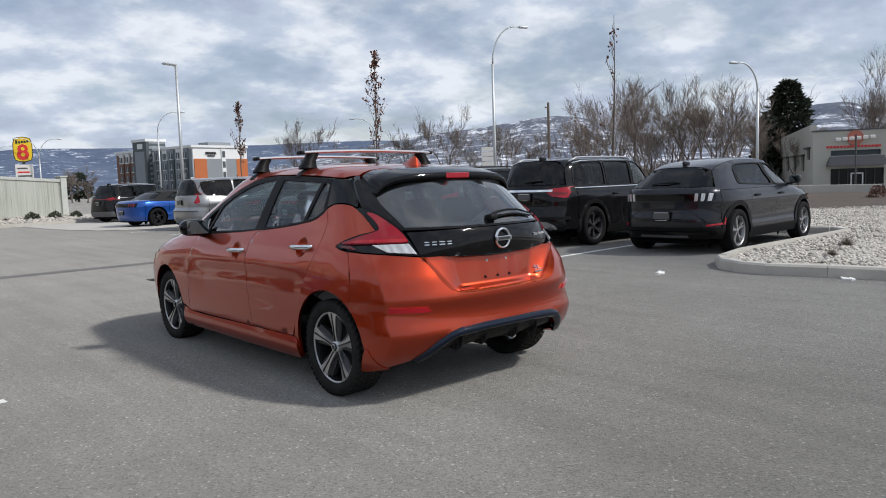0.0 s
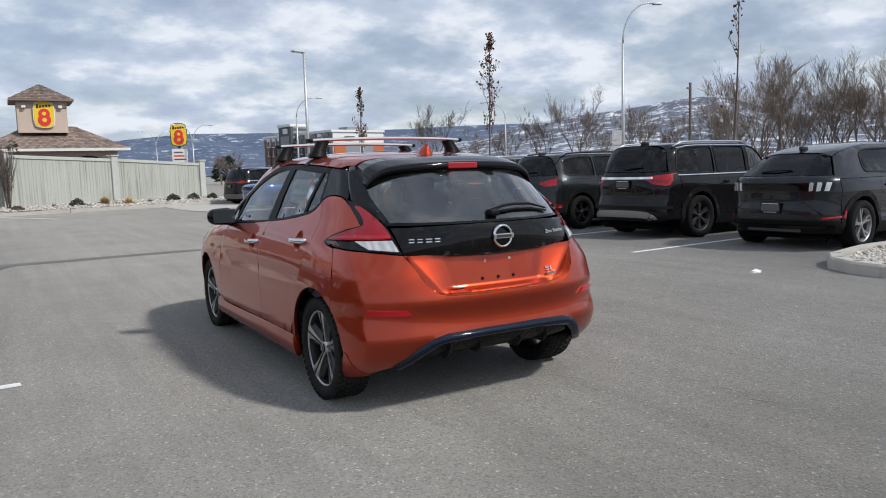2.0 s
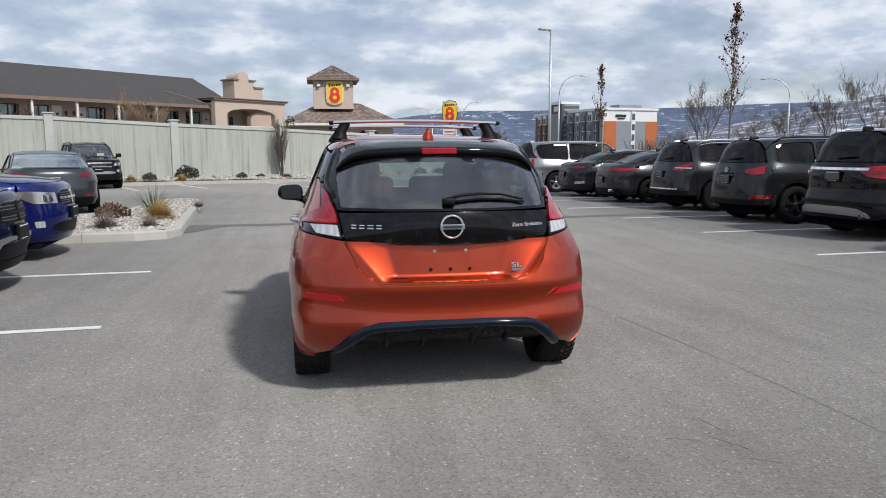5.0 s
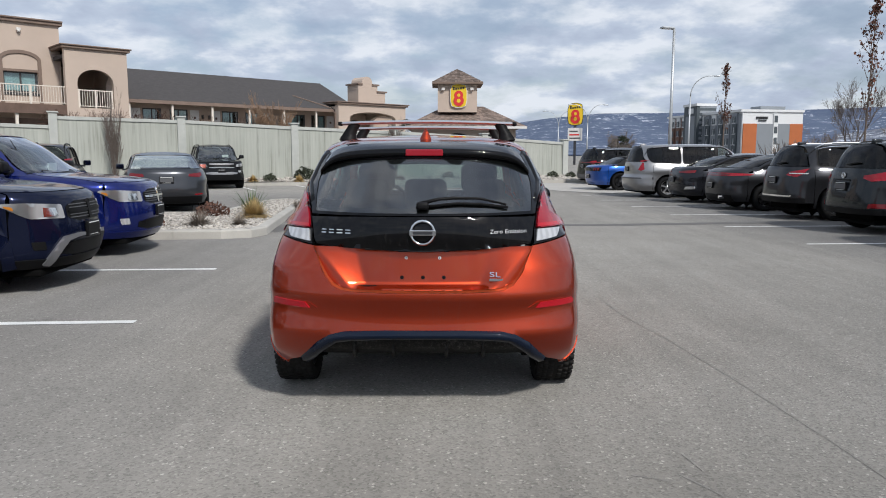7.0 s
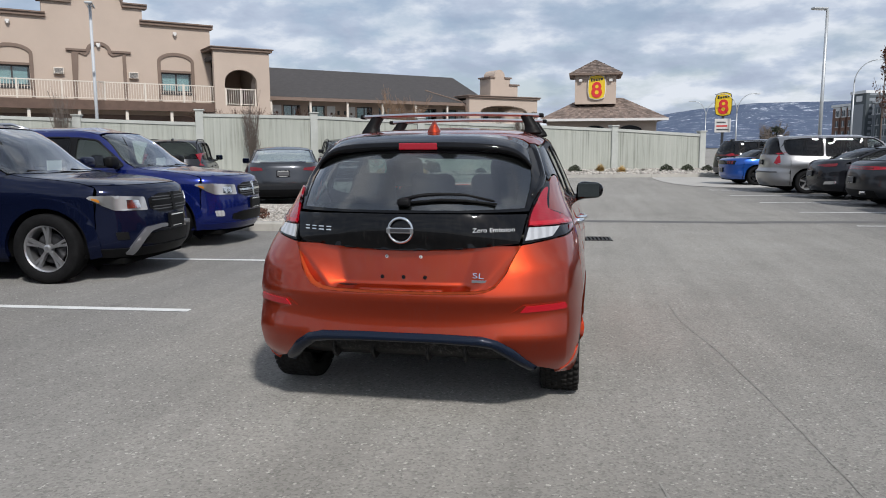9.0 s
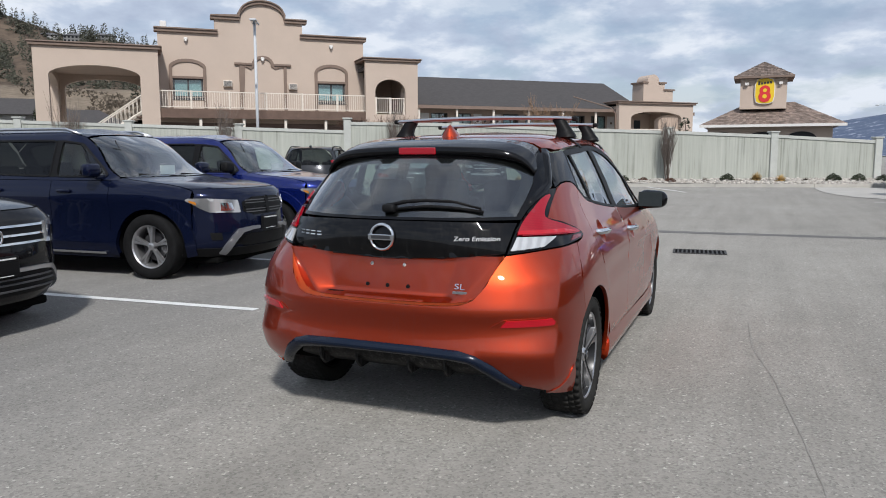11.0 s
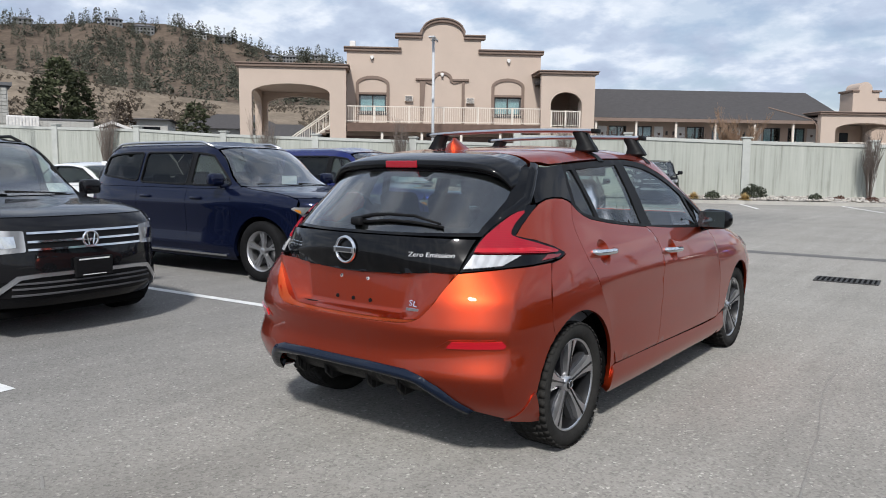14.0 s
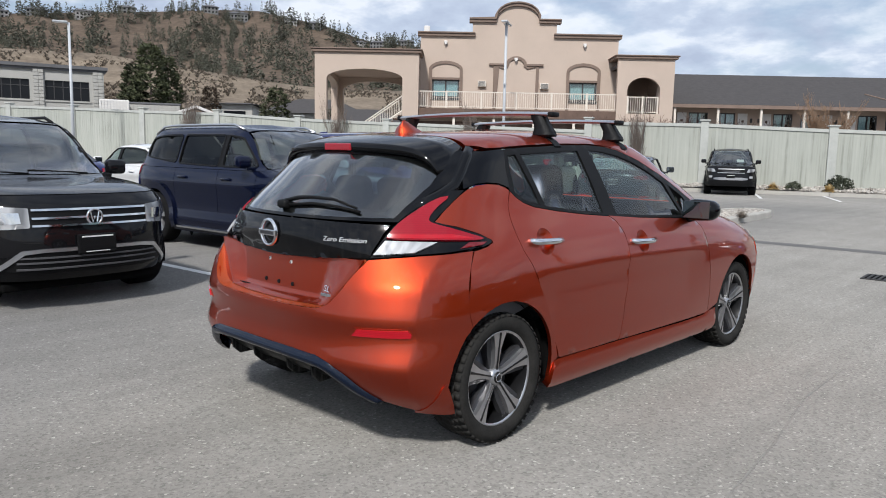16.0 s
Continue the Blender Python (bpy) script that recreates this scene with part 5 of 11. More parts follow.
    def sill_face(y, z):
        p = S.side(y, z)
        z = np.asarray(z, float)
        p[..., 0] += 0.022 - 0.35 * np.clip(z - 0.27, 0, 0.06) - 0.5 * np.clip(0.22 - z, 0, 0.06)
        return p
    both("sill", inset(sill, 0.002), sill_face, M_ORANGE, car, h=h, depth=0.04)
    # mud deflector behind the rear wheel
    flap_poly = [(-0.205, 0.205), (-0.25, 0.208), (-0.37, 0.232), (-0.35, 0.262), (-0.312, 0.352), (-0.293, 0.365)]
    both("arch_extension", flap_poly, S.side, M_ORANGE, car, h=0.03, off=0.005, depth=0.02)
    # front wing and nose
    seam = lambda y: float(S.top_height(0.66, y, 0.6))
    f_poly = front_edge[::-1] + [(2.06, 0.972), (2.2, 0.99), (2.34, seam(2.34))] + [(y, seam(y)) for y in span(2.5, 3.18, 6)] + [(3.18, 0.62), (3.15, 0.40)] + [q for q in a_f if q[1] > 0.335][::-1]
    f_poly = [(2.262, 0.33)] + f_poly[1:]
    both("front_wing", inset(f_poly, 0.0022), S.side, M_ORANGE, car, h=0.045, depth=0.02)
    rtf = [(S.u_of_y(3.145, z, False), z) for z in (0.22, 0.4)] + [(S.u_of_y(3.18, z, False), z) for z in (0.5, 0.62)] + [(S.u_of_y(y, seam(y), False), seam(y)) for y in span(3.18, float(S.front(0.66, 0.82)[1]), 4)]
    patch("front_bumper", inset(rtf + [(-u, z) for u, z in rtf[::-1]], 0.0022), S.wrap_front, M_ORANGE, car, h=0.05, depth=0.02)
    hood = [(x, float(S.front(x, 0.826)[1])) for x in span(-0.66, 0.66, 10)] + [(x, float(S.front(x, 1.035)[1])) for x in span(0.66, -0.66, 8)]
    patch("bonnet", inset(hood, 0.003), S.top, M_ORANGE, car, h=0.05, depth=0.02)
    add_lamp(car, S, "headlight", [("x", 0.5, 0.70), ("x", 0.62, 0.79), ("x", 0.70, 0.82), ("y", 3.06, 0.84), ("y", 3.06, 0.79), ("x", 0.74, 0.70), ("x", 0.6, 0.66)], M_HEADLAMP, back=False)
    add_band(car, S, "grille", 0.42, 0.45, 0.74, M_BLACKPL, back=False, off=0.006)
    add_plate(car, S, 0.42, back=False)
    # black pillar panels behind the doors
    cp = [(-0.02, 1.196), (0.005, 1.26), (0.06, 1.33), (0.105, 1.388), (0.13, 1.374), (0.17, 1.372), (0.31, 1.386), (0.318, 1.37), (0.285, 1.28), (0.27, 1.195), (0.24, 1.207), (0.2, 1.22), (0.13, 1.224), (0.06, 1.218), (0.0, 1.2)]
    both("c_pillar_panel", inset(cp, 0.0015), S.side, M_BLACKGLOSS, car, h=h, off=0.001, depth=0.02)
    # window openings: black frames and panes
    topl = [(0.306, 1.383), (0.467, 1.397), (0.832, 1.418), (1.104, 1.424), (1.25, 1.418), (1.393, 1.40), (1.618, 1.338), (1.867, 1.246), (2.069, 1.153), (2.25, 1.06), (2.33, 1.005)]
    outline = [(0.264, 1.188)] + belt[1:] + [(2.2, 0.985), (2.33, 1.005)] + topl[::-1][1:] + [(0.285, 1.28)]
    tz = lambda y: float(np.interp(y, [q[0] for q in topl], [q[1] for q in topl]))
    g1 = [(0.30, 1.18), (0.36, 1.137), (0.44, 1.118), (0.475, 1.113), (0.415, 1.30), (0.395, tz(0.395) - 0.03), (0.335, tz(0.335) - 0.03), (0.315, 1.28)]
    g2 = [(0.515, 1.105), (0.8, 1.07), (1.03, 1.05), (0.995, 1.24), (0.965, tz(0.97) - 0.032), (0.7, tz(0.7) - 0.034), (0.435, tz(0.44) - 0.032), (0.46, 1.28)]
    g3 = [(1.165, 1.036), (1.5, 1.018), (1.95, 0.998), (1.93, 1.05), (1.845, 1.2), (1.68, 1.275), (1.5, 1.335), (1.36, 1.368), (1.2, 1.388), (1.075, 1.392), (1.11, 1.25)]
    g4 = [(1.99, 1.0), (2.18, 1.005), (2.06, 1.115), (1.90, 1.19)]
    holes = [g1, g2, g3, g4]
    both("door_frames", inset(outline, 0.002), S.side, M_BLACKPL, car, h=0.04, off=0.0, depth=0.03, holes=holes)
    for gpoly in holes:
        both("side_window", inset(gpoly, -0.004), S.side, M_GLASS, car, h=0.1, off=-0.006, depth=0.0)
    # bright belt strip shadow: rubber seal along the sills of the windows
    # roof
    xr = lambda y: float(S.xs(y, tz(min(max(y, 0.31), 1.5)) + 0.004)) - 0.004
    ys = span(0.115, 1.50, 14)
    edge_r = [(0.572, 0.112)] + [(xr(y) if y > 0.3 else 0.60 + 0.03 * (y - 0.115) / 0.185, y) for y in ys[1:]]
    roof_poly = [(-x, y) for x, y in edge_r[::-1]] + edge_r + [(0.5, 1.62), (0.25, 1.69), (0, 1.71), (-0.25, 1.69), (-0.5, 1.62)]
    patch("roof", roof_poly, S.top, M_ORANGE, car, h=0.04, depth=0.02)
    part("headlining", box(-0.5, 0.5, 0.2, 1.6, 1.40, 1.425, 0.01), M_LINING, car)
    # windscreen with its pillars
    a_e = [(0.69, 1.045), (0.665, 1.15), (0.64, 1.25), (0.61, 1.34), (0.565, 1.405)]
    sc = [(-x, z) for x, z in a_e[::-1]] + a_e + [(0.25, float(S.top_height(0.25, 1.70, 1.0))), (-0.25, float(S.top_height(0.25, 1.70, 1.0)))]
    patch("windscreen", sc, S.front, M_GLASS, car, h=0.08, depth=0.0)
    rise = [q for q in topl if q[0] >= 1.25]
    pillar = rise + [(float(S.front(x, z)[1]), z) for x, z in a_e] + [(1.62, float(S.top_height(0.53, 1.62, 1.0))), (1.5, float(S.top_height(float(edge_r[-1][0]), 1.5, 1.0))), (1.38, tz(1.38) + 0.005)]
    both("a_pillar", pillar, S.side, M_ORANGE, car, h=0.03, off=0.001, depth=0.03)
    # door mirrors
    for s in (-1, 1):
        bm = box(-0.105, 0.105, -0.075, 0.075, -0.074, 0.074, 0.06, 4)
        for vv in bm.verts:
            vv.co.z *= 1 - 0.18 * (vv.co.x * s + 0.11) / 0.22
        bmesh.ops.transform(bm, matrix=pose(s * 0.925, 2.00, 1.034, 0, 0, s * 8), verts=bm.verts[:])
        bm = merge(bm, tube([(s * 0.79, 2.02, 0.965), (s * 0.87, 2.0, 0.99)], 0.03, 8))
        o = part("wing_mirror", bm, M_BLACKGLOSS, car, "gloss black wing mirror", smooth=True)
        bm = box(-0.085, 0.085, -0.003, 0.003, -0.052, 0.056, 0.002)
        bmesh.ops.transform(bm, matrix=pose(s * 0.915, 1.923, 1.036, 0, 0, s * 8), verts=bm.verts[:])
        part("mirror_glass", bm, M_MIRROR, o)
    # shark fin
    z0 = float(S.top_height(0, 0.30, 1.0))
    bm = bmesh.new()
    prof = [(0.20, 0.0, 0.036), (0.205, 0.03, 0.022), (0.235, 0.072, 0.004), (0.26, 0.066, 0.006), (0.33, 0.03, 0.014), (0.40, 0.0, 0.022)]
    left = [bm.verts.new((-w, y, z0 + z - 0.008)) for y, z, w in prof]
    rgt = [bm.verts.new((w, y, z0 + z - 0.008)) for y, z, w in prof]
    for j in range(5):
        bm.faces.new((left[j], left[j + 1], rgt[j + 1], rgt[j]))
    bm.faces.new(left[::-1])
    bm.faces.new(rgt)
    bmesh.ops.recalc_face_normals(bm, faces=bm.faces[:])
    bmesh.ops.bevel(bm, geom=bm.edges[:], offset=0.006, segments=2, affect="EDGES")
    part("roof_fin_antenna", bm, M_ORANGE, car, "orange shark-fin antenna", smooth=True)
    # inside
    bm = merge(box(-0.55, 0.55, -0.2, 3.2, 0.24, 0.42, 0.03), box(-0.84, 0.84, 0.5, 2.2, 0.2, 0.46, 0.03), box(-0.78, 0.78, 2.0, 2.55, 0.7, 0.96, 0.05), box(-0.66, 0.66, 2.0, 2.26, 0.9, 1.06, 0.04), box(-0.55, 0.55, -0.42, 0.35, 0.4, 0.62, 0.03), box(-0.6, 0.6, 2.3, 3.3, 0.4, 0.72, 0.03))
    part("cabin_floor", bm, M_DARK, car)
    both("door_trim", [(0.5, 0.36), (2.25, 0.36)] + [(y, z + 0.034) for y, z in belt[:1:-1]], S.side, M_SEAT, car, h=0.08, off=-0.05, depth=0.0)
    both("belt_trim", [(y, z - 0.09) for y, z in belt] + [(y, z + 0.006) for y, z in belt[::-1]], S.side, M_BLACKPL, car, h=0.08, off=-0.034, depth=0.0)
    both("boot_trim", [(-0.38, 0.45), (0.5, 0.66), (0.5, 1.03), (0.2, 1.15), (-0.2, 1.02), (-0.33, 0.9)], S.side, M_GREYPL, car, h=0.1, off=-0.08, depth=0.0)
    for x in (-0.37, 0.37):
        seat(car, x, 1.28, 0.40, M_SEAT)
    seat(car, 0, 0.45, 0.32, M_SEAT, wide=1.2)
    part("steering_wheel", tube([(-0.37 + 0.18 * math.cos(t), 1.92 + 0.06 * math.sin(t), 0.95 + 0.17 * math.sin(t)) for t in span(0, 2 * math.pi, 18)], 0.016, 6), M_BLACKPL, car, smooth=True)
    p = S.front(0.0, 1.36)
    part("inside_mirror", box(-0.12, 0.12, float(p[1]) - 0.12, float(p[1]) - 0.09, 1.315, 1.375, 0.012), M_BLACKPL, car, smooth=True)
    for x, y in ((0.30, 1.98), (-0.28, 2.3)):
        part("paper_sheet", box(x - 0.1, x + 0.1, y, y + 0.18, 0.962, 0.964), M_WHITEPLATE, car)
    # wheels
    for y in (0.085, 2.765):
        for s in (-1, 1):
            hub = leaf_wheel(car, s * (0.765 if y < 1 else 0.748), y)
            v, f = lathe([(0.001, 0.080), (0.022, 0.080), (0.026, 0.076), (0.026, 0.066)], 20)
            mesh_object("hub_cap", v, f, M_BLACKALLOY, hub)
            v, f = lathe([(0.016, 0.081), (0.019, 0.083), (0.021, 0.081)], 20)
            mesh_object("cap_ring", v, f, M_CHROME, hub)
            cy = y
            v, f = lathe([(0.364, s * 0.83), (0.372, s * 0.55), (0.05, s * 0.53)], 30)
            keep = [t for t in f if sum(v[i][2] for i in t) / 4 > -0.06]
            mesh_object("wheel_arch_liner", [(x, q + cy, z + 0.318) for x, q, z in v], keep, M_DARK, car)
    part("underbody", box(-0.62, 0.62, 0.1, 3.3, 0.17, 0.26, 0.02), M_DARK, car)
    return car


leaf = leaf_car()


def roof_bar(y, z_end, half):
    """One roof bar with its two clamp feet."""
    bar = empty("roof_bar", pose(0, y, 0))
    tagged(bar, "silver aluminium roof bar on black clamp feet across the car roof", "roof rack", "roof bars")
    pts = [(x, 0.0, z_end + 0.014 * (1 - (x / half) ** 2)) for x in span(-half, half, 16)]
    bm = bmesh.new()
    rings = []
    for p in pts:
        rings.append([bm.verts.new((p[0], p[1] + dy, p[2] + dz)) for dy, dz in ((-0.036, 0), (-0.028, 0.010), (0.0, 0.014), (0.028, 0.010), (0.038, 0), (0.028, -0.008), (0, -0.011), (-0.028, -0.008))])
    for a, b in zip(rings, rings[1:]):
        for j in range(8):
            bm.faces.new((a[j], a[(j + 1) % 8], b[(j + 1) % 8], b[j]))
    bm.faces.new(rings[0][::-1])
    bm.faces.new(rings[-1])
    bmesh.ops.recalc_face_normals(bm, faces=bm.faces[:])
    part("crossbar", bm, M_ALU, bar, smooth=False)
    for s in (-1, 1):
        part("end_cap", box(s * (half - 0.02), s * (half + 0.012), -0.036, 0.04, z_end - 0.012, z_end + 0.015, 0.008), M_BLACKPL, bar, smooth=True)
        x = s * 0.535
        zr = float(LEAF.top_height(0.535, y, 1.0))
        bm = bmesh.new()
        lo, hi = zr - 0.004, z_end - 0.006
        secs = [(lo, 0.06, 0.045, 0.01), (lo + 0.02, 0.056, 0.042, 0.01), ((lo + hi) / 2, 0.04, 0.036, 0.0), (hi, 0.038, 0.034, -0.035), (hi + 0.014, 0.034, 0.032, -0.04)]
        rings = [[bm.verts.new((x + s * (sh + dx * hw), dy * hl, z)) for dx, dy in ((-1, -1), (1, -1), (1, 1), (-1, 1))] for z, hw, hl, sh in secs]
        for a, b in zip(rings, rings[1:]):
            for j in range(4):
                bm.faces.new((a[j], a[(j + 1) % 4], b[(j + 1) % 4], b[j]))
        bm.faces.new(rings[0][::-1])
        bm.faces.new(rings[-1])
        bmesh.ops.recalc_face_normals(bm, faces=bm.faces[:])
        bmesh.ops.bevel(bm, geom=bm.edges[:], offset=0.008, segments=2, affect="EDGES")
        foot = part("clamp_foot", bm, M_BLACKPL, bar, smooth=True)
        strap = [(s * xx, 0.0, float(LEAF.top_height(min(xx, 0.612), y, 1.0)) + 0.006) for xx in (0.56, 0.585, 0.605)] + [(s * (float(LEAF.xs(y, 1.41)) + 0.006), 0.0, 1.41)]
        bm = bmesh.new()
        rr = [[bm.verts.new((p[0], dy, p[2] + dz)) for dy, dz in ((-0.03, 0), (0.03, 0), (0.03, -0.006), (-0.03, -0.006))] for p in strap]
        for a, b in zip(rr, rr[1:]):
            for j in range(4):
                bm.faces.new((a[j], a[(j + 1) % 4], b[(j + 1) % 4], b[j]))
        bmesh.ops.recalc_face_normals(bm, faces=bm.faces[:])
        part("clamp_strap", bm, M_BLACKPL, foot)
    return bar


roof_bar(0.79, 1.578, 0.60)
roof_bar(1.50, 1.565, 0.585)

# ---- the parked cars, each in its stall ----
P_BLACK = paint("black_paint", (0.007, 0.007, 0.008), rough=0.2, dirt=0.02)
P_CHARCOAL = paint("charcoal_paint", (0.022, 0.023, 0.028), flake=0.5, rough=0.25, dirt=0.02)
P_GREY = paint("dark_grey_paint", (0.034, 0.035, 0.039), flake=0.6, rough=0.28, dirt=0.06)
P_GREEN = paint("dark_green_grey_paint", (0.024, 0.028, 0.031), flake=0.5, rough=0.25, dirt=0.02)
P_NAVY = paint("navy_paint", (0.005, 0.008, 0.026), flake=0.3, rough=0.2, dirt=0.02)
P_BLUE = paint("royal_blue_paint", (0.005, 0.013, 0.12), flake=0.5, rough=0.26, dirt=0.05)
P_SKY = paint("bright_blue_paint", (0.010, 0.065, 0.30), flake=0.4, rough=0.28, dirt=0.2)
P_SILVER = paint("silver_paint", (0.30, 0.30, 0.305), flake=0.8, rough=0.35, dirt=0.3)
P_STEEL = paint("steel_grey_paint", (0.052, 0.055, 0.062), flake=0.7, rough=0.3, dirt=0.2)
P_WHITE = paint("white_paint", (0.74, 0.74, 0.73), rough=0.35, dirt=0.2)

M_SKID = flat("satin_skid_plate", (0.30, 0.30, 0.31), 0.4, 0.7)
ROW = "cars parked in the right-hand row"
ROW2 = "cars parked in the left-hand row"


def stall(x, y, turn):
    return pose(x, y, 0, 0, 0, turn)


def round_badge(car, sh, z, back, r=0.06, mat=None):
    fn = sh.rear if back else sh.front
    y = float(fn(0.0, z)[1])
    s = -1 if back else 1
    v, f = lathe([(r * 0.80, 0.006), (r * 0.84, 0.014), (r, 0.014), (r * 1.05, 0.0)], 24)
    ring = mesh_object("round_badge", [(a, y + s * (x + 0.012), z + b) for x, a, b in v], f, mat or M_CHROME, car)
    v, f = lathe([(0.001, 0.006), (r * 0.82, 0.006), (r * 0.82, 0.0)], 24)
    mesh_object("badge_core", [(a, y + s * (x + 0.012), z + b) for x, a, b in v], f, M_BLACKGLOSS, ring)
    for k in (-1, 1):
        part("badge_stroke", tube([(k * r * 0.52, y + s * 0.022, z + r * 0.62), (k * r * 0.24, y + s * 0.022, z - r * 0.7), (0, y + s * 0.022, z + r * 0.1)], r * 0.085, 5), mat or M_CHROME, ring)


# charcoal electric crossover with a sloping tail
c, sh = parked_car("crossover_car", "charcoal electric crossover with triple bar tail lights beside a kerb", stall(8.39, 3.08, -86), dict(
    wb=2.98, ro=0.88, fo=0.85, W=0.945, H=1.62, belt=1.06, r=0.365, rr=0.25, tw=0.23, style=(5, 0.16, 0.12), rim=M_SKID, hood=0.9, cowl=1.08, rg=0.045, windows=2, dpillar=0.62, wlim=0.02, clad=M_BLACKPL, handle=M_BLACKPL, tumble=0.86, mid=1.55, corner=0.09, wtop=0.075,
    rear=[(0.2, 0.14), (0.36, 0.05), (0.50, 0.0), (0.60, 0.0), (0.72, 0.03), (0.88, 0.035), (0.98, 0.03), (1.05, 0.03), (1.085, 0.07), (1.12, 0.13), (1.2, 0.25), (1.32, 0.42), (1.40, 0.54), (1.46, 0.70), (1.53, 1.05), (1.58, 1.5)], back_roof=0.66, re=(3.2, 9.0)), P_CHARCOAL)
tagged(c, group=ROW)
add_band(c, sh, "tail_panel", 0.80, 0.895, 1.005, M_BLACKGLOSS, off=0.004, depth=0.02)
for k, x in enumerate((0.53, 0.62, 0.71)):
    add_lamp(c, sh, "tail_light_bar", [("x", x, 0.885), ("x", x + 0.05, 0.89), ("x", x + 0.062, 1.01), ("x", x + 0.012, 1.015)], M_CLEARLAMP, off=0.012)
add_lamp(c, sh, "side_reflector", [("x", 0.70, 0.475), ("x", 0.88, 0.50), ("x", 0.88, 0.53), ("x", 0.70, 0.505)], M_RED)
both("arch_reflector", [(-0.47, 0.50), (-0.44, 0.48), (-0.41, 0.58), (-0.43, 0.62)], sh.side, M_RED, c, h=0.05, off=0.02, depth=0.01)
add_band(c, sh, "lower_valance", 0.84, 0.27, 0.46, M_BLACKPL, off=0.014)
add_band(c, sh, "valance_fin", 0.80, 0.355, 0.40, M_BLACKGLOSS, off=0.045)
add_band(c, sh, "valance_slot", 0.42, 0.30, 0.34, M_GREYPL, off=0.03)
# shade of the diagonal creases, laid on as gloss black strips
both("crease_shade_strip", U(sh, [("x", 0.42, 0.74), ("x", 0.46, 0.74), ("x", 0.70, 0.56), ("x", 0.70, 0.535)]), sh.wrap_rear, M_BLACKGLOSS, c, h=0.05, off=0.004, depth=0.02)
# lip over the sloping rear window
y0, z0 = float(sh.rear(0, 1.43)[1]), 1.445
bm = box(-0.50, 0.50, y0 - 0.10, y0 + 0.12, z0 - 0.012, z0 + 0.018, 0.012)
for q in bm.verts:
    q.co.z -= 0.10 * abs(q.co.x / 0.62) ** 3
    q.co.y += 0.16 * abs(q.co.x / 0.62) ** 2
part("roof_spoiler", bm, M_BLACKGLOSS, c, smooth=True)
add_plate(c, sh, 0.64)
add_wiper(c, sh, -0.28, 0.2, 1.17)

# black three-row SUV
SUV_REAR = [(0.2, 0.16), (0.36, 0.04), (0.5, 0.0), (0.66, 0.01), (0.74, 0.06), (0.9, 0.07), (1.1, 0.10), (1.22, 0.14), (1.6, 0.34), (1.67, 0.42), (1.72, 0.9)]
c, sh = parked_car("suv_car", "black three-row SUV with red tail lights joined by a chrome bar", stall(8.36, 6.02, -86), dict(
    wb=2.86, ro=1.08, fo=0.98, W=0.955, H=1.755, belt=1.12, r=0.385, rr=0.26, tw=0.25, style=(6, 0.12, 0.0), rim=M_GREYALLOY, hood=1.0, cowl=1.16, rg=0.08, rear=SUV_REAR, rails=True, rail_mat=M_ALU, wtrim=M_CHROME, clad=M_BLACKPL, re=(3.4, 9.0), tumble=1.03, tail_z=0.36), P_BLACK)
tagged(c, group=ROW)
add_band(c, sh, "chrome_bar", 0.60, 1.075, 1.115, M_CHROME, off=0.02)
add_lamp(c, sh, "tail_light", [("x", 0.46, 1.075), ("x", 0.60, 0.99), ("x", 0.80, 0.955), ("y", -0.74, 0.97), ("y", -0.66, 1.06), ("y", -0.66, 1.14), ("x", 0.84, 1.175), ("x", 0.62, 1.14), ("x", 0.47, 1.12)], M_RED, inner=("lamp_strip", [("x", 0.60, 1.03), ("x", 0.80, 1.015), ("x", 0.82, 1.06), ("x", 0.60, 1.075)], M_DARKRED))
patch("skid_plate", smooth_poly(U(sh, [("x", -0.72, 0.36), ("x", -0.5, 0.40), ("x", 0.5, 0.40), ("x", 0.72, 0.36), ("x", 0.66, 0.45), ("x", 0.5, 0.52), ("x", -0.5, 0.52), ("x", -0.66, 0.45)]), n=1), sh.wrap_rear, M_SKID, c, h=0.05, off=0.02, depth=0.03)
add_band(c, sh, "bumper_step", 0.86, 0.545, 0.60, M_BLACKPL, off=0.03, depth=0.05)
add_band(c, sh, "lower_valance", 0.8, 0.34, 0.42, M_BLACKPL, off=0.014)
add_plate(c, sh, 0.98)
add_wiper(c, sh, -0.02, 0.36, 1.26)
part("exhaust_tip", tube([(0.62, -1.05, 0.385), (0.62, -0.9, 0.385)], 0.035, 14), M_GREYALLOY, c)

# dark green-grey compact SUV
c, sh = parked_car("suv_car", "dark green-grey compact SUV with large red tail lights", stall(8.2, 9.0, -86), dict(
    wb=2.69, ro=0.96, fo=0.87, W=0.92, H=1.66, belt=1.08, r=0.36, rr=0.235, tw=0.23, style=(5, 0.15, 0.05), hood=0.98, cowl=1.10, rg=0.07, rails=True, clad=M_BLACKPL, tail_z=0.36), P_GREEN)
tagged(c, group=ROW)
add_lamp(c, sh, "tail_light", [("x", 0.48, 0.98), ("x", 0.62, 0.93), ("y", -0.62, 0.95), ("y", -0.60, 1.08), ("x", 0.78, 1.12), ("x", 0.6, 1.05), ("x", 0.48, 1.03)], M_RED)
add_lamp(c, sh, "low_reflector", [("x", 0.62, 0.47), ("x", 0.84, 0.48), ("x", 0.84, 0.55), ("x", 0.64, 0.55)], M_DARKRED)
add_band(c, sh, "lower_valance", 0.8, 0.36, 0.46, M_BLACKPL, off=0.014)
add_band(c, sh, "handle_strip", 0.2, 0.93, 0.955, M_BLACKPL, off=0.012)
add_plate(c, sh, 0.83)
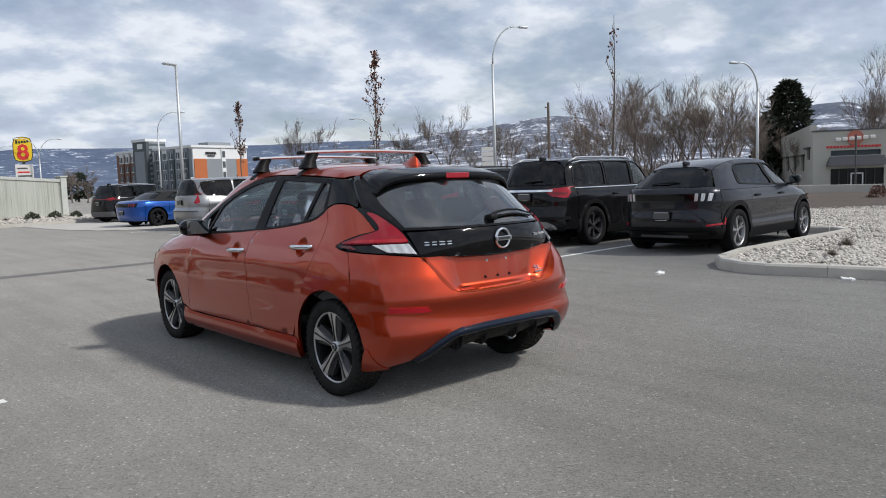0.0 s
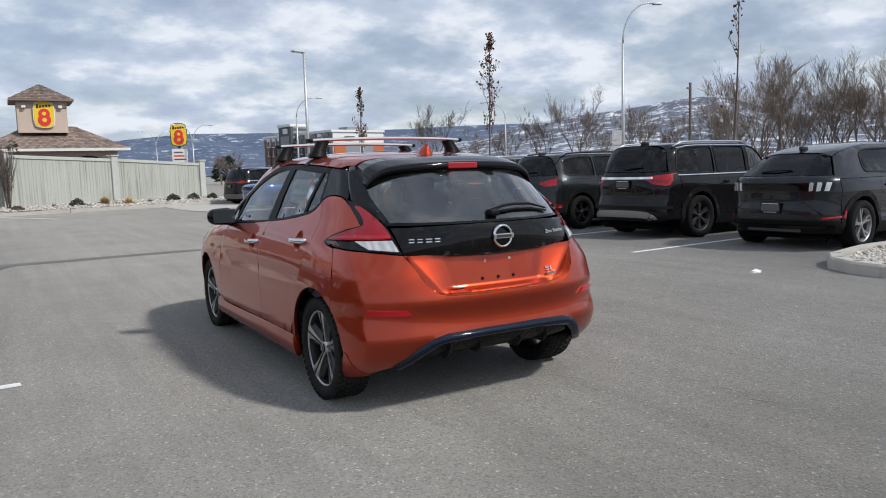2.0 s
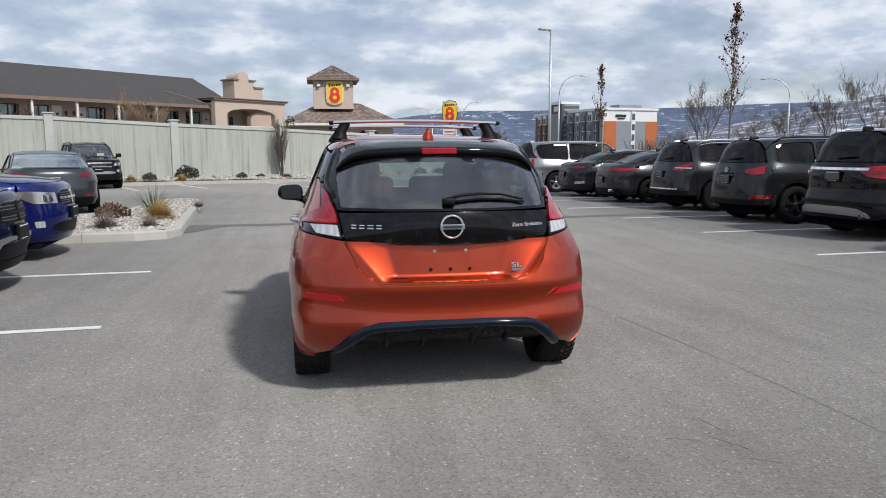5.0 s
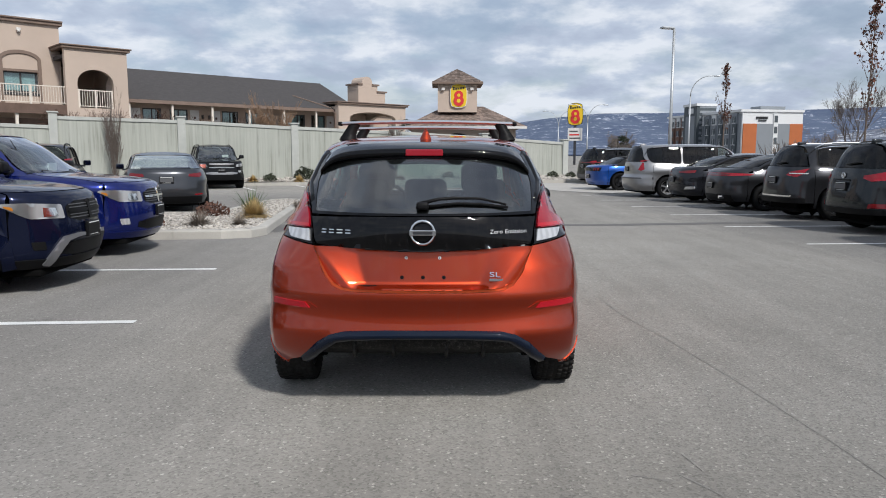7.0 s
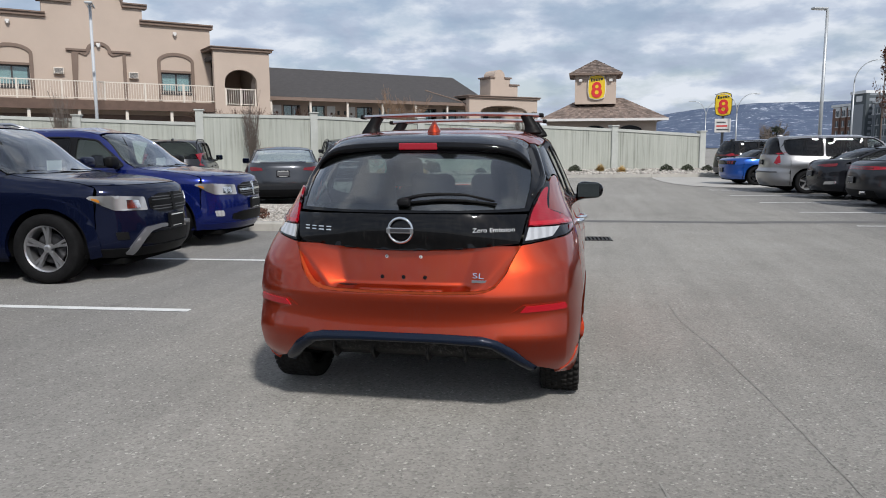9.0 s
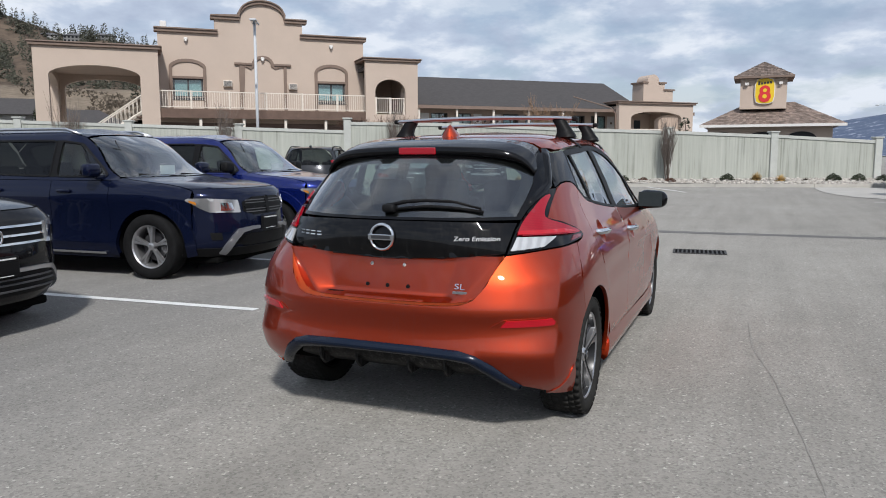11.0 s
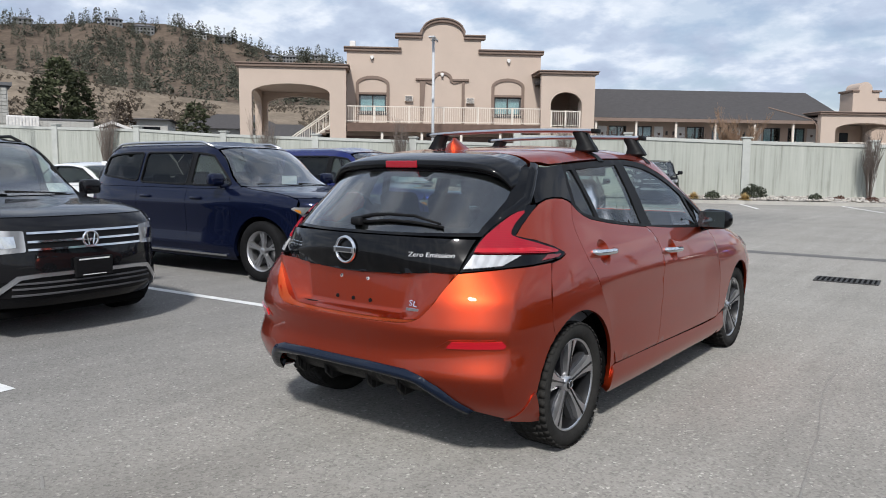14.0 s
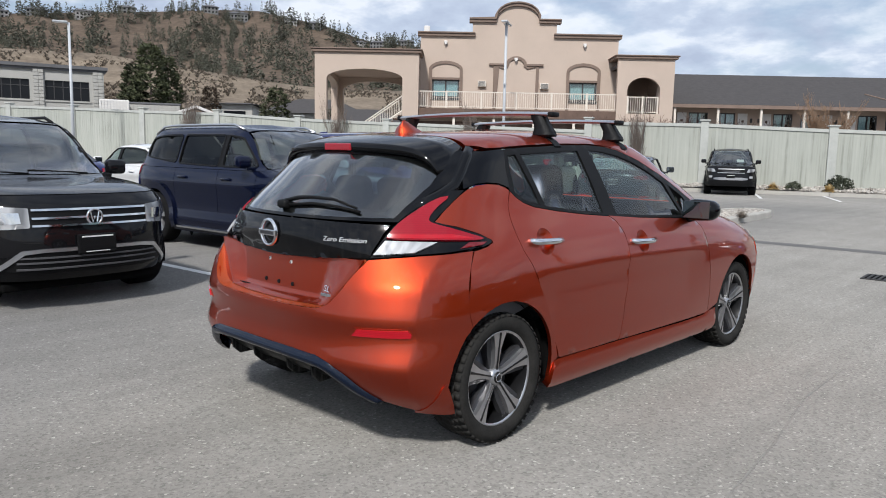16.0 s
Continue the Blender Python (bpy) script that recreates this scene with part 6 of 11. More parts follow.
round_badge(c, sh, 1.02, True, 0.05)
add_wiper(c, sh, -0.02, 0.32, 1.22)

# dark grey compact SUV with a chrome line over the bumper
c, sh = parked_car("suv_car", "dark grey compact SUV with a chrome line above its bumper", stall(8.36, 12.05, -86), dict(
    wb=2.725, ro=1.0, fo=0.93, W=0.92, H=1.66, belt=1.06, r=0.36, rr=0.235, tw=0.23, style=(5, 0.0, 0.08), hood=0.97, cowl=1.08, rg=0.08, rails=True, rail_mat=M_ALU, wtrim=M_CHROME, tail_z=0.37), P_GREY)
tagged(c, group=ROW)
add_lamp(c, sh, "tail_light", [("x", 0.42, 0.955), ("x", 0.66, 0.92), ("y", -0.70, 0.98), ("y", -0.60, 1.08), ("x", 0.76, 1.10), ("x", 0.5, 1.03)], M_RED, inner=("lamp_strip", [("x", 0.5, 0.985), ("x", 0.78, 0.98), ("x", 0.78, 1.0), ("x", 0.5, 1.005)], M_CLEARLAMP))
add_band(c, sh, "chrome_strip", 0.62, 0.50, 0.53, M_CHROME, off=0.014)
add_band(c, sh, "lower_valance", 0.8, 0.37, 0.48, M_BLACKPL, off=0.012)
add_plate(c, sh, 0.85)
add_wiper(c, sh, -0.02, 0.32, 1.2)

SEDAN_REAR = [(0.2, 0.14), (0.36, 0.03), (0.55, 0.0), (0.75, 0.03), (0.93, 0.08), (1.02, 0.14), (1.05, 0.3), (1.08, 0.55), (1.2, 0.85), (1.33, 1.3), (1.39, 1.65)]
SEDAN = dict(wb=2.7, ro=1.03, fo=0.94, W=0.91, H=1.45, belt=0.94, r=0.33, rr=0.225, tw=0.215, hood=0.82, cowl=0.97, cowl_d=1.1, rg=0.12, rear=SEDAN_REAR, windows=2, screen=1.75, sill=0.22)
# dark grey sedan with a full-width lamp
c, sh = parked_car("sedan_car", "dark grey sedan with a full-width red tail light", stall(8.08, 14.85, -86), dict(SEDAN, style=(5, 0.0, 0.12)), P_GREY)
tagged(c, group=ROW)
add_band(c, sh, "tail_light", 0.84, 0.86, 0.94, M_RED, off=0.008, rnd=1)
add_band(c, sh, "tail_panel", 0.62, 0.875, 0.925, M_DARKRED, off=0.016, rnd=1)
add_band(c, sh, "lower_valance", 0.7, 0.24, 0.40, M_BLACKPL, off=0.012)
add_plate(c, sh, 0.62)
part("exhaust_tip", tube([(0.5, -1.04, 0.34), (0.5, -0.9, 0.34)], 0.04, 12), M_CHROME, c)
part("whip_antenna", tube([(0.0, 1.0, 1.43), (0.0, 0.85, 1.62)], 0.005, 5), M_BLACKPL, c)
# charcoal sedan
c, sh = parked_car("sedan_car", "charcoal sedan with slim dark red tail lights", stall(7.95, 17.65, -86), dict(SEDAN, H=1.44, style=(5, 0.14, 0.0), rim=M_SILVERALLOY), P_CHARCOAL)
tagged(c, group=ROW)
add_lamp(c, sh, "tail_light", [("x", 0.3, 0.88), ("x", 0.6, 0.86), ("y", -0.66, 0.88), ("y", -0.62, 0.95), ("x", 0.6, 0.94), ("x", 0.3, 0.91)], M_DARKRED)
add_lamp(c, sh, "lower_vent", [("x", 0.6, 0.40), ("x", 0.8, 0.42), ("x", 0.8, 0.50), ("x", 0.64, 0.48)], M_CHROME)
add_plate(c, sh, 0.68)

# silver minivan
c, sh = parked_car("minivan_car", "silver minivan with tall red tail lights and large side windows", stall(7.35, 20.55, -86), dict(
    wb=3.08, ro=1.12, fo=0.94, W=0.98, H=1.75, belt=1.06, r=0.345, rr=0.225, tw=0.23, style=(5, 0.0, 0.0), rim=M_SILVERALLOY, hood=0.95, cowl=1.09, rg=0.1, dpillar=0.12, glass=M_TINT, sill=0.22,
    rear=[(0.2, 0.14), (0.36, 0.04), (0.5, 0.0), (0.66, 0.0), (0.72, 0.07), (0.9, 0.08), (1.1, 0.10), (1.2, 0.13), (1.6, 0.27), (1.68, 0.36), (1.72, 0.9)]), P_SILVER)
tagged(c, group=ROW)
add_lamp(c, sh, "tail_light", [("x", 0.68, 0.90), ("x", 0.84, 0.86), ("y", -0.86, 0.87), ("y", -0.74, 0.92), ("y", -0.74, 1.12), ("y", -0.84, 1.20), ("x", 0.80, 1.22), ("x", 0.72, 1.18)], M_RED)
add_band(c, sh, "bumper_pad", 0.8, 0.62, 0.66, M_GREYPL, off=0.012)
add_plate(c, sh, 0.93)

# bright blue convertible coupe with a black cloth roof
M_CLOTH = surface("black_cloth", (0.014, 0.014, 0.015), 0.95, vary=0.2, fine=250)
c, sh = parked_car("coupe_car", "bright blue convertible with a closed black cloth roof", stall(6.95, 25.6, -80), dict(
    wb=2.72, ro=0.98, fo=0.98, W=0.93, H=1.38, belt=0.95, r=0.345, rr=0.24, tw=0.25, style=(5, 0.14, 0.1), hood=0.86, cowl=0.98, cowl_d=1.3, rg=0.06, windows=2, coupe=True, roof=M_CLOTH, pillar=M_CLOTH, screen=1.7, sill=0.22, dpillar=0.5, fin=False,
    rear=[(0.2, 0.14), (0.36, 0.04), (0.55, 0.02), (0.75, 0.0), (0.9, 0.03), (0.97, 0.1), (1.0, 0.4), (1.03, 0.62), (1.2, 1.0), (1.3, 1.3), (1.34, 1.55)]), P_SKY)
tagged(c, group=ROW)
add_band(c, sh, "tail_panel", 0.74, 0.76, 0.90, M_BLACKGLOSS, off=0.006)
for x in (0.45, 0.54, 0.63):
    add_lamp(c, sh, "tail_light_bar", [("x", x, 0.78), ("x", x + 0.05, 0.78), ("x", x + 0.05, 0.89), ("x", x, 0.89)], M_DARKRED, off=0.014)
add_plate(c, sh, 0.55)

# black crossover at the end of the row
c, sh = parked_car("suv_car", "black crossover with red tail lights at the end of the row", stall(7.75, 31.6, -72), dict(
    wb=2.85, ro=0.98, fo=0.95, W=0.96, H=1.74, belt=1.08, r=0.375, rr=0.25, tw=0.24, hood=1.0, cowl=1.1, rg=0.1, wtrim=M_CHROME, clad=M_BLACKPL), P_BLACK)
tagged(c, group=ROW)
add_band(c, sh, "tail_light_strip", 0.86, 1.02, 1.06, M_DARKRED, off=0.01)
add_lamp(c, sh, "tail_light", [("x", 0.45, 1.02), ("x", 0.7, 0.99), ("y", -0.62, 1.02), ("y", -0.6, 1.10), ("x", 0.7, 1.12), ("x", 0.5, 1.07)], M_RED)
add_band(c, sh, "lower_valance", 0.8, 0.27, 0.5, M_GREYPL, off=0.014)
add_plate(c, sh, 0.86)

# ---- left-hand row, noses to the aisle ----
def windscreen_card(car, sh, x, z):
    p = sh.front(x, z)
    part("windscreen_card", box(x - 0.13, x + 0.13, float(p[1]) - 0.17, float(p[1]) - 0.16, z - 0.06, z + 0.05), M_WHITEPLATE, car)


def front_wipers(car, sh, z):
    for x0, x1 in ((-0.55, 0.0), (0.02, 0.6)):
        a, b = sh.front(x0, z + 0.015), sh.front(x1, z + 0.045)
        part("wiper", tube([(x0, float(a[1]) + 0.012, z + 0.015), (x1, float(b[1]) + 0.010, z + 0.045)], 0.007, 6), M_BLACKPL, car, smooth=True)


# black SUV with a three-bar chrome grille
c, sh = parked_car("suv_car", "black SUV with chrome grille bars, nose towards the aisle", stall(-7.06, -0.36, -86), dict(
    wb=2.79, ro=0.98, fo=0.90, W=0.93, H=1.67, belt=1.03, r=0.36, rr=0.235, tw=0.23, style=(5, 0.14, 0.0), rim=M_SILVERALLOY, hood=0.955, cowl=1.08, cowl_d=1.25, screen=1.55, rails=True, h=0.05, fe=(2.9, 7.0), glass=M_TINT), P_BLACK)
tagged(c, group=ROW2)
add_band(c, sh, "grille", 0.475, 0.705, 0.855, M_BLACKPL, back=False, off=0.004, h=0.05)
for z in (0.715, 0.775, 0.84):
    add_band(c, sh, "grille_bar", 0.47, z - 0.008, z + 0.008, M_CHROME, back=False, off=0.018, depth=0.02, h=0.05)
round_badge(c, sh, 0.775, False, 0.068)
add_lamp(c, sh, "headlight", [("x", 0.485, 0.70), ("x", 0.70, 0.685), ("y", 3.33, 0.73), ("y", 3.20, 0.80), ("y", 3.08, 0.875), ("y", 3.16, 0.885), ("x", 0.72, 0.872), ("x", 0.485, 0.857)], M_HEADLAMP, back=False, inner=("lamp_cell", [("x", 0.54, 0.735), ("x", 0.66, 0.73), ("x", 0.67, 0.82), ("x", 0.55, 0.82)], M_CHROME))
add_band(c, sh, "lower_grille", 0.70, 0.33, 0.50, M_BLACKPL, back=False, off=0.006, rnd=1, h=0.05)
a = U(sh, [("x", 0.0, 0.535), ("x", 0.4, 0.533), ("x", 0.55, 0.52), ("x", 0.66, 0.42), ("x", 0.76, 0.31)], False)
b = U(sh, [("x", 0.73, 0.29), ("x", 0.63, 0.40), ("x", 0.53, 0.49), ("x", 0.4, 0.505), ("x", 0.0, 0.508)], False)
patch("bumper_brace", [(-u, z) for u, z in a[:0:-1]] + a + b + [(-u, z) for u, z in b[-2::-1]], sh.wrap_front, M_ALU, c, h=0.05, off=0.02, depth=0.04)
for z in (0.37, 0.42, 0.46):
    add_band(c, sh, "grille_slat", 0.58, z - 0.006, z + 0.006, M_GREYPL, back=False, off=0.016, depth=0.02)
add_lamp(c, sh, "fog_vent", [("x", 0.74, 0.36), ("x", 0.85, 0.38), ("x", 0.85, 0.54), ("x", 0.78, 0.55)], M_BLACKPL, back=False)
add_plate(c, sh, 0.555, back=False, mat=M_BLACKPL)
front_wipers(c, sh, 1.08)
windscreen_card(c, sh, 0.35, 1.16)

# two crossovers of one model, navy and royal blue
JOURNEY = dict(wb=2.89, ro=1.05, fo=0.95, W=0.925, H=1.70, belt=1.09, r=0.365, rr=0.24, tw=0.235, style=(5, 0.12, 0.0), rim=M_SILVERALLOY, hood=1.0, cowl=1.12, cowl_d=1.15, screen=1.55, rg=0.1, h=0.045, fe=(2.6, 6.0), kink=0.05, wtrim=M_BLACKPL, arch=0.06, flare=0.035, flare_w=0.10, corner=0.05, wtop=0.105, tumble=0.97)


def journey(label, place, mat, grille_mat, brace, rails):
    c, sh = parked_car("crossover_car", label, place, dict(JOURNEY, rails=rails, rail_mat=M_ALU, clad=mat, mirror=mat if brace else M_BLACKPL), mat)
    tagged(c, group=ROW2)
    add_band(c, sh, "grille", 0.40, 0.70, 0.90, M_BLACKPL, back=False, off=0.006, rnd=1, h=0.05)
    add_band(c, sh, "grille_bar", 0.38, 0.785, 0.815, grille_mat, back=False, off=0.022, depth=0.02)
    for s in (-0.03,):
        u0, u1 = sh.u_of_x(0.028, 0.8, False), 0
        patch("grille_bar", [(-u0, 0.71), (u0, 0.71), (u0, 0.89), (-u0, 0.89)], sh.wrap_front, grille_mat, c, h=0.05, off=0.024, depth=0.02)
    for z in (0.735, 0.765, 0.835, 0.865):
        add_band(c, sh, "grille_slat", 0.36, z - 0.005, z + 0.005, M_GREYPL, back=False, off=0.014, depth=0.01)
    round_badge(c, sh, 0.875, False, 0.035, grille_mat)
    add_lamp(c, sh, "headlight", [("x", 0.43, 0.735), ("x", 0.70, 0.745), ("y", 3.46, 0.79), ("y", 3.31, 0.880), ("y", 3.34, 0.900), ("x", 0.72, 0.900), ("x", 0.45, 0.875)], M_HEADLAMP, back=False, inner=("lamp_cell", [("x", 0.5, 0.765), ("x", 0.62, 0.76), ("x", 0.62, 0.85), ("x", 0.52, 0.845)], M_CHROME))
    add_lamp(c, sh, "side_marker", [("y", 3.43, 0.825), ("y", 3.36, 0.86), ("y", 3.35, 0.88), ("y", 3.42, 0.865)], M_AMBER, back=False, off=0.016, depth=0.006)
    add_band(c, sh, "lower_grille", 0.52, 0.36, 0.50, M_BLACKPL, back=False, off=0.008, rnd=1)
    add_lamp(c, sh, "fog_light", [("x", 0.62, 0.44), ("x", 0.70, 0.44), ("x", 0.71, 0.52), ("x", 0.63, 0.52)], M_BLACKPL if brace else M_CLEARLAMP, back=False)
    add_band(c, sh, "chin", 0.8, 0.26, 0.35, M_BLACKPL if brace else mat, back=False, off=0.016)
    if brace:
        add_lamp(c, sh, "bumper_brace", [("x", 0.56, 0.285), ("x", 0.625, 0.30), ("x", 0.545, 0.475), ("x", 0.48, 0.555), ("x", 0.30, 0.575), ("x", 0.20, 0.575), ("x", 0.20, 0.54), ("x", 0.30, 0.54), ("x", 0.43, 0.515), ("x", 0.485, 0.45)], M_SKID, back=False, off=0.035, depth=0.05)
        both("sill_strip", [(0.55, 0.275), (2.3, 0.275), (2.3, 0.30), (0.55, 0.30)], sh.side, M_CHROME, c, h=0.1, off=0.03, depth=0.02)
    add_plate(c, sh, 0.60, back=False, mat=M_BLACKPL)
    add_lamp(c, sh, "tail_light", [("x", 0.62, 0.98), ("x", 0.8, 0.95), ("y", -0.6, 0.98), ("y", -0.58, 1.08), ("x", 0.82, 1.12), ("x", 0.64, 1.08)], M_RED)
    front_wipers(c, sh, 1.11)
    windscreen_card(c, sh, -0.1, 1.2)
    part("whip_antenna", tube([(0.45, 2.35, 1.10), (0.47, 2.1, 1.55)], 0.005, 5), M_BLACKPL, c)
    return c


journey("navy crossover with alloy wheels and a silver bumper brace", stall(-7.46, 3.22, -86), P_NAVY, M_BLACKPL, True, True)
journey("royal blue crossover with a chrome cross grille", stall(-7.76, 5.92, -86), P_BLUE, M_CHROME, False, False)

# grey electric sedan and a dark SUV behind the planter, tails to the aisle
c, sh = parked_car("sedan_car", "steel grey electric sedan with a glass roof behind the planter", stall(-6.64, 13.82, 22), dict(
    SEDAN, wb=2.87, ro=0.99, fo=0.84, W=0.985, H=1.44, glass=M_SCREEN, style=(5, 0.1, 0.1), roof=M_BLACKGLOSS, rg=0.1, fin=False,
    rear=[(0.2, 0.14), (0.36, 0.03), (0.55, 0.0), (0.75, 0.03), (0.93, 0.06), (1.02, 0.10), (1.05, 0.2), (1.08, 0.36), (1.2, 0.72), (1.33, 1.25), (1.39, 1.7)]), P_STEEL)
tagged(c, group=ROW2)
add_lamp(c, sh, "tail_light", [("x", 0.48, 0.86), ("x", 0.74, 0.84), ("y", -0.68, 0.88), ("y", -0.66, 0.95), ("x", 0.72, 0.94), ("x", 0.5, 0.92)], M_DARKRED)
add_band(c, sh, "tail_lip", 0.55, 1.035, 1.06, M_BLACKGLOSS, off=0.012)
add_band(c, sh, "lower_valance", 0.78, 0.24, 0.40, M_BLACKPL, off=0.012)
add_lamp(c, sh, "low_reflector", [("x", 0.62, 0.42), ("x", 0.8, 0.43), ("x", 0.8, 0.46), ("x", 0.62, 0.45)], M_RED)
add_plate(c, sh, 0.78)
c, sh = parked_car("suv_car", "dark grey SUV with upright red tail lights", stall(-10.1, 14.6, 22), dict(wb=2.66, ro=0.9, fo=0.9, W=0.91, H=1.66, rails=True, rail_mat=M_BLACKPL), P_GREY)
tagged(c, group=ROW2)
add_lamp(c, sh, "tail_light", [("x", 0.7, 0.95), ("x", 0.82, 0.93), ("y", -0.55, 0.98), ("y", -0.55, 1.25), ("x", 0.8, 1.3), ("x", 0.74, 1.2)], M_RED)
add_plate(c, sh, 0.85)

# black off-roader by the wall, facing the lot
c, sh = parked_car("offroader_car", "black off-road SUV with a grey lower bumper facing the lot", stall(-10.18, 28.87, 204), dict(
    wb=2.79, ro=1.05, fo=0.95, W=0.95, H=1.80, belt=1.17, r=0.39, rr=0.22, tw=0.27, style=(6, 0.0, 0.0), hood=1.1, cowl=1.2, screen=1.0, rails=True, clad=M_BLACKPL, sill=0.34, fe=(3.2, 8.0)), P_BLACK)
add_band(c, sh, "grille", 0.5, 0.84, 1.0, M_BLACKPL, back=False, off=0.006)
for z in (0.845, 0.985):
    add_band(c, sh, "grille_bar", 0.48, z, z + 0.022, M_SILVERALLOY, back=False, off=0.02)
add_band(c, sh, "name_strip", 0.30, 0.90, 0.935, M_GREYALLOY, back=False, off=0.02)
add_band(c, sh, "lower_bumper", 0.84, 0.36, 0.58, M_BLACKPL, back=False, off=0.02, rnd=1)
add_lamp(c, sh, "headlight", [("x", 0.54, 0.88), ("x", 0.82, 0.9), ("x", 0.85, 1.02), ("x", 0.6, 1.0)], M_HEADLAMP, back=False)
add_band(c, sh, "skid_plate", 0.60, 0.58, 0.68, M_SKID, back=False, off=0.03, rnd=1)
add_lamp(c, sh, "fog_light", [("x", 0.66, 0.66), ("x", 0.78, 0.66), ("x", 0.78, 0.74), ("x", 0.66, 0.74)], M_CLEARLAMP, back=False)
add_plate(c, sh, 0.70, back=False, mat=M_BLACKPL)
front_wipers(c, sh, 1.2)
windscreen_card(c, sh, -0.35, 1.32)

# a white and a blue sedan in the row behind
c, sh = parked_car("sedan_car", "white sedan with red tail lights in the row behind", stall(-12.9, 5.6, 94), dict(SEDAN), P_WHITE)
add_lamp(c, sh, "tail_light", [("x", 0.5, 0.86), ("x", 0.7, 0.84), ("y", -0.6, 0.88), ("y", -0.56, 0.98), ("x", 0.7, 0.96), ("x", 0.5, 0.94)], M_RED)
add_plate(c, sh, 0.7)
c, sh = parked_car("sedan_car", "blue sedan in the row behind", stall(-12.6, 2.75, 94), dict(SEDAN), P_BLUE)
add_lamp(c, sh, "tail_light", [("x", 0.5, 0.86), ("x", 0.7, 0.84), ("y", -0.6, 0.88), ("y", -0.56, 0.98), ("x", 0.7, 0.96), ("x", 0.5, 0.94)], M_RED)

# ---- ground, lines, kerbs and planters ----
def asphalt(name):
    m, n, l, b = material(name)
    v = world_coords(n, l)
    fine = noise_tex(n, l, v, 140, 3, 0.75)
    vor = n.new("ShaderNodeTexVoronoi")
    vor.inputs["Scale"].default_value = 85
    l.new(v, vor.inputs["Vector"])
    stone = link_ramp(n, l, vor.outputs["Color"], [(0.0, 0.52), (0.45, 0.95), (0.84, 1.05), (0.96, 1.9)])
    broad = noise_tex(n, l, v, 0.16, 5, 0.55)
    blot = noise_tex(n, l, v, 1.1, 6, 0.6)
    f = link_math(n, l, "ADD", link_math(n, l, "MULTIPLY", broad, 0.6), link_math(n, l, "MULTIPLY", blot, 0.4))
    col = link_ramp(n, l, f, [(0.34, (0.226, 0.216, 0.195)), (0.5, (0.274, 0.262, 0.238)), (0.66, (0.322, 0.308, 0.280))])
    # less dust in the stalls beside the aisle; darker across its left half too
    sep = n.new("ShaderNodeSeparateXYZ")
    l.new(v, sep.inputs[0])
    across = link_math(n, l, "ADD", link_math(n, l, "ADD", sep.outputs[0], link_math(n, l, "MULTIPLY", sep.outputs[1], 0.06)), link_math(n, l, "MULTIPLY", link_math(n, l, "SUBTRACT", noise_tex(n, l, v, 0.9, 4, 0.6), 0.5), 1.6))
    fields = link_math(n, l, "ADD", link_ramp(n, l, link_math(n, l, "MULTIPLY", link_math(n, l, "SUBTRACT", across, 5.6), 0.5), [(0.0, 0.0), (0.7, 1.0)]), link_ramp(n, l, link_math(n, l, "MULTIPLY", link_math(n, l, "SUBTRACT", -0.6, across), 0.4), [(0.0, 0.0), (0.95, 1.0)]), True)
    ends = link_math(n, l, "MULTIPLY", link_ramp(n, l, link_math(n, l, "MULTIPLY", link_math(n, l, "SUBTRACT", 24.0, sep.outputs[1]), 0.2), [(0.0, 0.0), (0.9, 1.0)]), link_ramp(n, l, link_math(n, l, "MULTIPLY", link_math(n, l, "SUBTRACT", 16.0, link_math(n, l, "ABSOLUTE", sep.outputs[0])), 0.2), [(0.0, 0.0), (0.9, 1.0)]))
    col = mix_rgb(n, l, link_math(n, l, "MULTIPLY", fields, ends), col, mix_rgb(n, l, 1.0, col, (0.70, 0.71, 0.74), "MULTIPLY"))
    # soft shade behind the car, painted into the asphalt as a darker patch
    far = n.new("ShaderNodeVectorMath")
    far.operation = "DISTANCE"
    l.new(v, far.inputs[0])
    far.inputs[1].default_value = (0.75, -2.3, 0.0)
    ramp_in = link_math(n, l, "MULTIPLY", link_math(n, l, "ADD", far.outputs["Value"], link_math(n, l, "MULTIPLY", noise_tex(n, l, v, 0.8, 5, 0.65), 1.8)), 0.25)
    soft_shade = link_ramp(n, l, ramp_in, [(0.40, 0.9), (0.82, 0.0)])
    col = mix_rgb(n, l, soft_shade, col, mix_rgb(n, l, 1.0, col, (0.72, 0.71, 0.69), "MULTIPLY"))
    # long drag marks of the paver and scattered drips
    streak = noise_tex(n, l, world_coords(n, l, (1.3, 0.07, 1)), 3.0, 4, 0.6)
    col = mix_rgb(n, l, 1.0, col, link_ramp(n, l, streak, [(0.35, 0.90), (0.65, 1.06)]), "MULTIPLY")
    drip = link_ramp(n, l, noise_tex(n, l, v, 2.6, 3, 0.5), [(0.70, 1.0), (0.78, 0.72)])
    col = mix_rgb(n, l, 1.0, col, stone, "MULTIPLY")
    col = mix_rgb(n, l, 1.0, col, drip, "MULTIPLY")
    l.new(mix_rgb(n, l, link_math(n, l, "MULTIPLY", fine, 0.45), col, [0.15, 0.145, 0.136]), b.inputs["Base Color"])
    b.inputs["Roughness"].default_value = 0.88
    b.inputs["Diffuse Roughness"].default_value = 1.0
    b.inputs["Specular IOR Level"].default_value = 0.35
    h = link_math(n, l, "ADD", link_math(n, l, "MULTIPLY", fine, 0.6), link_math(n, l, "MULTIPLY", vor.outputs["Distance"], 0.6))
    bump(n, l, b, h, 0.7, 0.006)
    return m


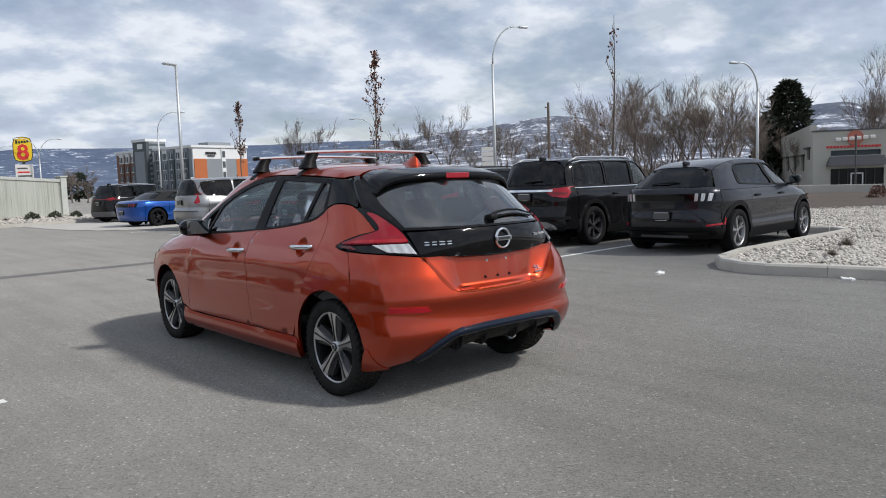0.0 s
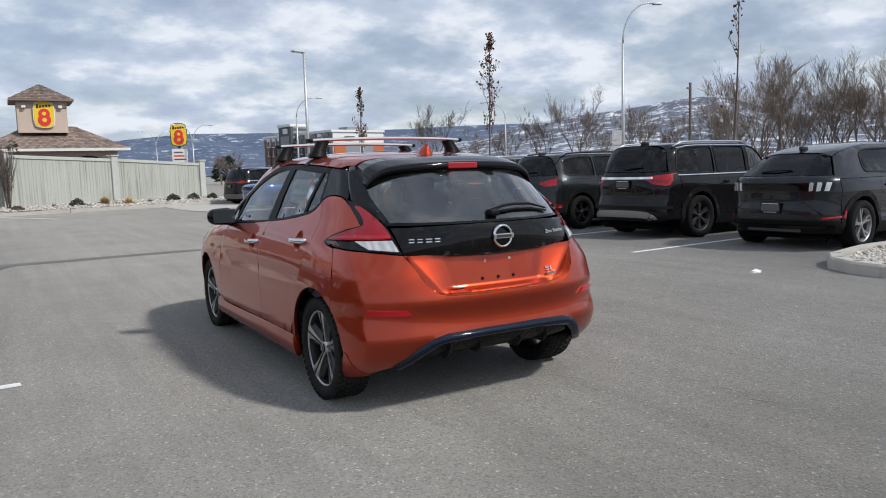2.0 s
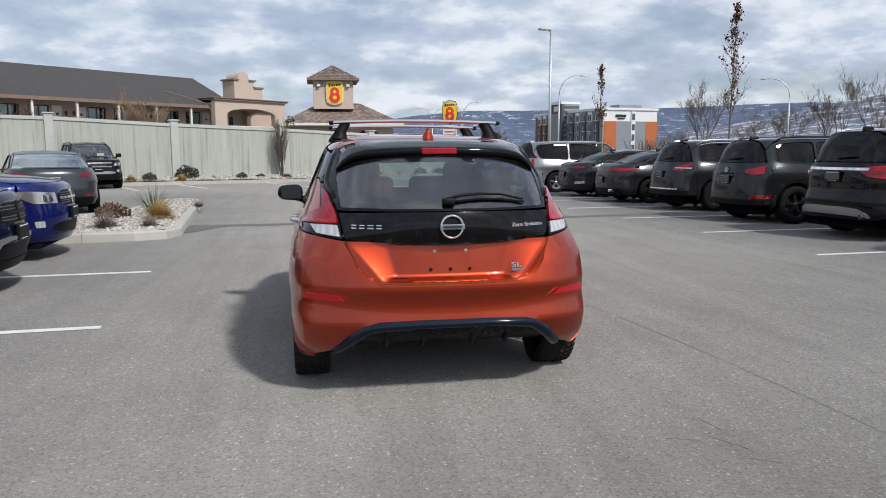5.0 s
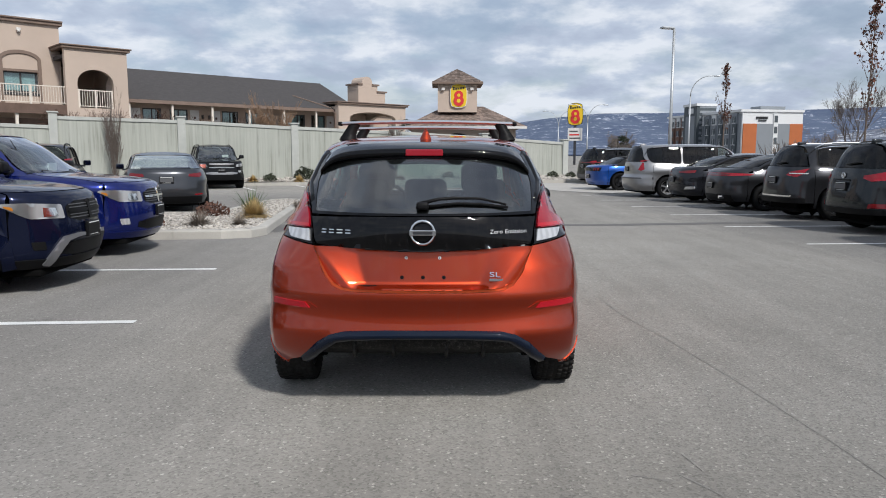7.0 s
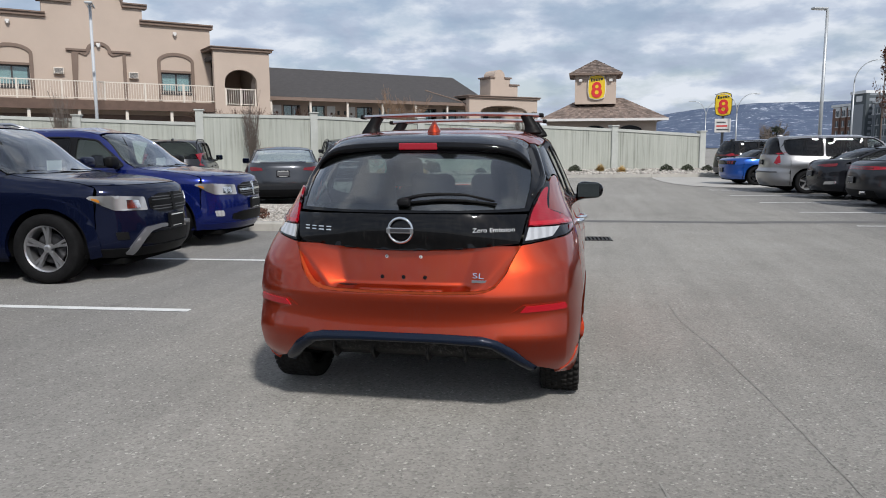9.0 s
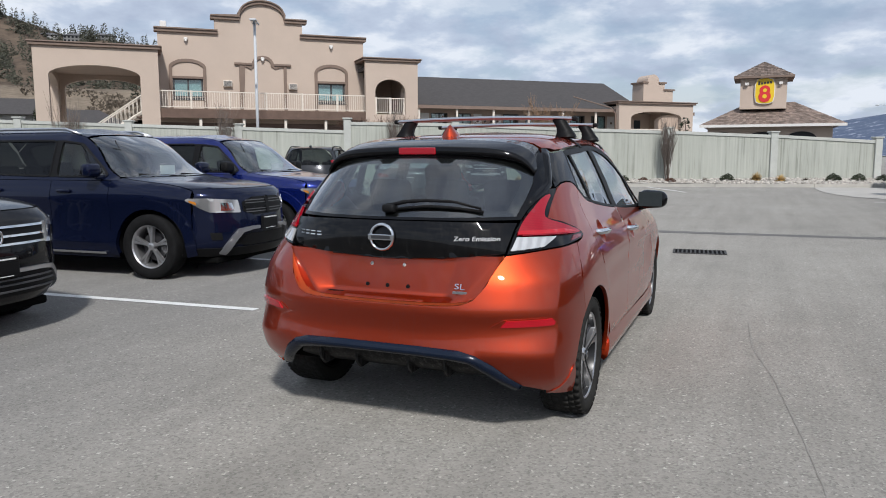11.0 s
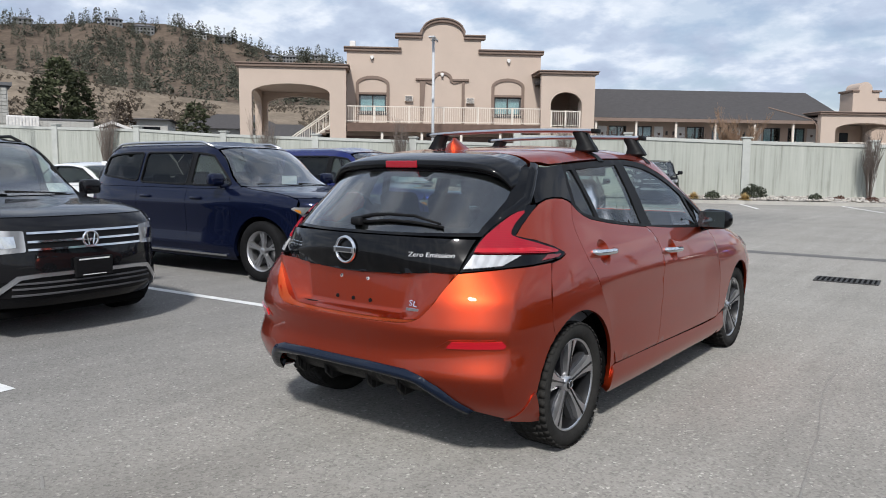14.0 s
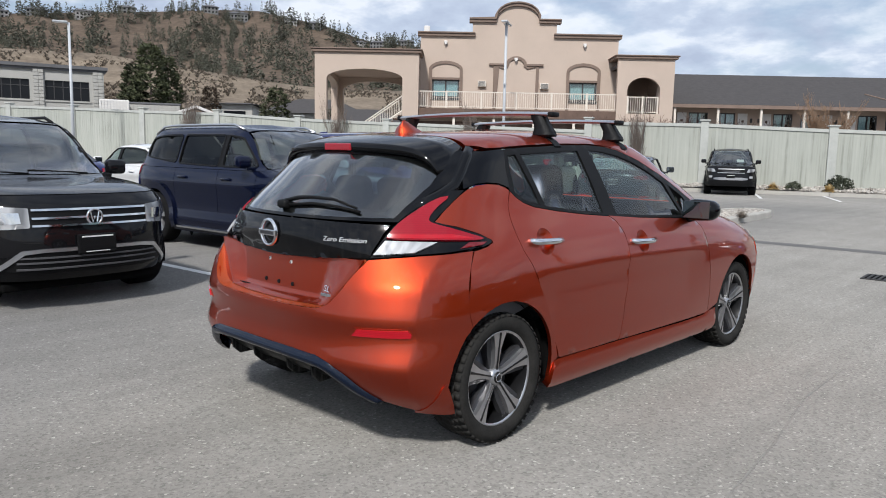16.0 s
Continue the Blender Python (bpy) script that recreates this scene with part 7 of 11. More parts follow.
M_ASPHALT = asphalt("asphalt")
M_SEAM = surface("patched_asphalt", (0.13, 0.126, 0.12), 0.9, vary=0.2, scale=1.5, fine=120, bump_k=0.4, dist=0.005)
M_LINE = surface("worn_white_line", (0.68, 0.68, 0.66), 0.8, vary=0.16, scale=5, fine=90, bump_k=0.3, dist=0.003)
M_KERB = surface("kerb_concrete", (0.44, 0.42, 0.38), 0.9, vary=0.14, scale=2.5, fine=60, bump_k=0.35, dist=0.004, each=0.05)
M_SLAB = surface("concrete_slab", (0.42, 0.40, 0.365), 0.9, vary=0.12, scale=0.8, fine=60, bump_k=0.3, dist=0.003)
M_BED = surface("gravel_bed", (0.40, 0.375, 0.335), 0.95, vary=0.4, scale=14, fine=40, bump_k=0.9, dist=0.03)
M_STONE = surface("river_stone", (0.35, 0.325, 0.29), 0.85, vary=0.22, scale=20, fine=120, bump_k=0.25, dist=0.004, each=0.36)
M_IRON = surface("cast_iron", (0.035, 0.033, 0.031), 0.7, vary=0.3, scale=20, fine=90)

bm = bmesh.new()
bmesh.ops.create_grid(bm, x_segments=2, y_segments=2, size=4500)
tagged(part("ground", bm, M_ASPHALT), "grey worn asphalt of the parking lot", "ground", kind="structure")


def ribbon(name, a, b, w, z, mat, label, category, kind="structure", thick=0.0, seg=1.0, wobble=0.0):
    """A flat strip on the ground from a to b, a hair proud of it."""
    a, b = Vector(a), Vector(b)
    d = (b - a)
    n = max(1, int(d.length / seg))
    s = Vector((-d.y, d.x)).normalized() * w / 2
    bm = bmesh.new()
    row = []
    rnd = random.Random(int(abs(a.x * 97 + a.y * 31) * 10))
    for k in range(n + 1):
        p = a + d * k / n
        e1, e2 = 1 + rnd.uniform(-wobble, wobble), 1 + rnd.uniform(-wobble, wobble)
        row.append([bm.verts.new((p.x + s.x * e1, p.y + s.y * e1, z)), bm.verts.new((p.x - s.x * e2, p.y - s.y * e2, z))])
    for p, q in zip(row, row[1:]):
        bm.faces.new((p[1], q[1], q[0], p[0]))
    bmesh.ops.recalc_face_normals(bm, faces=bm.faces[:])
    if bm.faces[0].normal.z < 0:
        bmesh.ops.reverse_faces(bm, faces=bm.faces[:])
    return tagged(part(name, bm, mat), label, category, kind=kind)


LU = Vector((math.cos(radians(4)), math.sin(radians(4))))
for x, y in [(5.87, 4.23), (5.80, 7.08), (5.60, 9.92), (5.42, 12.77), (5.24, 15.6), (5.05, 18.45), (4.9, 21.3), (5.2, 24.2), (5.0, 27.0)]:
    ribbon("stall_line", (x, y), (x + 5.4 * LU.x, y + 5.4 * LU.y), 0.10, 0.004, M_LINE, "worn white stall line on the asphalt", "road marking", wobble=0.06)
for x, y in [(-2.24, -1.25), (-2.42, 1.605), (-2.61, 4.456)]:
    ribbon("stall_line", (x, y), (x - 5.4 * LU.x, y - 5.4 * LU.y), 0.105, 0.004, M_LINE, "worn white stall line on the asphalt", "road marking", wobble=0.06)
FN = Vector((-0.41, 0.912))
for x, y in [(-7.07, 24.4), (-4.72, 25.3), (-0.75, 25.7)]:
    ribbon("stall_line", (x, y), (x + 5 * FN.x, y + 5 * FN.y), 0.11, 0.004, M_LINE, "white stall line near the wall", "road marking", wobble=0.06)
# the seam of the older paving across the aisle
for a, b, w in [((-3.05, 9.95), (0.4, 10.1), 0.42), ((0.4, 10.1), (3.6, 10.25), 0.36), ((3.6, 10.25), (7.5, 11.0), 0.4), ((-3.1, 8.9), (-2.55, 10.1), 0.55)]:
    ribbon("paving_seam", a, b, w, 0.003 if w < 0.5 else 0.007, M_SEAM, "darker patched seam in the asphalt", "road patch", wobble=0.15, seg=0.3)
# a fine joint between two lanes of paving, and short cracks
M_JOINT = surface("fine_paving_joint", (0.245, 0.235, 0.214), 0.9, vary=0.25, scale=6, fine=120, bump_k=0.4, dist=0.004)
joint = [(1.63, 2.7), (1.66, 1.85), (1.79, 1.06), (1.89, 0.12), (1.94, -0.46), (1.98, -1.0), (2.03, -2.1), (2.09, -3.2), (2.15, -4.4)]
for a, b in zip(joint, joint[1:]):
    ribbon("paving_joint", a, b, 0.006, 0.0025, M_JOINT, "thin dark joint between two lanes of asphalt", "paving joint", wobble=0.9, seg=0.05)
for a, b in [((1.21, -1.11), (1.24, -1.30)), ((1.12, -1.33), (1.24, -1.54)), ((-0.80, -1.70), (-0.66, -1.76)), ((0.92, -1.34), (1.06, -1.40)), ((1.16, -1.62), (1.29, -1.70)), ((-1.50, 5.76), (-1.36, 5.82)), ((-1.72, 3.66), (-1.55, 3.35))]:
    ribbon("asphalt_crack", a, b, 0.009, 0.0025, M_JOINT, "short dark crack in the asphalt", "crack", wobble=0.9, seg=0.03)
# storm drain
dr = empty("storm_drain", pose(0.95, 7.3, 0, 0, 0, 4))
tagged(dr, "rectangular cast iron storm drain grate in the asphalt", "drain")
part("grate_frame", merge(box(-0.36, 0.36, -0.23, -0.20, -0.03, 0.012), box(-0.36, 0.36, 0.20, 0.23, -0.03, 0.012), box(-0.36, -0.33, -0.2, 0.2, -0.03, 0.012), box(0.33, 0.36, -0.2, 0.2, -0.03, 0.012)), M_IRON, dr)
# the pit's shade, painted as a dark sheet just below the bars
part("pit_shade_sheet", box(-0.33, 0.33, -0.2, 0.2, -0.02, 0.005), M_DARK, dr)
for k in range(11):
    x = -0.29 + k * 0.058
    part("grate_bar", box(x - 0.012, x + 0.012, -0.2, 0.2, 0.004, 0.013), M_IRON, dr)


def kerb_run(pts, name, label, closed=False, w=0.16, hgt=0.15, piece=1.5):
    """Precast kerb pieces along a line, the top edge on the road side rounded; the line is the road face."""
    root = empty(name)
    tagged(root, label, "kerb", kind="structure")
    pts = [Vector((p[0], p[1], 0)) for p in pts]
    # resample
    seg = [(a, b) for a, b in zip(pts, pts[1:])]
    for a, b in seg:
        d = b - a
        n = max(1, round(d.length / piece))
        s = Vector((-d.y, d.x, 0)).normalized()
        for k in range(n):
            p, q = a + d * ((k + 0.003) / n), a + d * ((k + 0.997) / n)
            bm = bmesh.new()
            prof = [(0, -0.02), (0.012, hgt - 0.03), (0.035, hgt - 0.004), (0.06, hgt), (w, hgt), (w, -0.02)]
            r0 = [bm.verts.new(p + s * o + Vector((0, 0, z))) for o, z in prof]
            r1 = [bm.verts.new(q + s * o + Vector((0, 0, z))) for o, z in prof]
            for j in range(5):
                bm.faces.new((r0[j], r1[j], r1[j + 1], r0[j + 1]))
            bm.faces.new(r0)
            bm.faces.new(r1[::-1])
            bmesh.ops.recalc_face_normals(bm, faces=bm.faces[:])
            part("kerb_stone", bm, M_KERB, root)
    return root


def flat_poly(name, poly, z, mat, label, category, h=0.5, relief=0.0, seed=1, fn=None):
    uv, f = triangulate(poly, h)
    rnd = random.Random(seed)
    v = [(x, y, (fn(x, y) if fn else z) + (rnd.uniform(-1, 1) * relief)) for x, y in uv]
    f = [tuple(t) if np.cross(uv[t[1]] - uv[t[0]], uv[t[2]] - uv[t[0]]) > 0 else tuple(t)[::-1] for t in f]
    ob = mesh_object(name, v, f, mat)
    return tagged(ob, label, category, kind="structure")


# right island: kerb round a stone bed with a concrete walk
R_IS = [(6.45, -6.0), (6.30, -0.8), (6.18, -0.15), (6.0, 0.55), (6.06, 0.95), (6.3, 1.35), (6.7, 1.62), (7.8, 1.86), (10.0, 1.92), (12.3, 1.98), (12.72, 2.4), (12.62, 6.0), (12.35, 12.0), (11.9, 20.0), (11.6, 27.0)]
kerb_run(R_IS[::-1], "kerb_right", "pale concrete kerb round the stone bed")
flat_poly("stone_bed_right", [(6.45, -0.65), (6.33, -0.1), (6.16, 0.55), (6.22, 0.9), (6.42, 1.22), (6.8, 1.45), (7.8, 1.68), (10.0, 1.75), (12.4, 1.82), (12.9, 2.3), (12.8, 6.0), (12.52, 12.0), (12.06, 20.0), (11.77, 27.0), (18, 27), (22, 12), (24, 4), (24, -6), (12.0, -6), (9.0, -2.2), (7.4, -0.9)], 0.11, M_BED, "bed of pale river stones", "stone bed", h=0.4, relief=0.015)
flat_poly("walk_right", [(6.6, -6.0), (6.46, -0.8), (6.50, -0.66), (7.4, -0.92), (9.0, -2.22), (12, -6)], 0.135, M_SLAB, "pale concrete walk beside the bed", "pavement", h=0.6)
# left planter between the stalls
L_IS = [(-9.0, 7.22), (-4.25, 7.58), (-3.5, 7.68), (-3.05, 7.9), (-2.9, 8.35), (-2.98, 9.2), (-3.6, 15.8), (-3.8, 16.4), (-4.2, 16.65), (-4.6, 16.4), (-4.72, 15.8), (-4.85, 11.7), (-9.0, 11.35)]
kerb_run(L_IS, "kerb_left", "pale concrete kerb round the planter")
L_BED = [(-9.0, 7.38), (-4.25, 7.74), (-3.55, 7.84), (-3.17, 8.02), (-3.06, 8.4), (-3.14, 9.2), (-3.76, 15.75), (-3.95, 16.3), (-4.2, 16.48), (-4.45, 16.3), (-4.56, 15.8), (-4.69, 11.54), (-9.0, 11.19)]
flat_poly("stone_bed_left", L_BED, 0.12, M_BED, "planter bed of pale river stones", "stone bed", h=0.4, relief=0.015)

# ---- concrete wall along the lot, with posts and plank-textured panels ----
FO, FD = Vector((7.0, 37.5)), Vector((-4.626, -2.08))
FDN = FD.normalized()
FNN = Vector((FDN.y, -FDN.x))
if FNN.y < 0:
    FNN = -FNN
TOPS = [2.10, 2.36, 2.55, 2.70, 2.90, 2.97, 2.73, 2.88, 3.04, 3.33, 3.45, 3.62, 3.75, 3.9, 4.0]
M_FENCE = None


def fence_material():
    m, n, l, b = material("stained_wall_concrete")
    v = world_coords(n, l)
    rain = noise_tex(n, l, world_coords(n, l, (2.2, 2.2, 0.12)), 2.6, 6, 0.65)
    plank = noise_tex(n, l, world_coords(n, l, (7.0, 7.0, 0.08)), 1.6, 2, 0.5)
    broad = noise_tex(n, l, v, 0.5, 4)
    f = link_math(n, l, "ADD", link_math(n, l, "MULTIPLY", rain, 0.5), link_math(n, l, "ADD", link_math(n, l, "MULTIPLY", plank, 0.3), link_math(n, l, "MULTIPLY", broad, 0.2)))
    col = link_ramp(n, l, f, [(0.36, (0.25, 0.258, 0.225)), (0.47, (0.375, 0.388, 0.345)), (0.62, (0.445, 0.455, 0.41))])
    l.new(col, b.inputs["Base Color"])
    b.inputs["Roughness"].default_value = 0.92
    bump(n, l, b, f, 0.35, 0.02)
    return m


M_FENCE = fence_material()
M_FENCECAP = surface("wall_cap_concrete", (0.44, 0.45, 0.42), 0.9, vary=0.12, scale=2, fine=50)


def boundary_wall():
    root = empty("boundary_wall")
    tagged(root, "grey-green concrete wall of plank-textured panels between capped posts", "wall", kind="structure")
    rnd = random.Random(5)
    for n in range(-0, 15):
        p = FO + FD * n
        top = TOPS[n] + 0.10
        if n == 5:
            top += 0.02
        bm = merge(box(-0.17, 0.17, -0.17, 0.17, -0.2, top, 0.012, 1), box(-0.22, 0.22, -0.22, 0.22, top, top + 0.07, 0.015, 1))
        ang = math.atan2(FDN.y, FDN.x)
        bmesh.ops.transform(bm, matrix=Matrix.Translation((p.x, p.y, 0)) @ Matrix.Rotation(ang, 4, "Z"), verts=bm.verts[:])
        part("post", bm, M_FENCECAP, root)
    for n in range(14):
        a, b = FO + FD * n, FO + FD * (n + 1)
        t0, t1 = TOPS[n], TOPS[n + 1]
        if n == 5:
            t0 = 2.58
        if n == 4:
            t1 = 2.97
        L = (b - a).length
        bm = bmesh.new()
        x = 0.17
        while x < L - 0.18:
            wd = min(rnd.choice((0.14, 0.16, 0.19)), L - 0.17 - x)
            dep = rnd.uniform(0.0, 0.004)
            for fx0, fx1, yy in ((x, x + wd - 0.008, -0.06 - dep), (x + wd - 0.008, x + wd, -0.056)):
                z0, z1 = t0 + (t1 - t0) * fx0 / L, t0 + (t1 - t0) * fx1 / L
                vs = [bm.verts.new(q) for q in ((fx0, yy, -0.1), (fx1, yy, -0.1), (fx1, yy, z1 - 0.12), (fx0, yy, z0 - 0.12))]
                bm.faces.new(vs)
                vs2 = [bm.verts.new((q.co.x, 0.06, q.co.z)) for q in vs]
                bm.faces.new(vs2[::-1])
                for j in range(4):
                    bm.faces.new((vs[j], vs2[j], vs2[(j + 1) % 4], vs[(j + 1) % 4]))
            x += wd
        m = Matrix.Translation((a.x, a.y, 0)) @ Matrix.Rotation(math.atan2(FDN.y, FDN.x), 4, "Z") @ Matrix.Diagonal((1, -1, 1, 1))
        bmesh.ops.transform(bm, matrix=m, verts=bm.verts[:])
        bmesh.ops.recalc_face_normals(bm, faces=bm.faces[:])
        part("panel", bm, M_FENCE, root)
        bm = bmesh.new()
        vs = []
        for fx, t in ((0.16, t0), (L - 0.16, t1)):
            vs.append([bm.verts.new((fx, y, t + dz)) for y, dz in ((-0.11, -0.14), (-0.11, 0), (0.11, 0), (0.11, -0.14))])
        for j in range(4):
            bm.faces.new((vs[0][j], vs[0][(j + 1) % 4], vs[1][(j + 1) % 4], vs[1][j]))
        bm.faces.new(vs[0])
        bm.faces.new(vs[1][::-1])
        bmesh.ops.transform(bm, matrix=m, verts=bm.verts[:])
        bmesh.ops.recalc_face_normals(bm, faces=bm.faces[:])
        part("cap_rail", bm, M_FENCECAP, root)


boundary_wall()
# bed and kerb along the wall
K_F = [(8.6, 33.3), (4.0, 32.3), (0.0, 31.2), (-4.0, 30.1), (-8.5, 28.4), (-13.0, 26.2), (-20, 23.2), (-30, 18.8), (-44, 12.4)]
kerb_run(K_F, "kerb_wall", "pale concrete kerb along the wall bed", piece=3.0)
bed = [(x - 0.02, y + 0.17) for x, y in K_F] + [tuple(FO + FD * n - FNN * 0.02) for n in (11, 8, 5, 4, 3, 2, 1, 0)] + [(8.6, 38.1)]


def bed_height(x, y):
    q = Vector((x, y)) - FO
    back = max(0.0, 1 - abs(q.dot(FNN)) / 3.2)
    return 0.12 + 0.15 * back + 0.05 * math.sin(x * 1.7) * math.sin(y * 2.3) * back


flat_poly("stone_bed_wall", bed, 0.12, M_BED, "bed of pale stones along the wall", "stone bed", h=0.6, relief=0.03, fn=bed_height)
# pale concrete apron by the wall's end
flat_poly("apron", smooth_poly([(4.05, 33.0), (3.95, 29.5), (4.1, 26.3), (4.9, 23.2), (6.9, 22.6), (9.5, 26), (10.5, 34), (8.6, 34.2)], n=1), 0.012, M_SLAB, "pale concrete apron at the end of the row", "pavement", h=1.0)

# ---- the two-storey motel behind the wall ----
M_STUCCO = surface("beige_stucco", (0.50, 0.405, 0.335), 0.93, vary=0.06, scale=0.7, fine=45, bump_k=0.3, dist=0.006)
M_TRIM = surface("brown_trim", (0.20, 0.145, 0.115), 0.8, vary=0.12, scale=2, fine=60)
M_ROOFDARK = surface("dark_shingle", (0.060, 0.055, 0.054), 0.92, vary=0.22, scale=3.5, fine=30, bump_k=0.5, dist=0.02, stretch=(1, 1, 3))
M_RAIL = surface("cream_rail_paint", (0.70, 0.64, 0.56), 0.6, vary=0.06)
M_DECK = surface("brown_deck_board", (0.13, 0.085, 0.065), 0.85, vary=0.2, scale=3)
M_CURTAIN = surface("pale_curtain", (0.62, 0.82, 0.83), 0.85, vary=0.16, scale=3, fine=16, bump_k=0.2, stretch=(4, 4, 0.1))
M_WINFRAME = flat("dark_window_frame", (0.05, 0.048, 0.048), 0.5)
M_DOORWHITE = surface("white_door_paint", (0.68, 0.66, 0.63), 0.6, vary=0.05)
M_PANE = window_glass("house_pane", (0.75, 0.8, 0.8))
# near-black sheet colour: the dark of unlit rooms is painted in
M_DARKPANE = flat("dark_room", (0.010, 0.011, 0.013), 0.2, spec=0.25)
# darker copy of the stucco, shade painted in for sheltered walls and ceilings
M_WALLSHADE = surface("shaded_tan_wall", (0.45, 0.35, 0.28), 0.93, vary=0.08, scale=1.2, fine=45)

MOTEL = empty("motel_building", pose(-20.23, 36.22, 0, 0, 0, 42.85))
tagged(MOTEL, "beige stucco two-storey motel with brown trim and stepped gable", "building")


def slab(poly, y0, y1, holes=(), h=3.0):
    """A wall cut to an outline in x and z, standing from y0 to y1, with openings through it."""
    uv, f = triangulate(poly, h, holes)
    n = len(uv)
    bm = bmesh.new()
    fr = [bm.verts.new((x, y0, z)) for x, z in uv]
    bk = [bm.verts.new((x, y1, z)) for x, z in uv]
    edges = {}
    for t in f:
        a, b, c = (int(i) for i in t)
        bm.faces.new((fr[a], fr[b], fr[c]))
        bm.faces.new((bk[c], bk[b], bk[a]))
        for p, q in ((a, b), (b, c), (c, a)):
            k = (min(p, q), max(p, q))
            edges[k] = None if k in edges else (p, q)
    for e in edges.values():
        if e:
            bm.faces.new((fr[e[1]], fr[e[0]], bk[e[0]], bk[e[1]]))
    bmesh.ops.recalc_face_normals(bm, faces=bm.faces[:])
    return bm


def arch_top(x0, x1, z0, zs, zt, n=12):
    """An opening from z0 up, its head a flat arch that springs at zs and peaks at zt."""
    c, r = (x0 + x1) / 2, (x1 - x0) / 2
    return [(x0, z0), (x1, z0)] + [(c + r * math.cos(math.pi * k / n), zs + (zt - zs) * math.sin(math.pi * k / n)) for k in range(n + 1)]


def band(poly, w, y0, y1, closed=False):
    """A moulding that follows a line in x and z."""
    bm = bmesh.new()
    pts = [Vector((x, z)) for x, z in poly]
    rows = []
    for k, p in enumerate(pts):
        a, b = pts[max(k - 1, 0)], pts[min(k + 1, len(pts) - 1)]
        d = (b - a).normalized()
        nrm = Vector((-d.y, d.x))
        m0 = (pts[k] - a).normalized() if k else d
        m1 = (b - pts[k]).normalized() if k < len(pts) - 1 else d
        sc = 1 / max(0.5, nrm.dot(Vector((-m1.y, m1.x))))
        rows.append([bm.verts.new((q.x, y, q.y)) for q, y in ((p, y0), (p + nrm * w * sc, y0), (p + nrm * w * sc, y1), (p, y1))])
    for a, b in zip(rows, rows[1:]):
        for j in range(4):
            bm.faces.new((a[j], a[(j + 1) % 4], b[(j + 1) % 4], b[j]))
    bm.faces.new(rows[0])
    bm.faces.new(rows[-1][::-1])
    bmesh.ops.recalc_face_normals(bm, faces=bm.faces[:])
    return bm


# main gable: stepped parapet with a round head
c_arch = [(-5.86 + 1.2 * math.cos(math.pi * k / 14), 9.15 + 0.72 * math.sin(math.pi * k / 14)) for k in range(15)]
gable = [(-11.45, 0.5), (0, 0.5), (0, 8.15), (-3.6, 8.15), (-3.6, 8.95), (-4.6, 8.95)] + c_arch + [(-7.1, 8.95), (-8.45, 8.95), (-8.45, 8.15), (-11.45, 8.15)]
WIN = [(-10.76, -9.16, 4.64, 5.65), (-2.76, -1.14, 4.58, 5.62)]
holes = [[(a, b0), (b, b0), (b, t0), (a, t0)] for a, b, b0, t0 in WIN]
wall = part("front_wall", slab(gable, 0, 0.35, holes, 1.5), M_STUCCO, MOTEL)
part("side_wall", box(-11.45, -11.1, 0.35, 10, 0.5, 8.1), M_STUCCO, MOTEL)
part("side_wall", box(-0.35, 0.0, 0.35, 10, 0.5, 8.1), M_STUCCO, MOTEL)
part("back_wall", box(-11.45, 0, 10, 10.3, 0.5, 8.0), M_STUCCO, MOTEL)
part("flat_roof", box(-11.1, -0.35, 0.35, 10, 7.3, 7.5), M_ROOFDARK, MOTEL)
cap1 = [(-11.65, 8.1), (-8.35, 8.1)]
for line in ([(-8.3, 8.12), (-11.62, 8.12)], [(0.15, 8.12), (-3.75, 8.12)], [(-3.35, 8.93), (-4.62, 8.93)] + c_arch[1:-1] + [(-7.1, 8.93), (-8.65, 8.93)]):
    part("parapet_moulding", band(line[::-1], 0.16, -0.16, 0.45), M_TRIM, MOTEL)
    part("parapet_lip", band([(x, z + 0.16) for x, z in line[::-1]], 0.07, -0.24, 0.5), M_TRIM, MOTEL)
# windows with arched surrounds
for a, b, z0, z1 in WIN:
    w = empty("window")
    w.parent = MOTEL
    part("window_frame", merge(box(a, b, 0.08, 0.16, z0, z0 + 0.07), box(a, b, 0.08, 0.16, z1 - 0.07, z1), box(a, a + 0.07, 0.08, 0.16, z0, z1), box(b - 0.07, b, 0.08, 0.16, z0, z1), box((a + b) / 2 - 0.04, (a + b) / 2 + 0.04, 0.08, 0.16, z0, z1)), M_WINFRAME, w)
    part("pane", box(a + 0.05, b - 0.05, 0.11, 0.125, z0 + 0.05, z1 - 0.05), M_PANE, w)
    part("curtain", box(a + 0.1, b - 0.1, 0.24, 0.26, z0 + 0.05, z1 - 0.06), M_CURTAIN, w)
    part("window_sill", box(a - 0.05, b + 0.05, -0.06, 0.08, z0 - 0.16, z0 - 0.02, 0.01, 1), M_WINFRAME, w)
    c = (a + b) / 2
    jamb = [(a - 0.18, 3.9), (a - 0.18, 6.2)] + [(c + (1.0) * math.cos(math.pi - math.pi * k / 12), 6.2 + 0.52 * math.sin(math.pi * k / 12)) for k in range(1, 12)] + [(b + 0.18, 6.2), (b + 0.18, 3.9)]
    part("window_surround", band(jamb, -0.17, -0.07, 0.0), M_TRIM, w)
    part("lintel", box(a - 0.1, b + 0.1, -0.06, 0.0, z1 + 0.0, z1 + 0.12), M_TRIM, w)
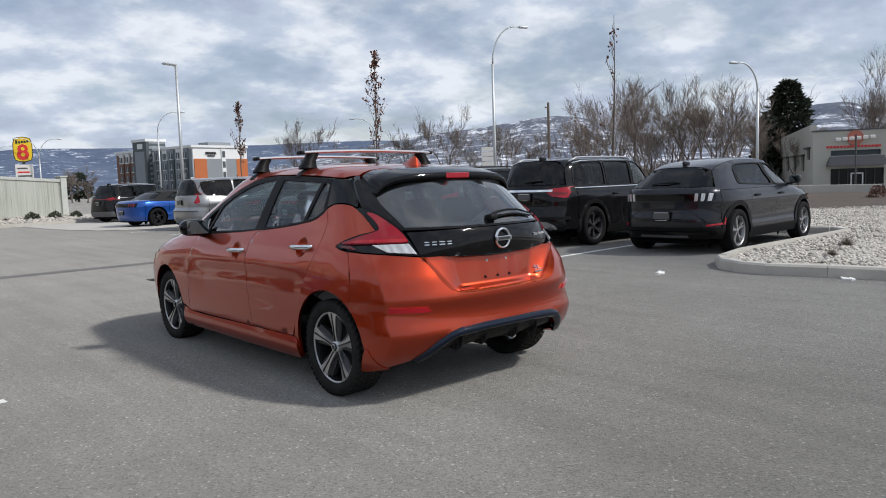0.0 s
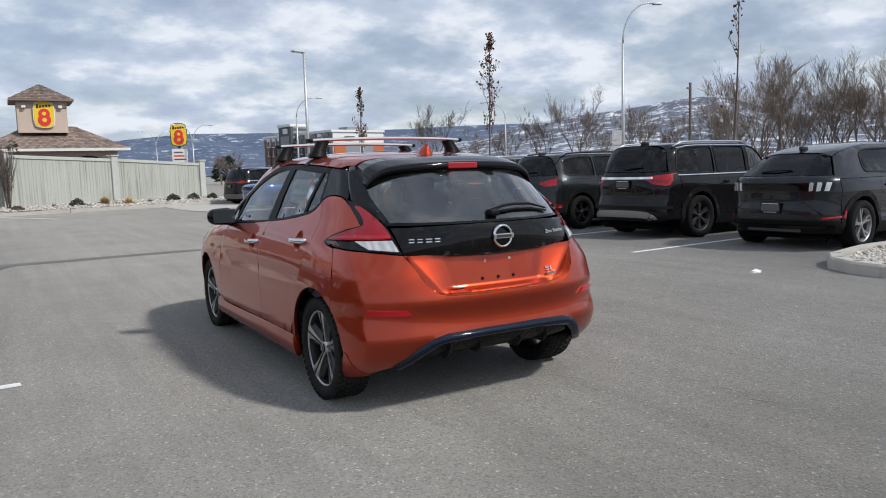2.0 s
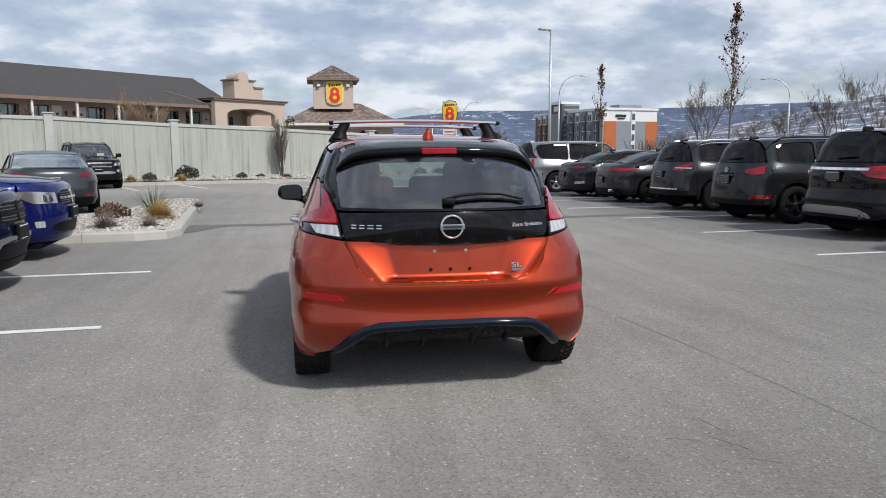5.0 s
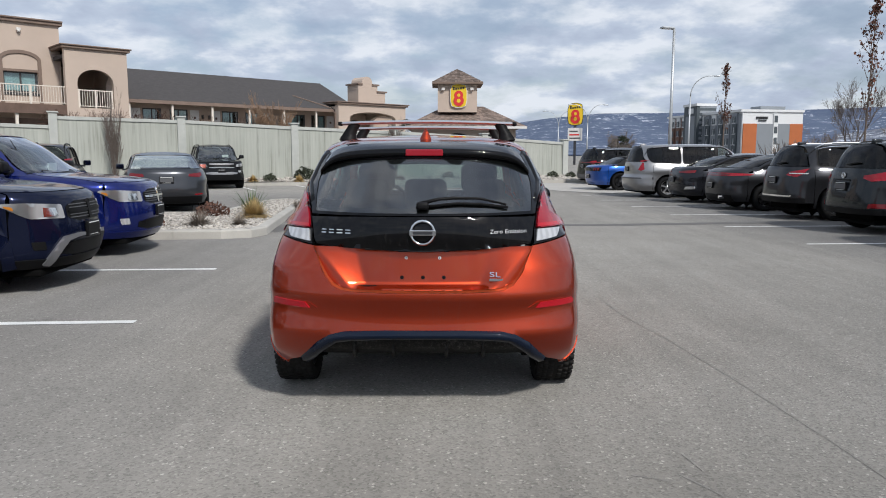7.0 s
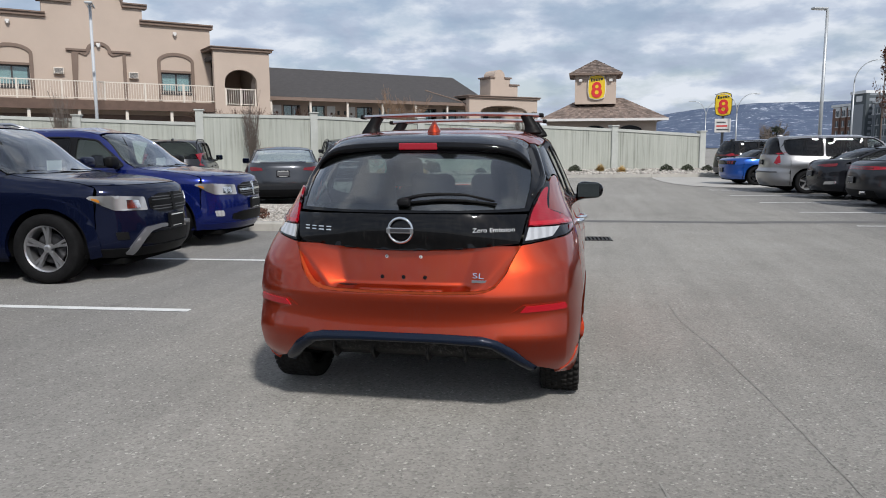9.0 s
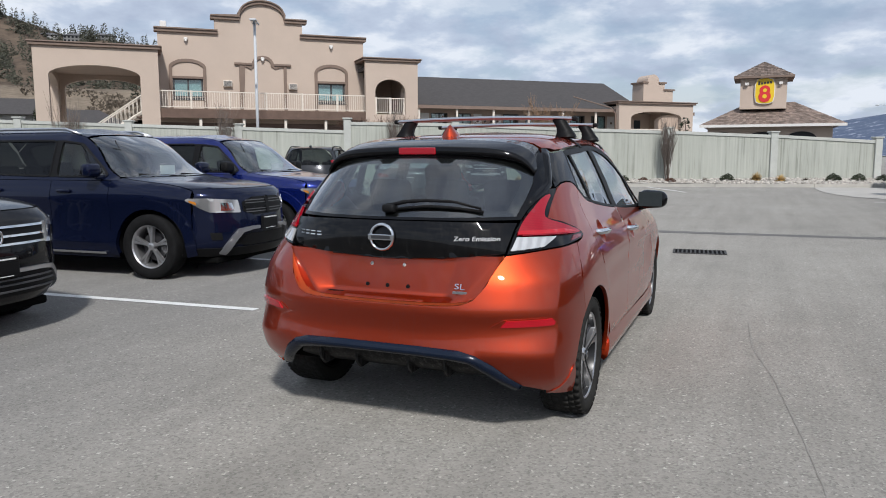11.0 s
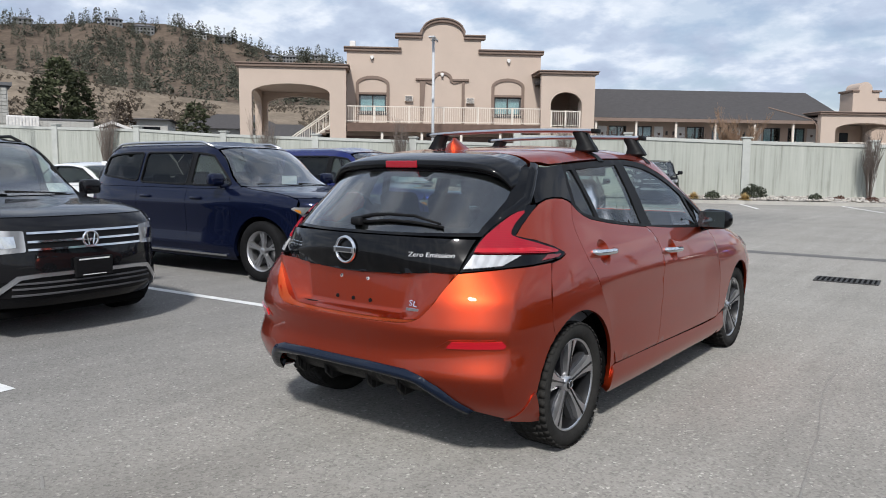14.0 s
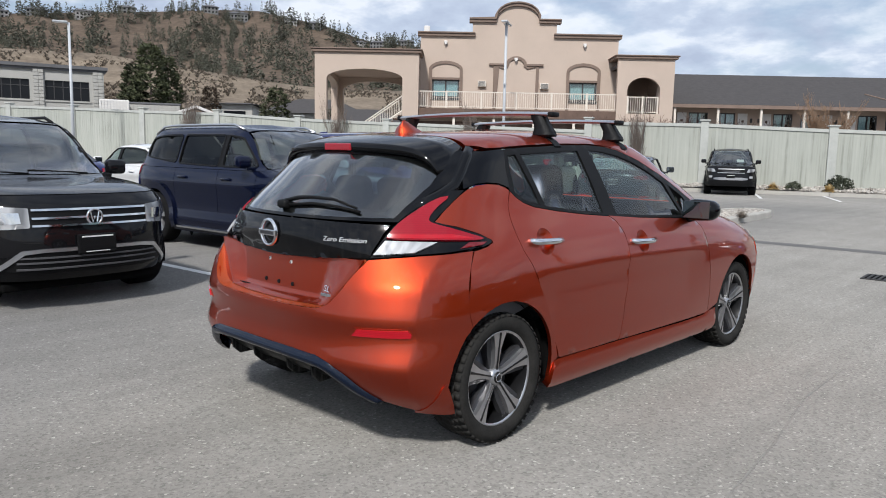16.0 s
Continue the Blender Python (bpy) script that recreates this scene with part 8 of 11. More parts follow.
# blind centre panel with a curled head
head = [(-7.2, 3.9), (-7.2, 6.5), (-6.55, 6.5)] + [(-5.88 + 0.62 * math.cos(math.pi - math.pi * k / 10), 6.55 + 0.5 * math.sin(math.pi * k / 10)) for k in range(11)] + [(-5.2, 6.5), (-4.55, 6.5), (-4.55, 3.9)]
part("panel_surround", band(head, -0.17, -0.08, 0.0), M_TRIM, MOTEL)
part("panel_ledge", box(-7.45, -6.5, -0.14, 0.0, 6.5, 6.62, 0.01, 1), M_TRIM, MOTEL)
part("panel_ledge", box(-5.26, -4.3, -0.14, 0.0, 6.5, 6.62, 0.01, 1), M_TRIM, MOTEL)
for x, z in ((-7.85, 5.43), (-4.22, 5.36)):
    o = part("air_conditioner", box(x - 0.24, x + 0.24, -0.2, 0.0, z - 0.17, z + 0.17, 0.02, 1), M_RAIL, MOTEL)
    for k in range(5):
        part("louvre", box(x - 0.2, x + 0.2, -0.215, -0.195, z - 0.13 + k * 0.06, z - 0.1 + k * 0.06), M_GREYPL, o)
for x, z in ((-10.0, 7.75), (-1.95, 7.72), (-5.9, 6.85)):
    part("wall_light", merge(box(x - 0.1, x + 0.1, -0.18, 0, z - 0.04, z + 0.1, 0.02, 1), box(x - 0.06, x + 0.06, -0.2, -0.1, z - 0.12, z - 0.02, 0.02, 1)), M_DOORWHITE, MOTEL)
part("roof_dish", merge(tube([(-11.1, 0.8, 8.1), (-11.1, 0.8, 8.5)], 0.03, 6), box(-11.3, -10.95, 0.6, 0.75, 8.4, 8.8, 0.05)), M_DOORWHITE, MOTEL)
# gallery along the upper floor
part("gallery_floor", box(-12.0, 0.1, -1.75, 0.0, 3.72, 3.88, 0.01, 1), M_DECK, MOTEL)
part("gallery_fascia", box(-12.0, 0.1, -1.80, -1.74, 3.42, 3.9), M_DECK, MOTEL)
part("lower_fascia", box(-12.0, 0.1, -1.2, -1.1, 2.75, 3.2), M_DECK, MOTEL)
for x in span(-11.7, -0.4, 5):
    part("gallery_post", box(x - 0.07, x + 0.07, -1.7, -1.56, 0.3, 3.7), M_RAIL, MOTEL)


def railing(x0, x1, y, z, hgt=0.95, posts=6, par=None):
    r = empty("railing")
    r.parent = par or MOTEL
    part("top_rail", box(x0, x1, y - 0.025, y + 0.025, z + hgt - 0.05, z + hgt), M_RAIL, r)
    part("bottom_rail", box(x0, x1, y - 0.02, y + 0.02, z + 0.08, z + 0.12), M_RAIL, r)
    for x in span(x0 + 0.04, x1 - 0.04, posts):
        part("rail_post", box(x - 0.04, x + 0.04, y - 0.04, y + 0.04, z - 0.35, z + hgt + 0.02), M_RAIL, r)
    q = box(-0.012, 0.012, -0.012, 0.012, 0.1, hgt - 0.04)
    me = bpy.data.meshes.new("baluster")
    q.to_mesh(me)
    q.free()
    me.materials.append(M_RAIL)
    x = x0 + 0.1
    while x < x1:
        o = new("baluster", me)
        o.parent = r
        o.location = (x, y, z)
        x += 0.125


railing(-11.9, 0.02, -1.72, 3.9)
# stair tower with arched opening
tower = [(-0.35, 0.3), (2.8, 0.3), (2.8, 6.8), (-0.35, 6.8)]
part("tower_front", slab(tower, -1.85, -1.55, [arch_top(0.22, 2.05, 3.8, 5.1, 5.8)], 1.5), M_STUCCO, MOTEL)
part("tower_side", slab([(-1.55, 0.3), (2.6, 0.3), (2.6, 6.8), (-1.55, 6.8)], 0, 0.3, [arch_top(-1.2, 0.6, 3.8, 5.1, 5.7)], 1.5), M_STUCCO, MOTEL).matrix_local = Matrix.Translation((2.8, 0, 0)) @ Matrix.Rotation(radians(90), 4, "Z")
part("tower_floor", box(-0.3, 2.5, -1.55, 2.6, 3.6, 3.8), M_DECK, MOTEL)
part("tower_back", box(-0.35, 2.8, 2.6, 2.9, 0.3, 6.8), M_WALLSHADE, MOTEL)
part("tower_roof", box(-0.35, 2.8, -1.55, 2.6, 6.3, 6.5), M_ROOFDARK, MOTEL)
part("parapet_moulding", box(-0.5, 2.95, -2.0, 2.9, 6.8, 6.93, 0.02, 1), M_TRIM, MOTEL)
part("parapet_lip", box(-0.56, 3.02, -2.07, 3.0, 6.93, 7.0, 0.02, 1), M_TRIM, MOTEL)
railing(0.25, 2.02, -1.7, 3.8, posts=2)
# carport wing with a wide arch
cp = [(-17.26, 0.5), (-11.45, 0.5), (-11.45, 6.85), (-17.26, 6.85)]
part("carport_front", slab(cp, -2.0, -1.6, [arch_top(-16.6, -12.35, 0.7, 5.45, 5.97)], 1.5), M_STUCCO, MOTEL)
part("carport_back", slab(cp, 4.2, 4.6, [arch_top(-16.6, -12.35, 0.7, 5.3, 5.85)], 1.5), M_STUCCO, MOTEL)
part("carport_side", slab([(-1.6, 0.5), (4.2, 0.5), (4.2, 6.85), (-1.6, 6.85)], 0, 0.4, [arch_top(-1.0, 3.6, 0.7, 5.3, 5.85)], 1.5), M_STUCCO, MOTEL).matrix_local = Matrix.Translation((-16.86, 0, 0)) @ Matrix.Rotation(radians(90), 4, "Z")
part("carport_side", slab([(-1.6, 3.8), (0.0, 3.8), (0.0, 6.85), (-1.6, 6.85)], 0, 0.4, [arch_top(-1.3, -0.3, 4.0, 5.3, 5.7)], 1.5), M_STUCCO, MOTEL).matrix_local = Matrix.Translation((-11.45, 0, 0)) @ Matrix.Rotation(radians(90), 4, "Z")
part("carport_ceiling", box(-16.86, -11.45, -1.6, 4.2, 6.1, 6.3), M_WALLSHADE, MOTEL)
part("parapet_moulding", box(-17.42, -11.3, -2.15, 4.7, 6.85, 7.0, 0.02, 1), M_TRIM, MOTEL)
part("parapet_lip", box(-17.5, -11.24, -2.22, 4.8, 7.0, 7.07, 0.02, 1), M_TRIM, MOTEL)
# stair up to the gallery
for k in range(9):
    part("stair_tread", box(-14.6 + k * 0.28, -14.3 + k * 0.28, -1.5, -0.4, 2.15 + k * 0.18, 2.22 + k * 0.18), M_DECK, MOTEL)
for y in (-1.5, -0.4):
    part("stair_rail", tube([(-14.6, y, 3.0), (-12.1, y, 4.75)], 0.035, 6), M_RAIL, MOTEL)
    part("stair_string", tube([(-14.6, y, 2.2), (-12.1, y, 3.9)], 0.06, 6), M_RAIL, MOTEL)
    for k in range(13):
        part("baluster", box(-14.6 + k * 0.2 - 0.012, -14.6 + k * 0.2 + 0.012, y - 0.012, y + 0.012, 2.25 + k * 0.138, 3.0 + k * 0.14), M_RAIL, MOTEL)
# long wing with shingled roof, doors and windows under the eave
bm = bmesh.new()
rf = [(0.0 - 0.35, 4.52), (4.8, 6.75), (9.6, 4.6), (9.6, 4.45), (4.8, 6.55), (-0.35, 4.36)]
a = [bm.verts.new((2.85, y, z)) for y, z in rf]
b = [bm.verts.new((19.6, y, z)) for y, z in rf]
for j in range(6):
    bm.faces.new((a[j], a[(j + 1) % 6], b[(j + 1) % 6], b[j]))
bm.faces.new(a)
bm.faces.new(b[::-1])
bmesh.ops.recalc_face_normals(bm, faces=bm.faces[:])
part("wing_roof", bm, M_ROOFDARK, MOTEL, "dark shingle roof")
part("eave_board", box(2.85, 19.6, -0.42, -0.35, 4.30, 4.5), M_TRIM, MOTEL)
bays = span(3.4, 18.4, 6)
wing_holes = []
flip = lambda k, x, a, b: (x + a, x + b) if k % 2 == 0 else (x + 2.5 - b, x + 2.5 - a)
for k, x in enumerate(bays[:-1]):
    x0, x1 = flip(k, x, 1.12, 2.25)
    wing_holes.append([(x0, 3.05), (x1, 3.05), (x1, 4.1), (x0, 4.1)])
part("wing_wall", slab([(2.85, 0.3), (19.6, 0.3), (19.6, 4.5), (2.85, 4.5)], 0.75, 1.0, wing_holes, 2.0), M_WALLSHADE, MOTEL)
for k, x in enumerate(bays[:-1]):
    w = empty("window")
    w.parent = MOTEL
    x0, x1 = flip(k, x, 1.12, 2.25)
    part("window_frame", merge(box(x0, x1, 0.77, 0.85, 3.05, 3.12), box(x0, x1, 0.77, 0.85, 4.03, 4.1), box(x0, x0 + 0.06, 0.77, 0.85, 3.05, 4.1), box(x1 - 0.06, x1, 0.77, 0.85, 3.05, 4.1), box((x0 + x1) / 2 - 0.03, (x0 + x1) / 2 + 0.03, 0.77, 0.85, 3.05, 4.1)), M_WINFRAME, w)
    part("pane", box(x0 + 0.04, x1 - 0.04, 0.80, 0.812, 3.09, 4.06), M_PANE, w)
    a, b = (x0 + 0.05, x1 - 0.36) if k % 2 == 0 else (x0 + 0.36, x1 - 0.05)
    part("curtain", box(a, b, 0.86, 0.88, 3.1, 4.05), M_CURTAIN, w)
    x0, x1 = flip(k, x, 0.42, 0.98)
    d = part("door", box(x0, x1, 0.69, 0.77, 2.2, 4.08, 0.01, 1), M_DOORWHITE, MOTEL)
    part("door_knob", box(x1 - 0.12, x1 - 0.06, 0.65, 0.70, 3.1, 3.16, 0.01, 1), M_GREYPL, d)
    part("wreath", box((x0 + x1) / 2 - 0.07, (x0 + x1) / 2 + 0.07, 0.65, 0.70, 3.55, 3.69, 0.03, 2), M_DECK, d)
    xl = x + 0.2 if k % 2 == 0 else x + 2.25
    part("wall_lantern", box(xl, xl + 0.1, 0.60, 0.75, 3.55, 3.8, 0.02, 1), M_WINFRAME, MOTEL)
for x in bays:
    part("gallery_post", box(x - 0.06, x + 0.06, -0.3, -0.18, 0.3, 4.4), M_RAIL, MOTEL)
part("wing_gallery", box(2.85, 19.6, -0.35, 0.75, 2.05, 2.2), M_DECK, MOTEL)
railing(2.9, 17.3, -0.24, 2.2, hgt=1.0, posts=12)
# solid block, painted dark for the unlit rooms behind the windows
part("dark_room_block", box(2.85, 19.6, 1.15, 9.3, 0.3, 4.3), M_DARKPANE, MOTEL)
# entrance porch and its curled chimney gable
pf = [(17.3, 0.3), (23.3, 0.3), (23.3, 4.85), (17.3, 4.85)]
part("porch_front", slab(pf, -0.9, -0.5, [arch_top(18.25, 22.35, 0.6, 3.95, 4.38)], 1.5), M_STUCCO, MOTEL)
part("porch_side", slab([(-0.5, 0.3), (3.5, 0.3), (3.5, 4.85), (-0.5, 4.85)], 0, 0.35, [arch_top(0.0, 3.0, 0.6, 3.9, 4.3)], 1.5), M_STUCCO, MOTEL).matrix_local = Matrix.Translation((23.3, 0, 0)) @ Matrix.Rotation(radians(90), 4, "Z")
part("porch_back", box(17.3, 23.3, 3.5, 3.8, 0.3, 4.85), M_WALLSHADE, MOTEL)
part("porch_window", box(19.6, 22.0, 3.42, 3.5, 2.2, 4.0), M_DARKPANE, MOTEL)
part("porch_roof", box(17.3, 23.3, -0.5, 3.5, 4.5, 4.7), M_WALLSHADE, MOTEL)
part("parapet_moulding", box(17.15, 23.45, -1.05, 3.9, 4.85, 4.97, 0.02, 1), M_TRIM, MOTEL)
part("parapet_lip", box(17.08, 23.52, -1.12, 4.0, 4.97, 5.04, 0.02, 1), M_TRIM, MOTEL)
railing(18.3, 22.3, -0.7, 2.2, hgt=1.0, posts=3)
cg = [(21.9, 4.5), (24.5, 4.5), (24.5, 6.2), (23.75, 6.2), (23.75, 6.7), (23.3, 6.7)] + [(22.75 + 0.5 * math.cos(math.pi * k / 10), 6.85 + 0.5 * math.sin(math.pi * k / 10)) for k in range(11)] + [(22.2, 6.7), (21.9, 6.7)]
part("chimney_gable", slab(cg, 3.0, 4.4, (), 1.5), M_STUCCO, MOTEL)
part("gable_cap", box(23.65, 24.62, 2.9, 4.5, 6.2, 6.31), M_TRIM, MOTEL)
part("gable_cap", box(23.2, 23.87, 2.9, 4.5, 6.7, 6.81), M_TRIM, MOTEL)
part("gable_cap", box(21.78, 22.28, 2.9, 4.5, 6.7, 6.81), M_TRIM, MOTEL)
part("downpipe", tube([(15.3, 1.7, 5.44), (17.1, -0.25, 4.6), (17.22, -0.6, 4.2), (17.25, -0.6, 0.5)], 0.04, 6), M_TRIM, MOTEL)
part("far_block", box(24.5, 28.5, 6, 10, 0.3, 4.6), M_WALLSHADE, MOTEL)
part("far_block_roof", box(24.3, 28.8, 5.8, 10.2, 4.6, 4.85), M_TRIM, MOTEL)
part("terrace", box(-22, 30, -3.5, 12, -0.2, 0.5), M_SLAB, MOTEL)

# ---- the sign tower building beyond ----
M_SHINGLE = surface("brown_shingle", (0.19, 0.145, 0.12), 0.92, vary=0.35, scale=5, fine=22, bump_k=0.5, dist=0.03, each=0.4)
M_SIGNYELLOW = flat("sign_yellow", (0.75, 0.52, 0.02), 0.45)
M_SIGNRED = flat("sign_red", (0.62, 0.03, 0.03), 0.45)
M_SIGNBLACK = flat("sign_black", (0.02, 0.02, 0.02), 0.5)


def hip(x0, x1, y0, y1, z0, z1, tx, ty):
    bm = bmesh.new()
    cx, cy = (x0 + x1) / 2, (y0 + y1) / 2
    lo = [bm.verts.new(p) for p in ((x0, y0, z0), (x1, y0, z0), (x1, y1, z0), (x0, y1, z0))]
    hi = [bm.verts.new(p) for p in ((cx - tx, cy - ty, z1), (cx + tx, cy - ty, z1), (cx + tx, cy + ty, z1), (cx - tx, cy + ty, z1))]
    for j in range(4):
        bm.faces.new((lo[j], lo[(j + 1) % 4], hi[(j + 1) % 4], hi[j]))
    bm.faces.new(lo[::-1])
    bm.faces.new(hi)
    return bm


def shingles(x0, x1, y0, y1, z0, z1, tx, ty, rows, wide, par, seed):
    """Overlapping courses of single shingles over a hipped roof."""
    rnd = random.Random(seed)
    cx, cy = (x0 + x1) / 2, (y0 + y1) / 2
    lo = [Vector(p) for p in ((x0, y0, z0), (x1, y0, z0), (x1, y1, z0), (x0, y1, z0))]
    hi = [Vector(p) for p in ((cx - tx, cy - ty, z1), (cx + tx, cy - ty, z1), (cx + tx, cy + ty, z1), (cx - tx, cy + ty, z1))]
    verts, faces = [], []
    for j in range(4):
        a, b, c, d = lo[j], lo[(j + 1) % 4], hi[(j + 1) % 4], hi[j]
        out = (b - a).cross(d - a).normalized()
        for k in range(rows):
            t0, t1 = k / rows, (k + 1.15) / rows
            p, q, r, s = a.lerp(d, t0), b.lerp(c, t0), a.lerp(d, min(t1, 1)), b.lerp(c, min(t1, 1))
            m = max(1, int((q - p).length / wide))
            for i in range(m):
                f0, f1 = i / m, (i + 0.94) / m
                lift = out * rnd.uniform(0.03, 0.06)
                n = len(verts)
                verts += [tuple(v) for v in (p.lerp(q, f0), p.lerp(q, f1), p.lerp(q, f0) + lift, p.lerp(q, f1) + lift, r.lerp(s, f1) + out * 0.012, r.lerp(s, f0) + out * 0.012)]
                faces += [(n, n + 1, n + 3, n + 2), (n + 2, n + 3, n + 4, n + 5)]
    tagged(mesh_object("shingles", verts, faces, M_SHINGLE, par, smooth=False), kind="stuff")


def sign_panel(par, x, y, z, w, h, rim=None):
    """A rounded yellow panel, black rimmed, with a red double disc and a dark bar over it."""
    def disc(r, cx, cz, d, m, nm, p, sx=1.0):
        bm = bmesh.new()
        bmesh.ops.create_cone(bm, segments=28, radius1=r, radius2=r, depth=0.04, cap_ends=True, matrix=Matrix.Translation((cx, y - d, cz)) @ Matrix.Rotation(radians(90), 4, "X") @ Matrix.Diagonal((sx, 1, 1, 1)))
        return part(nm, bm, m, p)
    out = [(x - w / 2, z - h * 0.40), (x - w * 0.2, z - h / 2), (x + w * 0.2, z - h / 2), (x + w / 2, z - h * 0.40), (x + w / 2, z + h * 0.42), (x + w * 0.15, z + h / 2), (x - w * 0.15, z + h / 2), (x - w / 2, z + h * 0.42)]
    o = part("sign_rim", slab(smooth_poly(out, n=1), y - 0.1, y + 0.15, (), 5), rim or M_SIGNBLACK, par)
    part("sign_face", slab(inset(smooth_poly(out, n=1), w * 0.04), y - 0.13, y - 0.09, (), 5), M_SIGNYELLOW, o)
    for r, dz in ((w * 0.26, 0.02), (w * 0.30, -0.21)):
        disc(r, x, z + dz * h, 0.15 + 0.03 * (dz < 0), M_SIGNRED, "sign_disc", o)
        disc(r * 0.36, x, z + dz * h, 0.20, M_SIGNYELLOW, "sign_disc_centre", o)
    for k in range(5):
        a = x + w * (-0.34 + 0.14 * k)
        part("sign_bar", box(a, a + w * 0.10, y - 0.17, y - 0.12, z + h * (0.23 + 0.012 * k), z + h * (0.31 + 0.012 * k + (0.05 if k == 0 else 0))), M_SIGNBLACK, o)


st = empty("sign_tower_building", pose(2.1, 90, 0))
tagged(st, "tan office building with a brown hipped roof and sign tower", "building")
part("lower_wall", box(-5.6, 7.0, -4, 12, 0, 4.9), M_STUCCO, st)
o = part("lower_roof", hip(-6.4, 8.2, -5.4, 13, 4.75, 7.5, 2.4, 2.4), M_SHINGLE, st)
shingles(-6.4, 8.2, -5.4, 13, 4.75, 7.5, 2.4, 2.4, 15, 0.34, o, 61)
part("eave_board", box(-6.4, 8.2, -5.45, -5.35, 4.5, 4.78), M_DOORWHITE, st)
part("tower_wall", box(-2.4, 2.4, -2.2, 2.6, 6.6, 10.2), M_STUCCO, st)
o = part("tower_roof", hip(-3.1, 3.1, -2.9, 3.3, 10.15, 12.0, 0.05, 0.05), M_SHINGLE, st)
shingles(-3.1, 3.1, -2.9, 3.3, 10.15, 12.0, 0.05, 0.05, 9, 0.34, o, 62)
part("tower_eave", box(-3.1, 3.1, -2.95, 3.3, 9.95, 10.16), M_TRIM, st)
for x in (-1.75, 1.75):
    part("flood_light", box(x - 0.2, x + 0.2, -2.6, -2.2, 9.2, 9.5, 0.05), M_DOORWHITE, st)
# bays are thin near-black sheets, the dark inside them painted
for x in (-4.0, 0.0, 4.0):
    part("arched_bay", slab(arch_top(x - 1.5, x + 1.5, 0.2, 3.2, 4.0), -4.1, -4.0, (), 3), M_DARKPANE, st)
sign_panel(st, 0.15, -2.35, 8.55, 2.1, 2.9, M_DOORWHITE)

py = empty("pylon_sign", pose(20.0, 107.0, 0, 0, 0, -12))
tagged(py, "tall yellow pylon sign with a white panel below", "sign")
part("pole", box(-0.18, 0.18, -0.1, 0.25, -0.1, 9), M_GREYALLOY, py)
sign_panel(py, 0, -0.15, 7.4, 2.3, 3.3)
o = part("message_panel", box(-1.05, 1.05, -0.25, 0.1, 3.5, 5.4, 0.03, 1), M_DOORWHITE, py)
for k in range(3):
    part("lettering_bar", box(-0.8, 0.8 - 0.2 * k, -0.27, -0.24, 3.8 + 0.5 * k, 4.0 + 0.5 * k), M_SIGNRED if k == 1 else M_GREYPL, o)

# ---- lamps, trees, hills and buildings round the lot ----
EYE_R, EYE_L = Vector((-3.3, -3.9, 0)), Vector((2.9, -2.6, 0))


def polar(az, d, eye):
    """A place d metres from the eye, az degrees to the left of straight ahead."""
    return Vector((eye.x - math.sin(radians(az)) * d, eye.y + math.cos(radians(az)) * d, 0))


M_POLE = flat("galvanised_pole", (0.50, 0.52, 0.53), 0.45, 0.5)
M_WHITEPOLE = flat("white_pole_paint", (0.50, 0.52, 0.54), 0.5)
M_BARK = surface("grey_brown_bark", (0.135, 0.105, 0.085), 0.95, vary=0.3, scale=5, fine=40, bump_k=0.5, dist=0.01)
M_TWIG = surface("brown_twigs", (0.165, 0.135, 0.115), 0.95, vary=0.25, scale=2, fine=20)
M_DRYLEAF = surface("dry_red_leaves", (0.115, 0.048, 0.032), 0.9, vary=0.35, scale=9, fine=30, each=0.25)
M_PINE = surface("pine_needles", (0.030, 0.040, 0.023), 0.95, vary=0.35, scale=2, fine=14, each=0.3)
# far pines: green paled and greyed, haze painted into the colour
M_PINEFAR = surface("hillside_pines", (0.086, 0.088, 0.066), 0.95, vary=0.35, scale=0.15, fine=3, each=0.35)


def lot_lamp(x, y, h, turn, mat, base=0.0, double=False, label="tall square parking lot lamp on a straight pole"):
    r = empty("lot_lamp", pose(x, y, base, 0, 0, turn))
    tagged(r, label, "street lamp")
    part("pole", tube([(0, 0, -0.2), (0, 0, h)], 0.085, 12, 0.065), mat, r, smooth=True)
    part("base_plate", box(-0.2, 0.2, -0.2, 0.2, -0.02, 0.05), M_POLE, r)
    for s in ((-1, 1) if double else (-1,)):
        part("lamp_head", merge(box(s * 0.05, s * 0.75, -0.16, 0.16, h - 0.02, h + 0.07, 0.03), box(0, s * 0.15, -0.04, 0.04, h - 0.05, h + 0.03)), M_POLE if mat is M_POLE else mat, r)
        part("lamp_lens", box(s * 0.2, s * 0.68, -0.12, 0.12, h - 0.035, h - 0.022), M_CLEARLAMP, r)
    return r


lot_lamp(11.57, 33.15, 7.55, 20, M_POLE)
o = lot_lamp(-21.75, 27.8, 8.0, 120, M_WHITEPOLE, double=True, label="white parking lamp pole with a flat double head")
part("camera_arm", merge(box(-0.2, 0.2, -0.03, 0.03, 5.0, 5.05), box(-0.26, -0.14, -0.05, 0.05, 4.92, 5.04, 0.03), box(0.14, 0.26, -0.05, 0.05, 4.92, 5.04, 0.03)), M_WHITEPOLE, o)
p = polar(69.9, 44, EYE_L)
lot_lamp(p.x, p.y, 7.67, 70, M_WHITEPOLE, label="white parking lamp pole before the wall")


